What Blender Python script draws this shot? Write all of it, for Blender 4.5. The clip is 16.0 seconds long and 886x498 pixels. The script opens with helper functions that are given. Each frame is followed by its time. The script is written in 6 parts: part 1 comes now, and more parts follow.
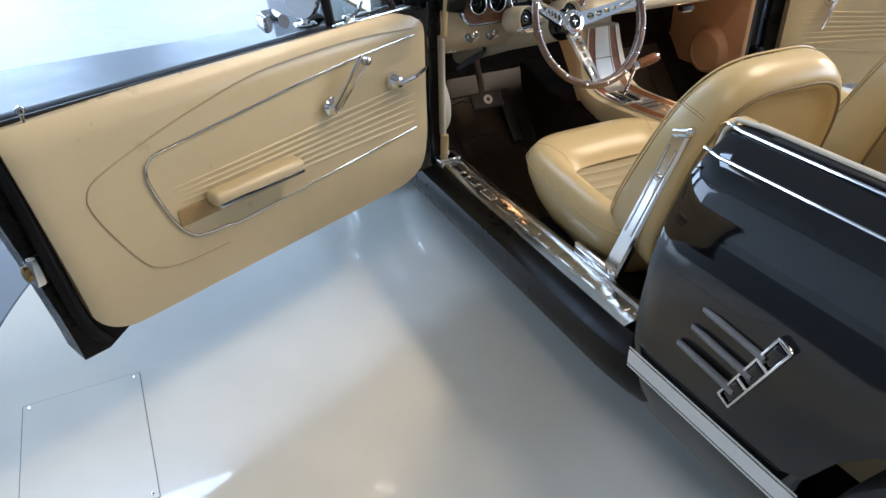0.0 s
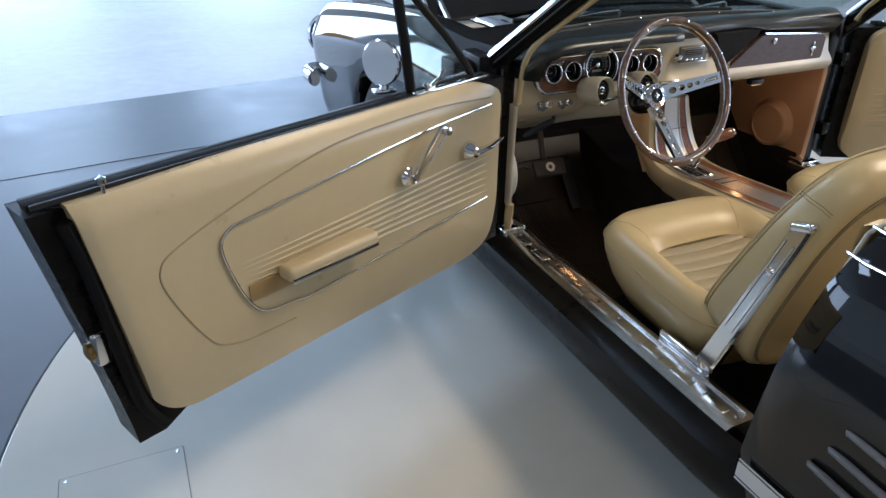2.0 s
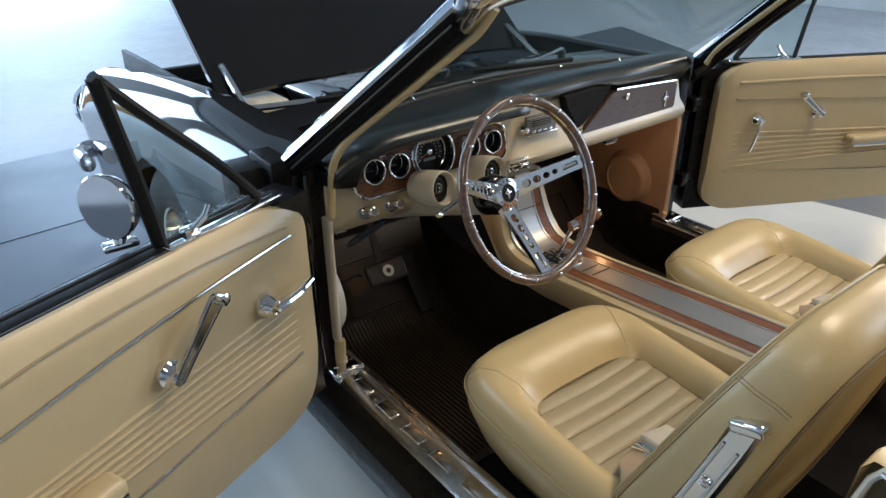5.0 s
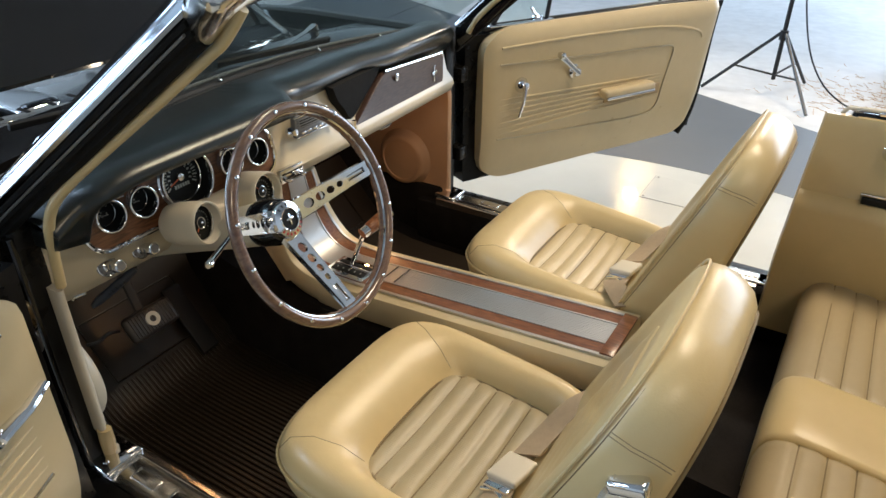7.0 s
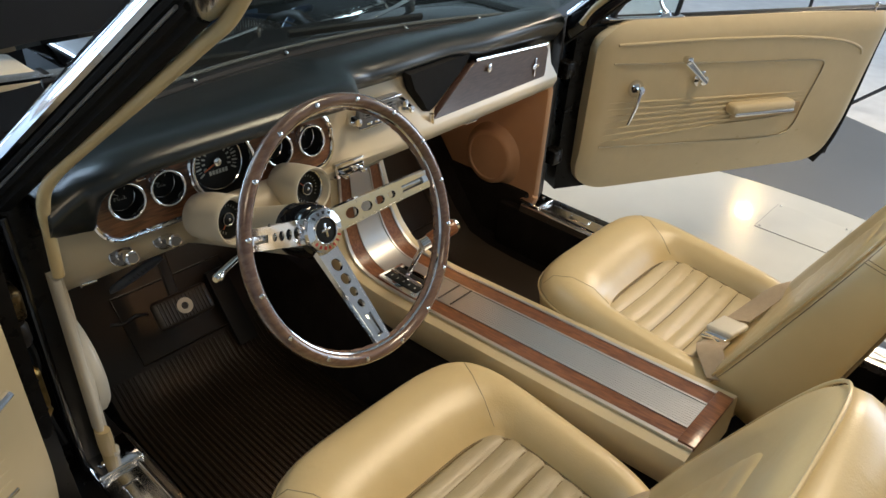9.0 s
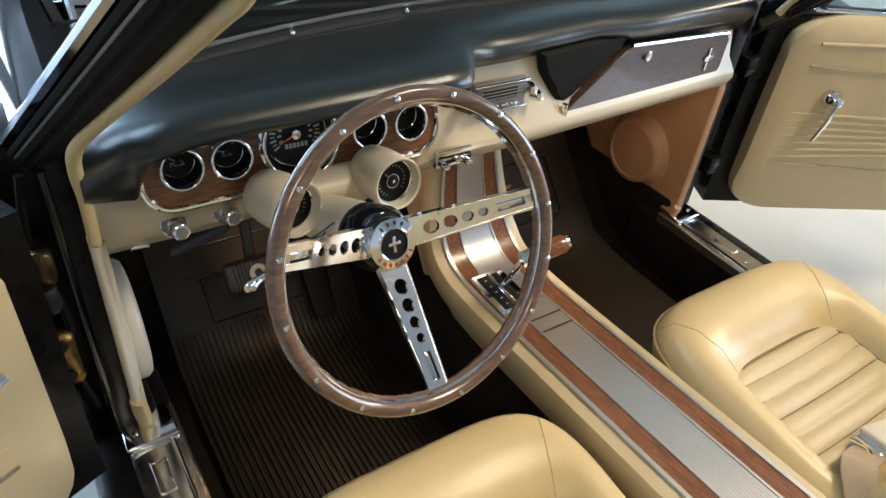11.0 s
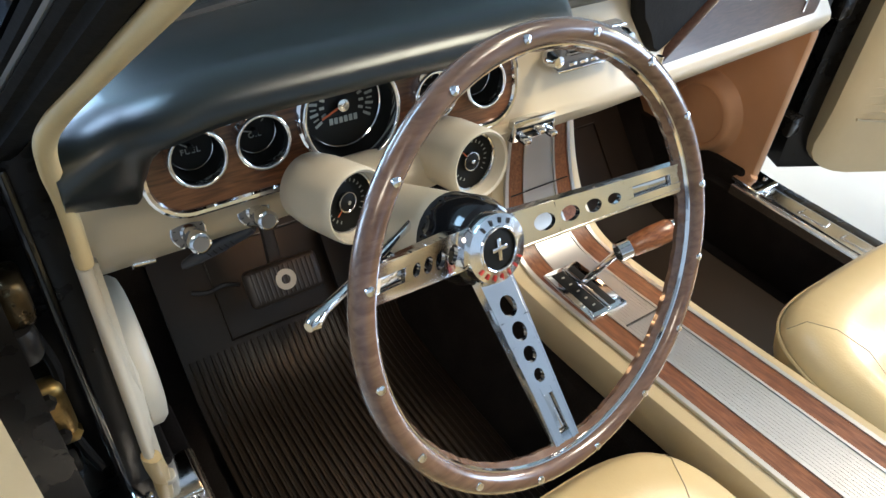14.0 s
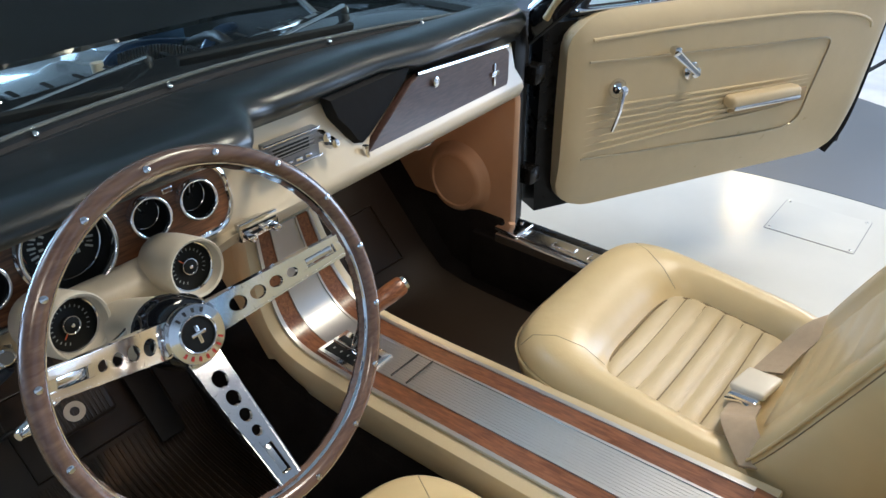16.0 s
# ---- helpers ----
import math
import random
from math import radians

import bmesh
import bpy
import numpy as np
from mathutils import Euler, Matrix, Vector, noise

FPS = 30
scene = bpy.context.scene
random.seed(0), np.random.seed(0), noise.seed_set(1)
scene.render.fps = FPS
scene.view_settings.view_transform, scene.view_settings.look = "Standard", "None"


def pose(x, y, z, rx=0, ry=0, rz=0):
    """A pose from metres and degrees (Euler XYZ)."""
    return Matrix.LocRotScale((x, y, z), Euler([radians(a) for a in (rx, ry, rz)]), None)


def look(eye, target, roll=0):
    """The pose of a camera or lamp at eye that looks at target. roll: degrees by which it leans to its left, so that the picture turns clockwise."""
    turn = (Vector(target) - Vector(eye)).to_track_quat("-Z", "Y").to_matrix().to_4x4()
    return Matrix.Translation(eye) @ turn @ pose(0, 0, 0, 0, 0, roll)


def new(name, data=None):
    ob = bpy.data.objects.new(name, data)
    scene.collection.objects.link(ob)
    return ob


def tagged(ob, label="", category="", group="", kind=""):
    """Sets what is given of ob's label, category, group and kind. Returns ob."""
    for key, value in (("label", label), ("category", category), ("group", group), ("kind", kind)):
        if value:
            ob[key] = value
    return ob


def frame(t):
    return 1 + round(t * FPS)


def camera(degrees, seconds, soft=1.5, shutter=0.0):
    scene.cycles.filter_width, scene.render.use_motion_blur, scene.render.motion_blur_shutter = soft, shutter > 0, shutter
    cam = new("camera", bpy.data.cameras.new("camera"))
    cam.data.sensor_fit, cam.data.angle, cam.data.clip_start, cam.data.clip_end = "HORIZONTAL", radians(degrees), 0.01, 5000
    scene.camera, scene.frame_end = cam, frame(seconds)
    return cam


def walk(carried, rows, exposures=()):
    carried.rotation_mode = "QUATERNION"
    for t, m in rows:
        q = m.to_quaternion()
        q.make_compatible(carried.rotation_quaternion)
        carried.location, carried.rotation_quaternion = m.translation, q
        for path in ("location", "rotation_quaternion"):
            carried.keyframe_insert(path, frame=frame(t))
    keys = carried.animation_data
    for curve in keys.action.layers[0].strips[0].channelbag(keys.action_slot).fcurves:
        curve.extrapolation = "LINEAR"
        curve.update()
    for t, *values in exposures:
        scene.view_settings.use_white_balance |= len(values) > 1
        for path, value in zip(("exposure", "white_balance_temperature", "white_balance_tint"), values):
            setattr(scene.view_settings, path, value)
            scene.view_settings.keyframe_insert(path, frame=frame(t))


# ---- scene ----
cam = camera(65.1, 16.0)
PATH = [
    (0, (-1.643, -1.387, 1.379), (-0.923, 0.146, 0.316), -1.4),
    (0.5, (-1.654, -1.37, 1.389), (-1.048, 0.246, 0.379), -1.2),
    (1, (-1.674, -1.334, 1.396), (-1.005, 0.278, 0.42), -0.3),
    (1.5, (-1.734, -1.25, 1.404), (-0.961, 0.34, 0.468), 1.2),
    (2, (-1.741, -1.189, 1.4), (-1.014, 0.412, 0.448), 0.6),
    (2.5, (-1.649, -1.092, 1.407), (-1.069, 0.563, 0.445), -0.0),
    (3, (-1.544, -1.018, 1.415), (-1.032, 0.663, 0.46), -0.1),
    (3.5, (-1.471, -0.963, 1.416), (-0.866, 0.697, 0.481), -0.5),
    (4, (-1.454, -0.885, 1.419), (-0.6, 0.684, 0.519), 0.6),
    (4.2, (-1.456, -0.834, 1.421), (-0.512, 0.685, 0.525), 0.7),
    (6.3, (-1.181, -0.599, 1.453), (0.06, 0.642, 0.493), -2.2),
    (6.5, (-1.182, -0.57, 1.451), (0.132, 0.577, 0.474), -1.7),
    (7, (-1.203, -0.495, 1.447), (0.271, 0.406, 0.44), 0.3),
    (7.5, (-1.206, -0.44, 1.44), (0.298, 0.363, 0.396), 0.7),
    (8, (-1.137, -0.419, 1.434), (0.313, 0.47, 0.382), 1.0),
    (8.5, (-1.032, -0.412, 1.417), (0.307, 0.622, 0.35), 2.0),
    (8.7, (-1.006, -0.41, 1.415), (0.312, 0.652, 0.349), 2.6),
    (10.8, (-0.766, -0.28, 1.402), (0.219, 0.978, 0.199), 7.1),
    (11, (-0.755, -0.266, 1.397), (0.191, 1.001, 0.173), 6.8),
    (11.5, (-0.732, -0.235, 1.385), (0.152, 1.029, 0.111), 6.1),
    (12, (-0.733, -0.203, 1.366), (0.137, 1.04, 0.062), 4.5),
    (12.5, (-0.745, -0.136, 1.32), (0.205, 1.107, 0.075), 3.5),
    (13, (-0.749, -0.065, 1.277), (0.179, 1.179, 0.015), 4.2),
    (13.5, (-0.74, -0.03, 1.258), (0.22, 1.186, -0.007), 5.2),
    (14, (-0.733, -0.026, 1.258), (0.214, 1.189, -0.016), 5.0),
    (14.5, (-0.722, -0.067, 1.268), (0.27, 1.15, 0.029), 4.4),
    (15, (-0.705, -0.127, 1.286), (0.363, 1.069, 0.089), 2.8),
    (15.5, (-0.683, -0.205, 1.307), (0.494, 0.965, 0.191), 0.4),
    (16, (-0.671, -0.269, 1.336), (0.622, 0.83, 0.279), -1.1),
]
walk(cam, [(t, look(eye, target, roll)) for t, eye, target, roll in PATH], [(0.0, -0.03, 6250, 18), (1.0, -0.34, 6250, 19), (3.0, -0.52, 6250, 17), (4.0, -0.66, 6200, 16), (6.5, -0.10, 6550, 14), (7.5, -0.25, 6620, 14), (8.5, -0.40, 6700, 14), (11.0, 0.04, 6400, 14), (12.0, 0.20, 6250, 13), (13.4, 0.42, 6000, 13), (14.3, 0.46, 5880, 13), (15.2, 0.14, 5750, 14), (16.0, -0.06, 5650, 14)])

# ---- world and light ----
world = bpy.data.worlds.new("hall_sky")
scene.world = world
world.use_nodes = True
wn = world.node_tree.nodes
sky = wn.new("ShaderNodeTexSky")
sky.sky_type = "NISHITA"
sky.sun_disc = False
sky.sun_elevation, sky.sun_rotation = radians(38), radians(-40)
world.node_tree.links.new(sky.outputs[0], wn["Background"].inputs[0])
wn["Background"].inputs[1].default_value = 0.12


def area_lamp(name, eye, target, size, watts, colour, size_y=None):
    data = bpy.data.lights.new(name, "AREA")
    data.shape, data.size, data.size_y = "RECTANGLE", size, size_y or size
    data.energy, data.color = watts, colour
    ob = new(name, data)
    ob.matrix_world = look(eye, target)
    return ob


for bay_x, bay_w in ((-6.7, 2.5), (-3.3, 2.1), (0.7, 2.5)):
    area_lamp("daylight_front", (bay_x, 12.8, 2.4), (bay_x + 0.6, 2.0, 0.3), bay_w, 160 * bay_w, (0.52, 0.75, 1.0), 4.0)
area_lamp("daylight_west", (-9.3, 8.4, 2.3), (-1.5, 2.5, 0.2), 4.6, 410, (0.54, 0.76, 1.0), 3.9)
area_lamp("daylight_east", (9.3, -3.0, 2.5), (3.6, -0.6, 0.0), 5.6, 560, (0.66, 0.83, 1.0), 3.2)
area_lamp("stand_lamp_light", (3.86, -0.1, 2.28), (0.6, 0.1, 0.2), 0.42, 50, (1.0, 0.85, 0.63))
area_lamp("ceiling_light_warm", (1.7, -0.7, 4.3), (0.0, 0.1, 0.5), 1.5, 185, (1.0, 0.84, 0.60), 0.9)
# Added warm fill from the left, unseen: it brightens the door panels.
area_lamp("ceiling_light_left", (-2.1, -2.6, 4.3), (-0.3, 0.2, 0.5), 1.5, 58, (1.0, 0.84, 0.60), 0.9)
# Added overhead light, unseen: gives the dash pad its blue highlight.
area_lamp("skylight_light", (-2.8, 3.6, 4.72), (-2.8, 3.6001, 0.0), 2.4, 150, (0.50, 0.74, 1.0), 1.5)

# ---- materials ----


def material(name, colour, rough=0.5, metal=0.0, grain=0.0, scale=60.0, bump=0.0, bump_scale=200.0, spread=0.0, coat=0.0, spec=0.5, wear=0.0, pucker=0.0):
    """A surface: colour broken by a coarse and a fine noise, roughness that varies, and fine relief."""
    m = bpy.data.materials.new(name)
    m.use_nodes = True
    nt = m.node_tree
    b = nt.nodes["Principled BSDF"]
    b.inputs["Base Color"].default_value = (*colour, 1)
    b.inputs["Roughness"].default_value = rough
    b.inputs["Metallic"].default_value = metal
    b.inputs["Coat Weight"].default_value = coat
    b.inputs["Coat Roughness"].default_value = 0.04
    b.inputs["Specular IOR Level"].default_value = spec
    tc = nt.nodes.new("ShaderNodeTexCoord")
    if grain or wear:
        fine = nt.nodes.new("ShaderNodeTexNoise")
        fine.inputs["Scale"].default_value, fine.inputs["Detail"].default_value = scale, 5
        broad = nt.nodes.new("ShaderNodeTexNoise")
        broad.inputs["Scale"].default_value, broad.inputs["Detail"].default_value = max(1.5, scale / 14), 3
        mix = nt.nodes.new("ShaderNodeMath")
        mix.operation = "MULTIPLY_ADD"
        mix.inputs[1].default_value = 0.5
        half = nt.nodes.new("ShaderNodeMath")
        half.operation = "MULTIPLY"
        half.inputs[1].default_value = 0.5
        nt.links.new(tc.outputs["Object"], fine.inputs["Vector"])
        nt.links.new(tc.outputs["Object"], broad.inputs["Vector"])
        nt.links.new(broad.outputs["Fac"], half.inputs[0])
        nt.links.new(fine.outputs["Fac"], mix.inputs[0])
        nt.links.new(half.outputs[0], mix.inputs[2])
        ramp = nt.nodes.new("ShaderNodeValToRGB")
        lo, hi = 1 - grain, 1 + grain
        ramp.color_ramp.elements[0].position, ramp.color_ramp.elements[1].position = 0.3, 0.7
        ramp.color_ramp.elements[0].color = (*[min(1, c * lo) for c in colour], 1)
        ramp.color_ramp.elements[1].color = (*[min(1, c * hi) for c in colour], 1)
        nt.links.new(mix.outputs[0], ramp.inputs[0])
        nt.links.new(ramp.outputs[0], b.inputs["Base Color"])
        rr = nt.nodes.new("ShaderNodeMapRange")
        rr.inputs["To Min"].default_value, rr.inputs["To Max"].default_value = max(0.02, rough - spread - wear), min(1, rough + spread + wear)
        rr.inputs["From Min"].default_value, rr.inputs["From Max"].default_value = 0.3, 0.7
        nt.links.new(mix.outputs[0], rr.inputs["Value"])
        nt.links.new(rr.outputs[0], b.inputs["Roughness"])
    if bump:
        n2 = nt.nodes.new("ShaderNodeTexNoise")
        n2.inputs["Scale"].default_value, n2.inputs["Detail"].default_value = bump_scale, 3
        bp = nt.nodes.new("ShaderNodeBump")
        bp.inputs["Strength"].default_value, bp.inputs["Distance"].default_value = bump, 0.002
        nt.links.new(tc.outputs["Object"], n2.inputs["Vector"])
        nt.links.new(n2.outputs["Fac"], bp.inputs["Height"])
        nt.links.new(bp.outputs[0], b.inputs["Normal"])
        if pucker:
            n3, bp2 = nt.nodes.new("ShaderNodeTexNoise"), nt.nodes.new("ShaderNodeBump")
            n3.inputs["Scale"].default_value, n3.inputs["Detail"].default_value, n3.inputs["Distortion"].default_value = 15, 3, 0.8
            bp2.inputs["Strength"].default_value, bp2.inputs["Distance"].default_value = pucker, 0.006
            nt.links.new(tc.outputs["Object"], n3.inputs["Vector"])
            nt.links.new(n3.outputs["Fac"], bp2.inputs["Height"])
            nt.links.new(bp.outputs[0], bp2.inputs["Normal"])
            nt.links.new(bp2.outputs[0], b.inputs["Normal"])
    return m


def wood(name, dark, light, along, rough=0.3, coat=0.4, scale=26.0):
    """Woodgrain: stretched noise through a ramp."""
    m = bpy.data.materials.new(name)
    m.use_nodes = True
    nt = m.node_tree
    b = nt.nodes["Principled BSDF"]
    tc, mp = nt.nodes.new("ShaderNodeTexCoord"), nt.nodes.new("ShaderNodeMapping")
    mp.inputs["Scale"].default_value = [1 if i == along else 9 for i in range(3)]
    nz = nt.nodes.new("ShaderNodeTexNoise")
    nz.inputs["Scale"].default_value, nz.inputs["Detail"].default_value, nz.inputs["Distortion"].default_value = scale, 8, 0.6
    ramp = nt.nodes.new("ShaderNodeValToRGB")
    ramp.color_ramp.elements[0].position, ramp.color_ramp.elements[1].position = 0.36, 0.66
    ramp.color_ramp.elements[0].color, ramp.color_ramp.elements[1].color = (*dark, 1), (*light, 1)
    nt.links.new(tc.outputs["Object"], mp.inputs[0])
    nt.links.new(mp.outputs[0], nz.inputs["Vector"])
    nt.links.new(nz.outputs["Fac"], ramp.inputs[0])
    nt.links.new(ramp.outputs[0], b.inputs["Base Color"])
    b.inputs["Roughness"].default_value, b.inputs["Coat Weight"].default_value, b.inputs["Coat Roughness"].default_value = rough, coat, 0.12
    return m


def perforated(name, colour):
    """Vinyl insert with rows of tiny punched holes."""
    m = material(name, colour, 0.40, grain=0.06, scale=40, spread=0.06)
    nt = m.node_tree
    b = nt.nodes["Principled BSDF"]
    tc, vo = nt.nodes.new("ShaderNodeTexCoord"), nt.nodes.new("ShaderNodeTexVoronoi")
    vo.inputs["Scale"].default_value, vo.inputs["Randomness"].default_value = 230, 0.1
    rp, bp = nt.nodes.new("ShaderNodeMapRange"), nt.nodes.new("ShaderNodeBump")
    rp.inputs["From Min"].default_value, rp.inputs["From Max"].default_value = 0.15, 0.4
    bp.inputs["Strength"].default_value, bp.inputs["Distance"].default_value = 0.3, 0.001
    nt.links.new(tc.outputs["Object"], vo.inputs["Vector"])
    nt.links.new(vo.outputs["Distance"], rp.inputs["Value"])
    nt.links.new(rp.outputs[0], bp.inputs["Height"])
    nt.links.new(bp.outputs[0], b.inputs["Normal"])
    return m


def glass(name, tint=(0.9, 0.95, 0.93), rough=0.0):
    m = bpy.data.materials.new(name)
    m.use_nodes = True
    b = m.node_tree.nodes["Principled BSDF"]
    b.inputs["Base Color"].default_value = (*tint, 1)
    b.inputs["Transmission Weight"].default_value, b.inputs["Roughness"].default_value, b.inputs["IOR"].default_value = 1, rough, 1.45
    b.inputs["Specular IOR Level"].default_value = 0.3
    return m


def thin_glass(name, tint):
    """A pane: clear, with a mirror gloss that grows at flat angles."""
    m = bpy.data.materials.new(name)
    m.use_nodes = True
    nt = m.node_tree
    nt.nodes.remove(nt.nodes["Principled BSDF"])
    out = nt.nodes["Material Output"]
    clear, gloss, mix, fr, half = (nt.nodes.new("ShaderNode" + k) for k in ("BsdfTransparent", "BsdfGlossy", "MixShader", "LayerWeight", "Math"))
    clear.inputs[0].default_value = (*tint, 1)
    gloss.inputs["Roughness"].default_value = 0.02
    half.operation = "POWER"
    half.inputs[1].default_value = 4.0
    weak = nt.nodes.new("ShaderNodeMath")
    weak.operation = "MULTIPLY_ADD"
    weak.inputs[1].default_value, weak.inputs[2].default_value = 0.45, 0.025
    nt.links.new(fr.outputs["Facing"], half.inputs[0])
    nt.links.new(half.outputs[0], weak.inputs[0])
    nt.links.new(weak.outputs[0], mix.inputs[0])
    nt.links.new(clear.outputs[0], mix.inputs[1])
    nt.links.new(gloss.outputs[0], mix.inputs[2])
    nt.links.new(mix.outputs[0], out.inputs[0])
    return m


CREAM = material("cream_vinyl", (0.575, 0.44, 0.222), 0.32, grain=0.04, scale=24, bump=0.10, bump_scale=420, spread=0.035, pucker=0.16)
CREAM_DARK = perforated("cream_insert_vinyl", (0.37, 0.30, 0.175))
# Recess vinyl with orange reflected shading painted into its colour.
RECESS_ORANGE_SHADE = material("recess_vinyl_orange_shade", (0.40, 0.265, 0.115), 0.42, grain=0.18, scale=22, spread=0.08, bump=0.1, bump_scale=420)
# Same insert vinyl as the driver's, lightened as the passenger seat is lit.
CREAM_LIT = perforated("lit_cream_insert_vinyl", (0.50, 0.395, 0.22))
CREAM_PAINT = material("cream_paint", (0.62, 0.53, 0.37), 0.36, grain=0.04, scale=18, spread=0.05, coat=0.15)
CREAM_PLASTIC = material("cream_plastic", (0.60, 0.54, 0.42), 0.38, grain=0.05, scale=30, spread=0.06, bump=0.05)
# Brown seam thread, also laid in pleat valleys as their painted shade.
STITCH_SHADE = material("seam_thread_shade", (0.20, 0.145, 0.07), 0.7)
# Cream vinyl darkened by the shade that falls on the rear ribs.
CREAM_RIB_SHADE = material("cream_ribbed_vinyl_shade", (0.38, 0.30, 0.175), 0.42, grain=0.05, scale=26, bump=0.12, bump_scale=420, spread=0.07)
DOOR_CREAM = material("cream_door_vinyl", (0.56, 0.458, 0.278), 0.32, grain=0.04, scale=22, bump=0.10, bump_scale=420, spread=0.06, pucker=0.14)
BLACK_PAINT = material("black_gloss_paint", (0.006, 0.006, 0.0065), 0.045, grain=0.1, scale=8, spread=0.02, coat=0.3, spec=0.4)
BLACK_TRIM = material("black_rubber_trim", (0.009, 0.009, 0.009), 0.55, grain=0.3, scale=50, spread=0.12, bump=0.1, spec=0.3)
JAMB_BLACK = material("worn_black_jamb_paint", (0.007, 0.0065, 0.006), 0.34, grain=0.4, scale=30, spread=0.16, coat=0.0, spec=0.16)
PAD_BLACK = material("black_grained_dash_pad", (0.009, 0.0125, 0.0125), 0.30, grain=0.10, scale=40, spread=0.02, bump=0.08, bump_scale=900, spec=0.45)
PAD_BLACK.node_tree.nodes["Principled BSDF"].inputs["Coat Weight"].default_value = 0.32
PAD_BLACK.node_tree.nodes["Principled BSDF"].inputs["Coat Roughness"].default_value = 0.24
CARPET = material("black_loop_carpet", (0.012, 0.010, 0.009), 0.95, grain=0.5, scale=300, bump=0.9, bump_scale=600, spec=0.15)
MAT_RUBBER = material("brown_rubber_mat", (0.0170, 0.0120, 0.0078), 0.34, grain=0.10, scale=14, spread=0.04, bump=0.05, spec=0.5)
CHROME = material("chrome", (0.78, 0.78, 0.79), 0.07, 1.0, grain=0.03, scale=20, spread=0.03)
WORN_CHROME = material("worn_chrome", (0.70, 0.69, 0.67), 0.15, 1.0, grain=0.04, scale=14, spread=0.03)
ALU = material("brushed_aluminium", (0.64, 0.63, 0.61), 0.38, 1.0, grain=0.03, scale=12, spread=0.02)
# Chrome bead with the tan reflection of its surroundings in its colour.
TAN_REFLECT_BEAD = material("bead_tan_reflection", (0.50, 0.43, 0.30), 0.34, 1.0, grain=0.1, scale=20, spread=0.05)
PILLAR_CHROME = material("bright_pillar_chrome", (0.52, 0.55, 0.60), 0.09, 1.0, grain=0.04, scale=14, spread=0.03)
SATIN_STEEL = material("polished_spoke_steel", (0.84, 0.84, 0.85), 0.09, 1.0, grain=0.02, scale=18, spread=0.03)
GOLD_METAL = material("greasy_brass", (0.30, 0.20, 0.07), 0.42, 1.0, grain=0.6, scale=70, spread=0.2, bump=0.4, bump_scale=120)
PEDAL_RUBBER = material("worn_pedal_rubber", (0.034, 0.026, 0.020), 0.42, grain=0.3, scale=40, spread=0.1)
RELEASE_GREY = material("dark_grey_plastic", (0.035, 0.040, 0.050), 0.42, grain=0.1, scale=40, spread=0.05)
GREASE_STEEL = material("greased_brown_steel", (0.14, 0.10, 0.05), 0.38, 0.9, grain=0.6, scale=60, spread=0.2, bump=0.4, bump_scale=110)
WALNUT = wood("walnut_woodgrain", (0.085, 0.030, 0.012), (0.21, 0.085, 0.035), 0)
WALNUT_Y = wood("walnut_strip_woodgrain", (0.12, 0.042, 0.017), (0.25, 0.100, 0.042), 1)
GLOVE_WOOD = wood("dark_glossy_walnut", (0.040, 0.020, 0.015), (0.075, 0.040, 0.030), 0, rough=0.35, coat=0.35)
RIM_WOOD = wood("steering_rim_wood", (0.105, 0.058, 0.038), (0.165, 0.096, 0.063), 0, rough=0.26, coat=0.8, scale=14)
KNOB_WOOD = wood("shift_knob_wood", (0.17, 0.055, 0.02), (0.34, 0.13, 0.05), 0, rough=0.3, coat=0.5)
GAUGE_BLACK = material("gauge_face_black", (0.006, 0.0065, 0.006), 0.55, spec=0.25)
GAUGE_WHITE = material("gauge_mark_white", (0.34, 0.36, 0.32), 0.5)
FIN_GREY = material("grey_satin_fin_paint", (0.17, 0.17, 0.17), 0.32, grain=0.1, scale=30, spread=0.05)
NEEDLE = material("gauge_needle_orange", (0.50, 0.10, 0.025), 0.4)
SEAL_RUBBER = material("dull_seal_rubber", (0.0045, 0.0045, 0.0045), 0.75, grain=0.3, scale=60, spread=0.1, bump=0.2, spec=0.2)
RED_PAINT = material("red_letter_enamel", (0.45, 0.03, 0.02), 0.35)
LETTER = material("dark_letter_enamel", (0.02, 0.02, 0.02), 0.4)
# Tan with the orange footwell light mixed into its colour.
KICK_TAN_LIT = material("kick_panel_tan_orange_lit", (0.46, 0.27, 0.15), 0.5, grain=0.08, scale=18, spread=0.06, bump=0.15)
BELT = material("tan_belt_webbing", (0.36, 0.27, 0.17), 0.75, grain=0.12, scale=90, bump=0.5, bump_scale=900)
STRIPE_WHITE = material("white_stripe_vinyl", (0.74, 0.74, 0.72), 0.3, grain=0.04, scale=12)
TYRE = material("tyre_rubber", (0.016, 0.016, 0.016), 0.7, grain=0.3, scale=60, spread=0.1)
DISC_FLOOR = material("cream_epoxy_floor", (0.66, 0.65, 0.58), 0.19, grain=0.06, scale=5, spread=0.05, coat=1.0)
SILL_ALU = material("stamped_sill_aluminium", (0.74, 0.72, 0.68), 0.24, 1.0, grain=0.12, scale=16, spread=0.08)
GREY_FLOOR = material("grey_blue_vinyl_floor", (0.105, 0.12, 0.14), 0.46, grain=0.14, scale=7, spread=0.08)
CONCRETE = material("white_painted_concrete", (0.66, 0.67, 0.68), 0.60, grain=0.16, scale=9, spread=0.10, bump=0.10, bump_scale=25)
WALL_MAT = material("white_plaster_wall", (0.70, 0.71, 0.70), 0.8, grain=0.05, scale=5, bump=0.1)
CEIL_MAT = material("dark_ceiling_paint", (0.34, 0.34, 0.33), 0.9, grain=0.1, scale=5)
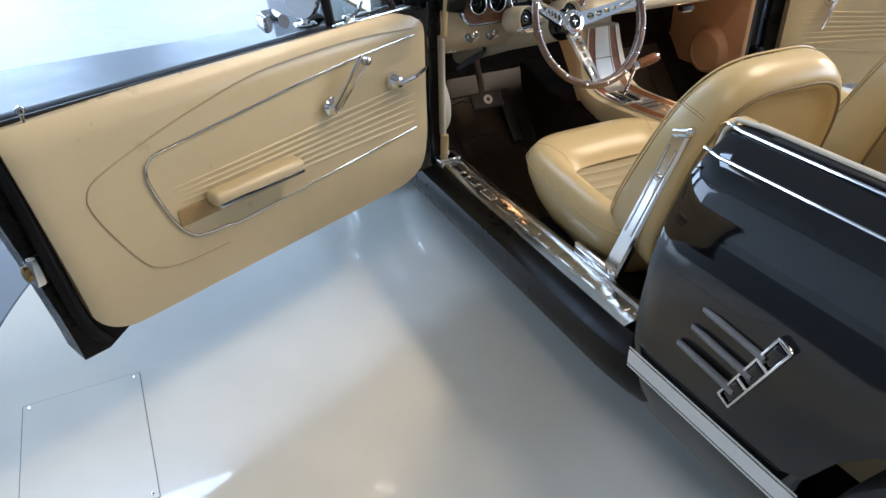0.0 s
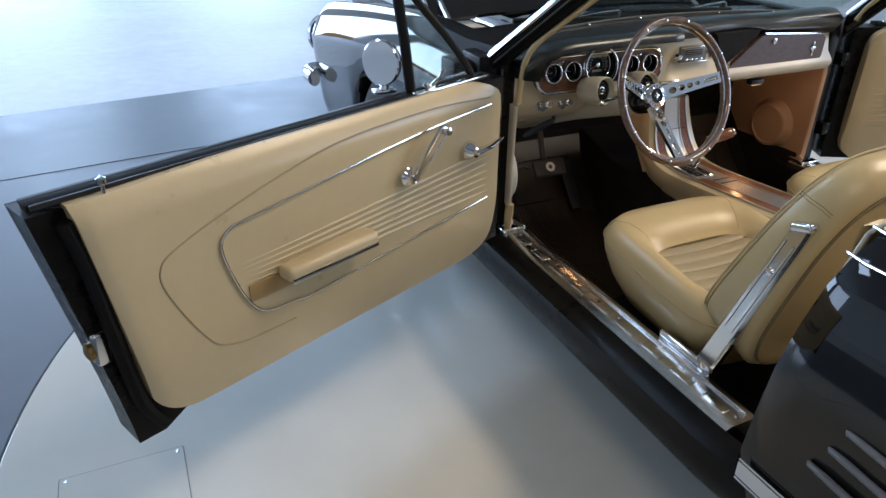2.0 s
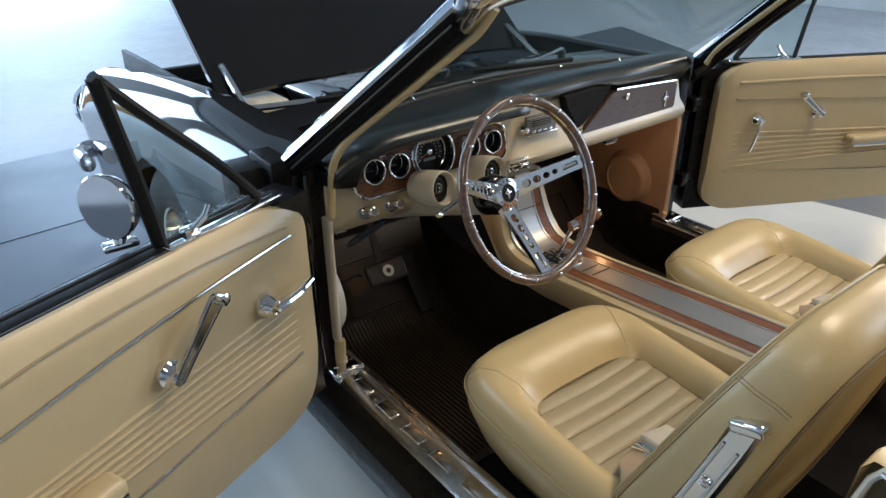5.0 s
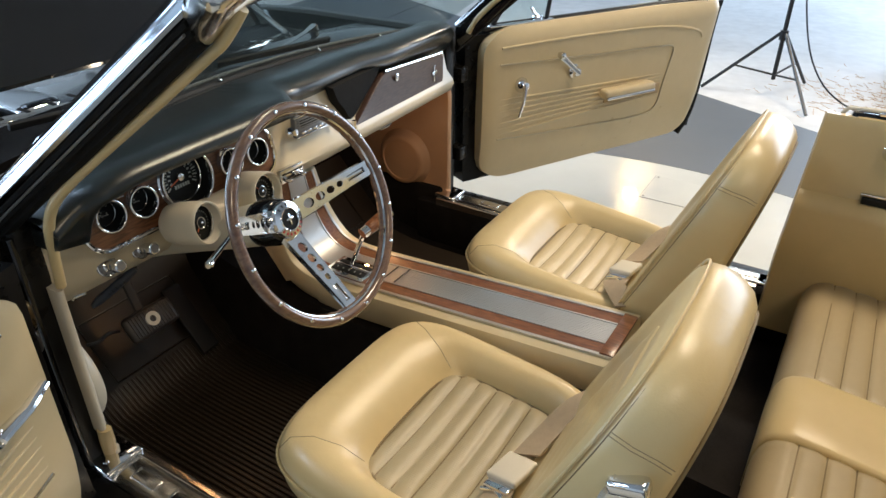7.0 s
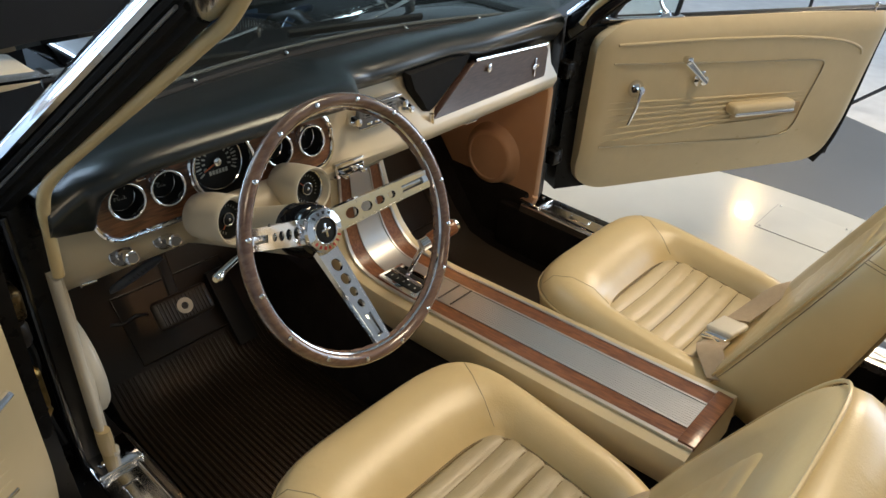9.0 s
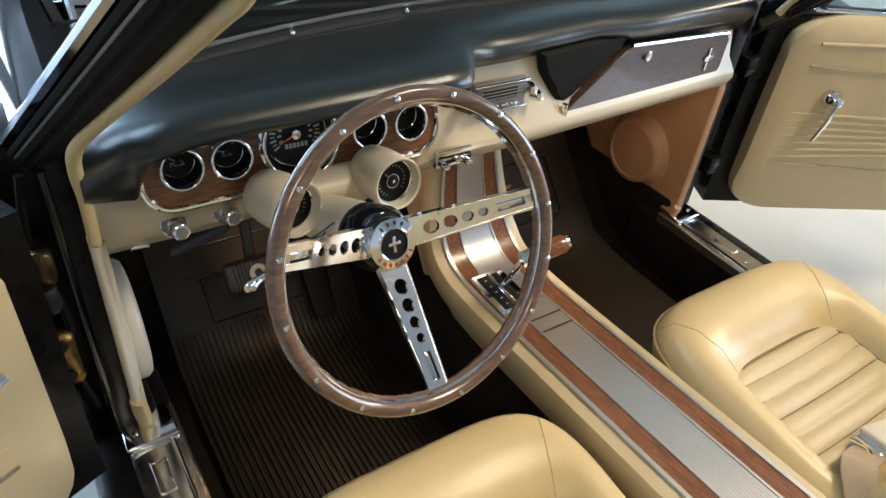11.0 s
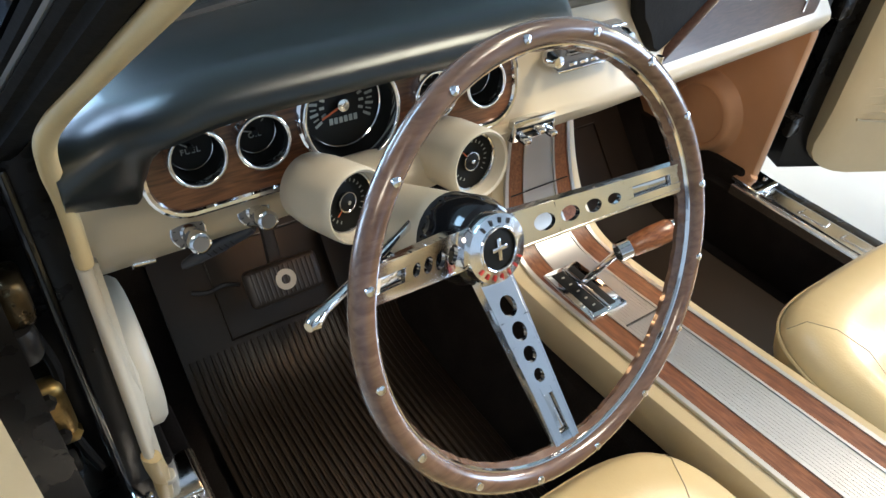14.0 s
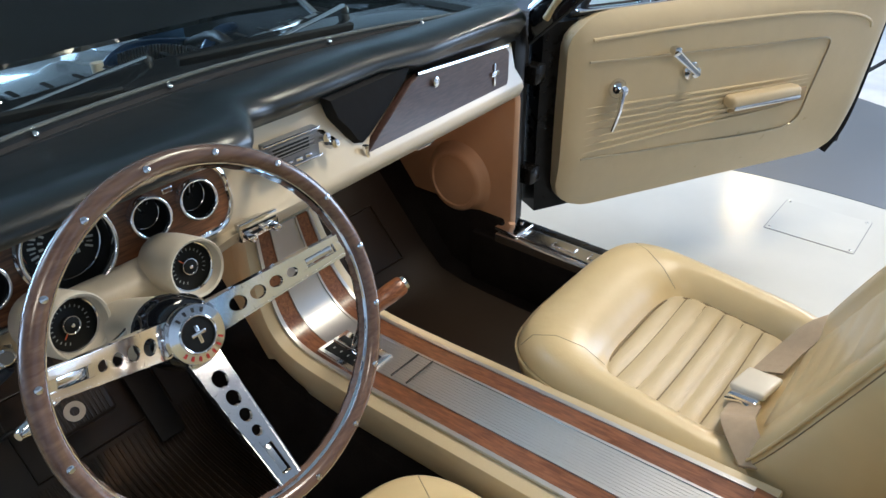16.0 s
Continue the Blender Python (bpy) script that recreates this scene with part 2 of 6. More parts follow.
STEEL_BLACK = material("black_powder_coated_steel", (0.012, 0.012, 0.013), 0.38, grain=0.2, scale=40, spread=0.1)
HAY = material("golden_straw", (0.46, 0.26, 0.09), 0.8, grain=0.35, scale=90)
ENGINE_GREY = material("engine_cast_grey", (0.12, 0.13, 0.14), 0.5, grain=0.3, scale=30, spread=0.1)
ENGINE_BLUE = material("engine_blue_enamel", (0.03, 0.09, 0.22), 0.3, grain=0.15, scale=25)
MIRROR_GLASS = material("mirror_silver", (0.88, 0.88, 0.86), 0.02, 1.0)
LENS_GLASS = glass("headlamp_glass", (0.9, 0.93, 0.95), 0.05)
CLEAR = thin_glass("windscreen_glass", (0.92, 0.97, 0.95))
LAMP_GLOW = bpy.data.materials.new("lamp_diffuser")
LAMP_GLOW.use_nodes = True
_b = LAMP_GLOW.node_tree.nodes["Principled BSDF"]
_b.inputs["Emission Color"].default_value, _b.inputs["Emission Strength"].default_value = (1.0, 0.74, 0.34, 1), 260

# ---- building helpers ----


class Shape:
    """Verts and faces gathered for one mesh."""

    def __init__(self):
        self.v, self.f = [], []

    def add(self, verts, faces, m=None):
        n = len(self.v)
        self.v += [tuple(m @ Vector(p)) if m else tuple(p) for p in verts]
        self.f += [tuple(i + n for i in face) for face in faces]
        return self

    def box(self, size, at=(0, 0, 0), bevel=0.0, m=None, seg=2):
        bm = bmesh.new()
        bmesh.ops.create_cube(bm, size=1)
        bmesh.ops.scale(bm, vec=size, verts=bm.verts)
        if bevel:
            bmesh.ops.bevel(bm, geom=bm.edges[:], offset=min(bevel, 0.48 * min(size)), segments=seg, affect="EDGES", profile=0.5)
        bmesh.ops.translate(bm, vec=at, verts=bm.verts)
        bm.verts.index_update()
        self.add([v.co for v in bm.verts], [[v.index for v in f.verts] for f in bm.faces], m)
        bm.free()
        return self

    def loft(self, rings, ring_closed=True, cap=True, m=None, loop=False):
        k = len(rings[0])
        verts = [p for r in rings for p in r]
        faces = []
        span = k if ring_closed else k - 1
        steps = len(rings) if loop else len(rings) - 1
        for a in range(steps):
            b = (a + 1) % len(rings)
            for i in range(span):
                j = (i + 1) % k
                faces.append((a * k + i, a * k + j, b * k + j, b * k + i))
        if cap and ring_closed and not loop:
            faces.append(tuple(reversed(range(k))))
            faces.append(tuple(range((len(rings) - 1) * k, len(rings) * k)))
        return self.add(verts, faces, m)

    def tube(self, points, radius, n=10, closed=False, m=None, flat=1.0):
        """A tube along points; radius may be a list. flat squeezes it across."""
        pts = [Vector(p) for p in points]
        rad = radius if isinstance(radius, (list, tuple)) else [radius] * len(pts)
        rings, up = [], None
        for i, p in enumerate(pts):
            a = pts[i - 1] if i or closed else p
            b = pts[(i + 1) % len(pts)] if i < len(pts) - 1 or closed else p
            d = (b - a).normalized()
            if up is None:
                up = d.orthogonal().normalized() if abs(d.z) > 0.9 else (Vector((0, 0, 1)) - d * d.z).normalized()
            up = (up - d * up.dot(d)).normalized()
            side = d.cross(up)
            rings.append([p + rad[i] * (math.cos(2 * math.pi * s / n) * side + flat * math.sin(2 * math.pi * s / n) * up) for s in range(n)])
        return self.loft(rings, loop=closed, m=m)

    def turned(self, profile, n=32, m=None, cap=True):
        """A lathe form: profile of (radius, height) about z."""
        rings = [[(r * math.cos(2 * math.pi * s / n), r * math.sin(2 * math.pi * s / n), h) for s in range(n)] for r, h in profile]
        return self.loft(rings, cap=cap, m=m)

    def prism(self, outline, depth, m=None, bevel=0.0):
        """A plate: outline in x, y, from z = 0 to depth, its edge eased by bevel at the top."""
        rings = [[(x, y, 0) for x, y in outline]]
        if bevel:
            rings.append([(x, y, depth - bevel) for x, y in outline])
            cx, cy = sum(p[0] for p in outline) / len(outline), sum(p[1] for p in outline) / len(outline)
            ease = []
            for x, y in outline:
                d = math.hypot(x - cx, y - cy) or 1
                ease.append((x - (x - cx) / d * bevel, y - (y - cy) / d * bevel, depth))
            rings.append(ease)
        else:
            rings.append([(x, y, depth) for x, y in outline])
        return self.loft(rings, m=m)

    def sheet(self, grid, thick=(0, 0, 0), m=None):
        """A closed slab: a grid of points and the same grid moved by thick."""
        rows, cols = len(grid), len(grid[0])
        t = Vector(thick)
        verts = [Vector(p) for r in grid for p in r] + [Vector(p) + t for r in grid for p in r]
        o = rows * cols
        faces = []
        for a in range(rows - 1):
            for b in range(cols - 1):
                q = (a * cols + b, a * cols + b + 1, (a + 1) * cols + b + 1, (a + 1) * cols + b)
                faces.append(q)
                faces.append(tuple(o + i for i in reversed(q)))
        edge = [(0, c) for c in range(cols)] + [(r, cols - 1) for r in range(1, rows)] + [(rows - 1, c) for c in range(cols - 2, -1, -1)] + [(r, 0) for r in range(rows - 2, 0, -1)]
        ids = [r * cols + c for r, c in edge]
        for i, a in enumerate(ids):
            b = ids[(i + 1) % len(ids)]
            faces.append((b, a, o + a, o + b))
        return self.add(verts, faces, m)


def mesh_of(name, shape, mat, sharp=38):
    me = bpy.data.meshes.new(name)
    me.from_pydata([tuple(p) for p in shape.v], [], shape.f)
    bm = bmesh.new()
    bm.from_mesh(me)
    bmesh.ops.recalc_face_normals(bm, faces=bm.faces)
    bm.to_mesh(me)
    bm.free()
    me.shade_smooth()
    me.set_sharp_from_angle(angle=radians(sharp))
    me.materials.append(mat)
    return me


def part(name, shape, mat, parent=None, label="", m=None, sharp=38):
    ob = new(name, mesh_of(name, shape, mat, sharp))
    ob.parent = parent
    if m is not None:
        ob.matrix_basis = m
    return tagged(ob, label=label)


def thing(name, label, category, at=(0, 0, 0), group="", kind=""):
    ob = new(name)
    ob.location = at
    ob.empty_display_size = 0.05
    return tagged(ob, label, category, group, kind)


def solid(name, shape, mat, label, category, group="", kind="", m=None, sharp=38):
    ob = part(name, shape, mat, None, "", m, sharp)
    return tagged(ob, label, category, group, kind)


def words(text, size, mat, parent, m, name="lettering", extrude=0.0004, spacing=1.0):
    cu = bpy.data.curves.new(name, "FONT")
    cu.body, cu.size, cu.extrude, cu.align_x, cu.align_y, cu.space_character = text, size, extrude, "CENTER", "CENTER", spacing
    ob = new(name, cu)
    me = bpy.data.meshes.new_from_object(ob)
    bpy.data.objects.remove(ob)
    me.materials.append(mat)
    ob = new(name, me)
    ob.parent, ob.matrix_basis = parent, m
    return ob


def smooth_path(points, steps=6, closed=False):
    """Catmull-Rom through points."""
    pts = [Vector(p) for p in points]
    n = len(pts)
    out = []
    for i in range(n if closed else n - 1):
        p0 = pts[i - 1] if i or closed else pts[i]
        p1, p2 = pts[i], pts[(i + 1) % n]
        p3 = pts[(i + 2) % n] if i + 2 < n or closed else p2
        for s in range(steps):
            t = s / steps
            out.append(0.5 * (2 * p1 + (p2 - p0) * t + (2 * p0 - 5 * p1 + 4 * p2 - p3) * t * t + (3 * p1 - p0 - 3 * p2 + p3) * t ** 3))
    if not closed:
        out.append(pts[-1])
    return out


def ring_outline(hw, hh, power=4.0, n=40):
    """A superellipse in x, y."""
    out = []
    for i in range(n):
        a = 2 * math.pi * i / n
        c, s = math.cos(a), math.sin(a)
        out.append((hw * math.copysign(abs(c) ** (2 / power), c), hh * math.copysign(abs(s) ** (2 / power), s)))
    return out


def round_rect(x0, y0, x1, y1, r, n=5):
    out = []
    for cx, cy, a0 in ((x1 - r, y1 - r, 0), (x0 + r, y1 - r, 90), (x0 + r, y0 + r, 180), (x1 - r, y0 + r, 270)):
        for i in range(n + 1):
            a = radians(a0 + 90 * i / n)
            out.append((cx + r * math.cos(a), cy + r * math.sin(a)))
    return out


def mirrored(ob, name=None):
    """A copy of a thing on the other side of the car: its meshes are flipped in x."""
    made = {}
    for o in (ob, *ob.children_recursive):
        c = o.copy()
        if o.data:
            c.data = o.data.copy()
            c.data.transform(Matrix.Diagonal((-1, 1, 1, 1)))
            c.data.flip_normals()
        scene.collection.objects.link(c)
        made[o] = c
        c.parent = made.get(o.parent)
        f = Matrix.Diagonal((-1, 1, 1, 1))
        c.matrix_basis = f @ o.matrix_basis @ f
    return made[ob]

# ---- the hall ----
solid("floor", Shape().box((20, 24, 0.1), (0, 1.5, -0.062)), CONCRETE, "whitish worn concrete hall floor", "floor", kind="structure")
grey = [(-4.6, 3.69), (5.79, 4.98), (1.885, -3.2), (-4.6, -3.2)]
solid("pavement", Shape().prism(grey, 0.02, pose(0, 0, -0.024)), GREY_FLOOR, "grey-blue smooth floor panels round the turntable", "floor", kind="structure")
seam = Shape()
for a, b in (((-4.6, 2.46), (5.3, 3.69)), ((-3.2, 3.8), (-3.2, -3.1))):
    seam.tube([(*a, -0.0035), (*b, -0.0035)], 0.0022, 6)
solid("floor_seam", seam, BLACK_TRIM, "thin dark seams between grey floor panels", "seam", kind="structure")
solid("turntable_gap", Shape().turned([(2.27, -0.012), (2.27, -0.0025), (2.288, -0.0025), (2.288, -0.012)], 128, pose(0, 0.2, 0)), BLACK_TRIM, "dark gap round the turntable edge", "gap", kind="structure")
solid("turntable", Shape().turned([(2.20, -0.03), (2.279, -0.03), (2.279, -0.001), (2.277, 0.0), (0.01, 0.0)], 160, pose(0, 0.2, 0)), DISC_FLOOR, "cream glossy round turntable under the car", "turntable", kind="structure", sharp=8)


def hatch(x0, y0, x1, y1):
    h = thing("floor_hatch", "cream screwed hatch plate set in the turntable", "hatch", ((x0 + x1) / 2, (y0 + y1) / 2, 0), "hatches in the turntable")
    a, b = (x1 - x0) / 2, (y1 - y0) / 2
    part("joint", Shape().prism(round_rect(-a - 0.0025, -b - 0.0025, a + 0.0025, b + 0.0025, 0.006), 0.0010), FIN_GREY, h)
    part("plate", Shape().prism(round_rect(-a, -b, a, b, 0.005), 0.0024, bevel=0.0006), DISC_FLOOR, h, "", None, 8)
    for sx in (-1, 1):
        for sy in (-1, 1):
            part("screw", Shape().turned([(0.005, 0), (0.005, 0.0036), (0.003, 0.0042)], 10, pose(sx * (a - 0.015), sy * (b - 0.015), 0)), WORN_CHROME, h)


hatch(-2.108, -0.09, -1.802, 0.402)
hatch(1.835, -0.04, 2.115, 0.268)

# Walls and ceiling are unseen, added to close the hall.
HX0, HX1, HY0, HY1, HZ = -9.5, 9.5, -10.0, 13.0, 4.8
# Piers between the gateways are added to break up the wing's reflections.
wall_f = Shape()
for x0, x1, z0, z1 in ((HX0, -8.0, 0, HZ), (2.0, HX1, 0, HZ), (-5.4, -4.4, 0, 4.3), (-2.2, -0.6, 0, 4.3), (-8.0, 2.0, 4.3, HZ)):
    wall_f.box((x1 - x0, 0.2, z1 - z0 + 0.02), ((x0 + x1) / 2, HY1, (z0 + z1) / 2 - 0.01))
solid("wall_north", wall_f, WALL_MAT, "unseen white hall wall, piers added to band the reflections", "wall", kind="structure")
solid("wall_south", Shape().box((HX1 - HX0, 0.2, HZ), (0, HY0, HZ / 2 - 0.02)), WALL_MAT, "plain white plastered hall wall", "wall", kind="structure")
wall_w = Shape()
for y0, y1, z0, z1 in ((HY0, 6.0, 0, HZ), (10.8, HY1, 0, HZ), (6.0, 10.8, 4.3, HZ)):
    wall_w.box((0.2, y1 - y0, z1 - z0), (HX0, (y0 + y1) / 2, (z0 + z1) / 2 - 0.01))
solid("wall_west", wall_w, WALL_MAT, "white hall wall with a wide open gateway", "wall", kind="structure")
wall_e = Shape()
for y0, y1, z0, z1 in ((HY0, -6.0, 0, HZ), (0.0, HY1, 0, HZ), (-6.0, 0.0, 0, 0.7), (-6.0, 0.0, 4.3, HZ)):
    wall_e.box((0.2, y1 - y0, z1 - z0), (HX1, (y0 + y1) / 2, (z0 + z1) / 2 - 0.01))
solid("wall_east", wall_e, WALL_MAT, "white hall wall with a wide window opening", "wall", kind="structure")
roof = Shape()
for x0, x1, y0, y1 in ((HX0 - 0.2, -4.2, HY0 - 0.2, HY1 + 0.2), (-1.4, HX1 + 0.2, HY0 - 0.2, HY1 + 0.2), (-4.2, -1.4, HY0 - 0.2, 2.75), (-4.2, -1.4, 4.45, HY1 + 0.2)):
    roof.box((x1 - x0, y1 - y0, 0.15), ((x0 + x1) / 2, (y0 + y1) / 2, HZ + 0.08))
solid("ceiling", roof, CEIL_MAT, "dark painted hall ceiling", "ceiling", kind="structure")
# Roof opening added for the overhead light; no such skylight is known.
win = thing("window_1", "added roof opening with white frame for overhead light", "window", (-2.8, 3.6, HZ + 0.02), kind="structure")
for x, y, sx, sy in ((-1.38, 0, 0.05, 1.7), (1.38, 0, 0.05, 1.7), (0, -0.83, 2.7, 0.05), (0, 0.83, 2.7, 0.05)):
    part("window_frame", Shape().box((sx, sy, 0.12), (x, y, 0.05), 0.004), WALL_MAT, win)
# Unseen lamp housings; the left one goes with the added fill.
for cx, cy in ((1.7, -0.7), (-2.1, -2.6)):
    lp = thing("ceiling_lamp", "unseen white rectangular warm ceiling lamp", "lamp", (cx, cy, 4.36), "ceiling lamps")
    part("housing", Shape().box((1.6, 1.0, 0.10), (0, 0, 0.06), 0.01), WALL_MAT, lp)
    part("cord", Shape().tube([(0, 0, 0.1), (0, 0, HZ - 4.35)], 0.008, 8), STEEL_BLACK, lp)

# ---- the car's body ----
car = thing("convertible_car", "black classic convertible with its bonnet up on the turntable", "car")


def section_loft(stations, n_rep=1):
    s = Shape()
    s.loft(stations, ring_closed=False, cap=False)
    return s


def arch(y, z, yc, r, zc=0.33):
    d = r * r - (y - yc) ** 2
    return max(z, zc + math.sqrt(d)) if d > 0 else z


def body_side(side):
    gy = 0.08 if side > 0 else 0.0
    # rear quarter
    sec = [(0.655, 0.885), (0.662, 0.905), (0.70, 0.902), (0.742, 0.868), (0.752, 0.858), (0.778, 0.82), (0.80, 0.74), (0.812, 0.64), (0.806, 0.52), (0.796, 0.42), (0.788, 0.355), (0.772, 0.29), (0.742, 0.215)]
    rings = []
    for i in range(41):
        y = -0.50 - i * 0.045
        ring = []
        for k, (x, z) in enumerate(sec):
            front = -0.07 * max(0, (z - 0.36)) / 0.5 if i < 5 else 0.0
            lean = 0.02 * max(0, -y - 1.2)
            ring.append((side * (x - (0.012 if i == 0 else 0) - lean * (1 if k < 4 else 0.4)), gy + (min(y, -0.50 + front - i * 0.03) if i < 5 else y), arch(y, z, -1.30, 0.367)))
        rings.append(ring)
    s = section_loft(rings)
    # the jamb face at the door opening
    s.loft([rings[0], [(side * 0.64, p[1] - 0.012, p[2]) for p in rings[0]]], ring_closed=False, cap=False)
    q = part("quarter_panel", s, BLACK_PAINT, car, "glossy black rear quarter panel")
    part("belt_trim", Shape().tube([(side * 0.70, gy - 0.515, 0.70), (side * 0.695, gy - 0.535, 0.80), (side * 0.682, gy - 0.55, 0.885), (side * 0.672, gy - 0.565, 0.908), (side * 0.668, gy - 0.62, 0.912), (side * 0.668, gy - 0.9, 0.912), (side * 0.655, gy - 1.4, 0.912)], 0.005, 8), CREAM_PLASTIC, q, "pale cream edge trim")
    for dx, z in ((0.700, 0.9045), (0.7455, 0.8675)):
        part("belt_moulding", Shape().tube([(side * (dx - 0.010), gy - 0.560, z), (side * dx, gy - 0.60, z), (side * dx, gy - 1.1, z), (side * (dx - 0.006), gy - 1.6, z)], 0.0032, 8), SATIN_STEEL, q, "thin bright belt moulding")
    # rocker
    s = Shape()
    sec = [(0.74, 0.372), (0.775, 0.368), (0.795, 0.352), (0.80, 0.32), (0.79, 0.26), (0.755, 0.215), (0.69, 0.205)]
    s.loft([[(side * (x - o), y, z) for x, z in sec] for y, o in ((-0.62, 0.05), (-0.54, 0.022), (-0.47, 0.006), (-0.40, 0), (0.2, 0), (0.66, 0), (0.80, 0))], ring_closed=False, cap=False)
    part("rocker_panel", s, JAMB_BLACK, car)
    # front wing
    sec = [(0.655, 0.90), (0.66, 0.942), (0.70, 0.952), (0.75, 0.938), (0.80, 0.885), (0.83, 0.80), (0.836, 0.70), (0.822, 0.56), (0.806, 0.44), (0.796, 0.34), (0.775, 0.26), (0.74, 0.215)]
    rings = []
    for i in range(41):
        y = 0.665 + i * 0.0485
        fall = 0.15 * max(0, (y - 1.15) / 1.4) ** 1.4
        ring = []
        for k, (x, z) in enumerate(sec):
            nose = max(0.0, (y - 2.45) / 0.155)
            x2, z2 = x - 0.02 * nose * nose, z - fall * (1 if k < 6 else 0.3) - (0.03 * nose * nose if k < 5 else 0)
            ring.append((side * x2, y, arch(y, z2, 1.52, 0.36)))
        rings.append([(p[0], p[1] + gy, p[2]) for p in ring])
    w = section_loft(rings)
    w.add([rings[-1][k] for k in range(len(sec))] + [(side * 0.62, 2.60 + gy, 0.74), (side * 0.62, 2.60 + gy, 0.45)], [tuple(range(len(sec))) + (len(sec) + 1, len(sec))])
    wing = part("front_wing", w, BLACK_PAINT, car, "glossy black front wing mirroring the bright floor")
    part("headlamp_bezel", Shape().turned([(0.105, 0), (0.112, 0.03), (0.10, 0.05), (0.088, 0.03)], 32, pose(side * 0.72, 2.585 + gy, 0.625, -90, 0, 0), cap=False), CHROME, wing)
    part("headlamp_lens", Shape().turned([(0.088, 0.03), (0.06, 0.045), (0.02, 0.052), (0.002, 0.053)], 32, pose(side * 0.72, 2.585 + gy, 0.625, -90, 0, 0)), LENS_GLASS, wing)
    # inner wing wall of the engine bay
    part("inner_wing", Shape().box((0.02, 1.25, 0.42), (side * 0.635, 1.75, 0.68), 0.004), BLACK_TRIM, car)


body_side(-1)
body_side(1)

# wheels
for side in (-1, 1):
    for y in (-1.30, 1.52):
        m = pose(side * 0.70, y, 0.325, 0, side * 90, 0)
        wh = part("wheel", Shape().turned([(0.05, 0.02), (0.17, 0.03), (0.178, 0.08), (0.185, 0.085), (0.185, -0.09), (0.05, -0.09)], 40), WORN_CHROME, car, "styled steel road wheel", m)
        part("tyre", Shape().turned([(0.185, -0.09), (0.20, -0.098), (0.29, -0.10), (0.318, -0.08), (0.325, -0.05), (0.325, 0.05), (0.318, 0.08), (0.29, 0.098), (0.20, 0.095), (0.185, 0.085)], 48, cap=False), TYRE, wh)
        part("hub_cap", Shape().turned([(0.05, 0.02), (0.045, 0.045), (0.02, 0.055), (0.001, 0.057)], 24), CHROME, wh)

# rocker stripe: a broad white band between two thin white lines
for side in (-1, 1):
    for z0, z1 in ((0.366, 0.401), (0.3575, 0.3615), (0.4055, 0.4095)):
        g = [[(side * (0.7985 + 0.0035), y, z0), (side * (0.7985 + 0.0045), y, z1)] for y in (-0.525, -0.7, -0.9, -0.955)]
        part("stripe", Shape().sheet(g, (side * 0.0025, 0, 0)), STRIPE_WHITE, car, "white vinyl rocker stripe")

# louvre ornament ahead of the rear wheel
for side in (-1, 1):
    gy = 0.08 if side > 0 else 0.0
    om = pose(side * 0.813, -0.826 + gy, 0.578, 24, 0, 0)
    orn = part("louvre_ornament", Shape().box((0.014, 0.005, 0.205), (0, -0.014, 0), 0.002).box((0.014, 0.005, 0.205), (0, 0.014, 0), 0.002).box((0.014, 0.032, 0.006), (0, 0, 0.1), 0.002).box((0.014, 0.032, 0.006), (0, 0, -0.1), 0.002), SATIN_STEEL, car, "chrome louvre ornament on the quarter", om)
    for k in (-1, 0, 1):
        part("louvre_cell", Shape().box((0.010, 0.023, 0.048), (0, 0, 0.067 * k), 0.004), BLACK_PAINT, orn)
        part("louvre_bar", Shape().box((0.014, 0.024, 0.008), (0, 0, 0.067 * k + 0.033), 0.002), SATIN_STEEL, orn)
    for y0, y1, z0, z1 in ((-0.696, -0.84, 0.629, 0.621), (-0.679, -0.825, 0.578, 0.569), (-0.654, -0.80, 0.524, 0.515)):
        pts = [(side * 0.810, y0 + gy, z0), (side * 0.814, y0 + gy - 0.006, z0), (side * 0.815, y0 + gy - 0.03, z0), (side * 0.816, y1 + gy, z1)]
        part("fin", Shape().tube(pts, [0.002, 0.0058, 0.0072, 0.0075], 12, flat=0.8), FIN_GREY, car, "grey satin louvre fin")

# cowl, firewall, floor pan, boot
cowl = Shape()
cy = [(-0.66, 0.80), (-0.4, 0.86), (0, 0.885), (0.4, 0.86), (0.66, 0.80)]
cowl.sheet([[(x, y0, 0.938 + 0.008 * (1 - (x / 0.66) ** 2)), (x, (y0 + 1.12) / 2, 0.942 + 0.008 * (1 - (x / 0.66) ** 2)), (x, 1.12, 0.917 - 0.10 * x * x)] for x, y0 in cy], (0, 0, -0.03))
cowl_ob = part("cowl", cowl, BLACK_PAINT, car, "black cowl panel with grille slots")
for i in range(18):
    x = -0.5 + i * 0.059
    part("grille_slot", Shape().box((0.010, 0.04, 0.003), (x, 1.04, 0.944), 0.001), BLACK_TRIM, cowl_ob)
part("firewall", Shape().box((1.34, 0.02, 0.56), (0, 1.09, 0.62), 0.003), CARPET, car)
fl = Shape()
fl.sheet([[(x, y, z) for y, z in ((-2.0, 0.24), (-0.55, 0.205), (0.70, 0.20), (0.84, 0.225), (1.07, 0.50), (1.075, 0.78))] for x in (-0.69, 0, 0.69)], (0, 0.0, -0.02))
part("floor_carpet", fl, CARPET, car, "black carpet on the car floor")
tn = Shape()
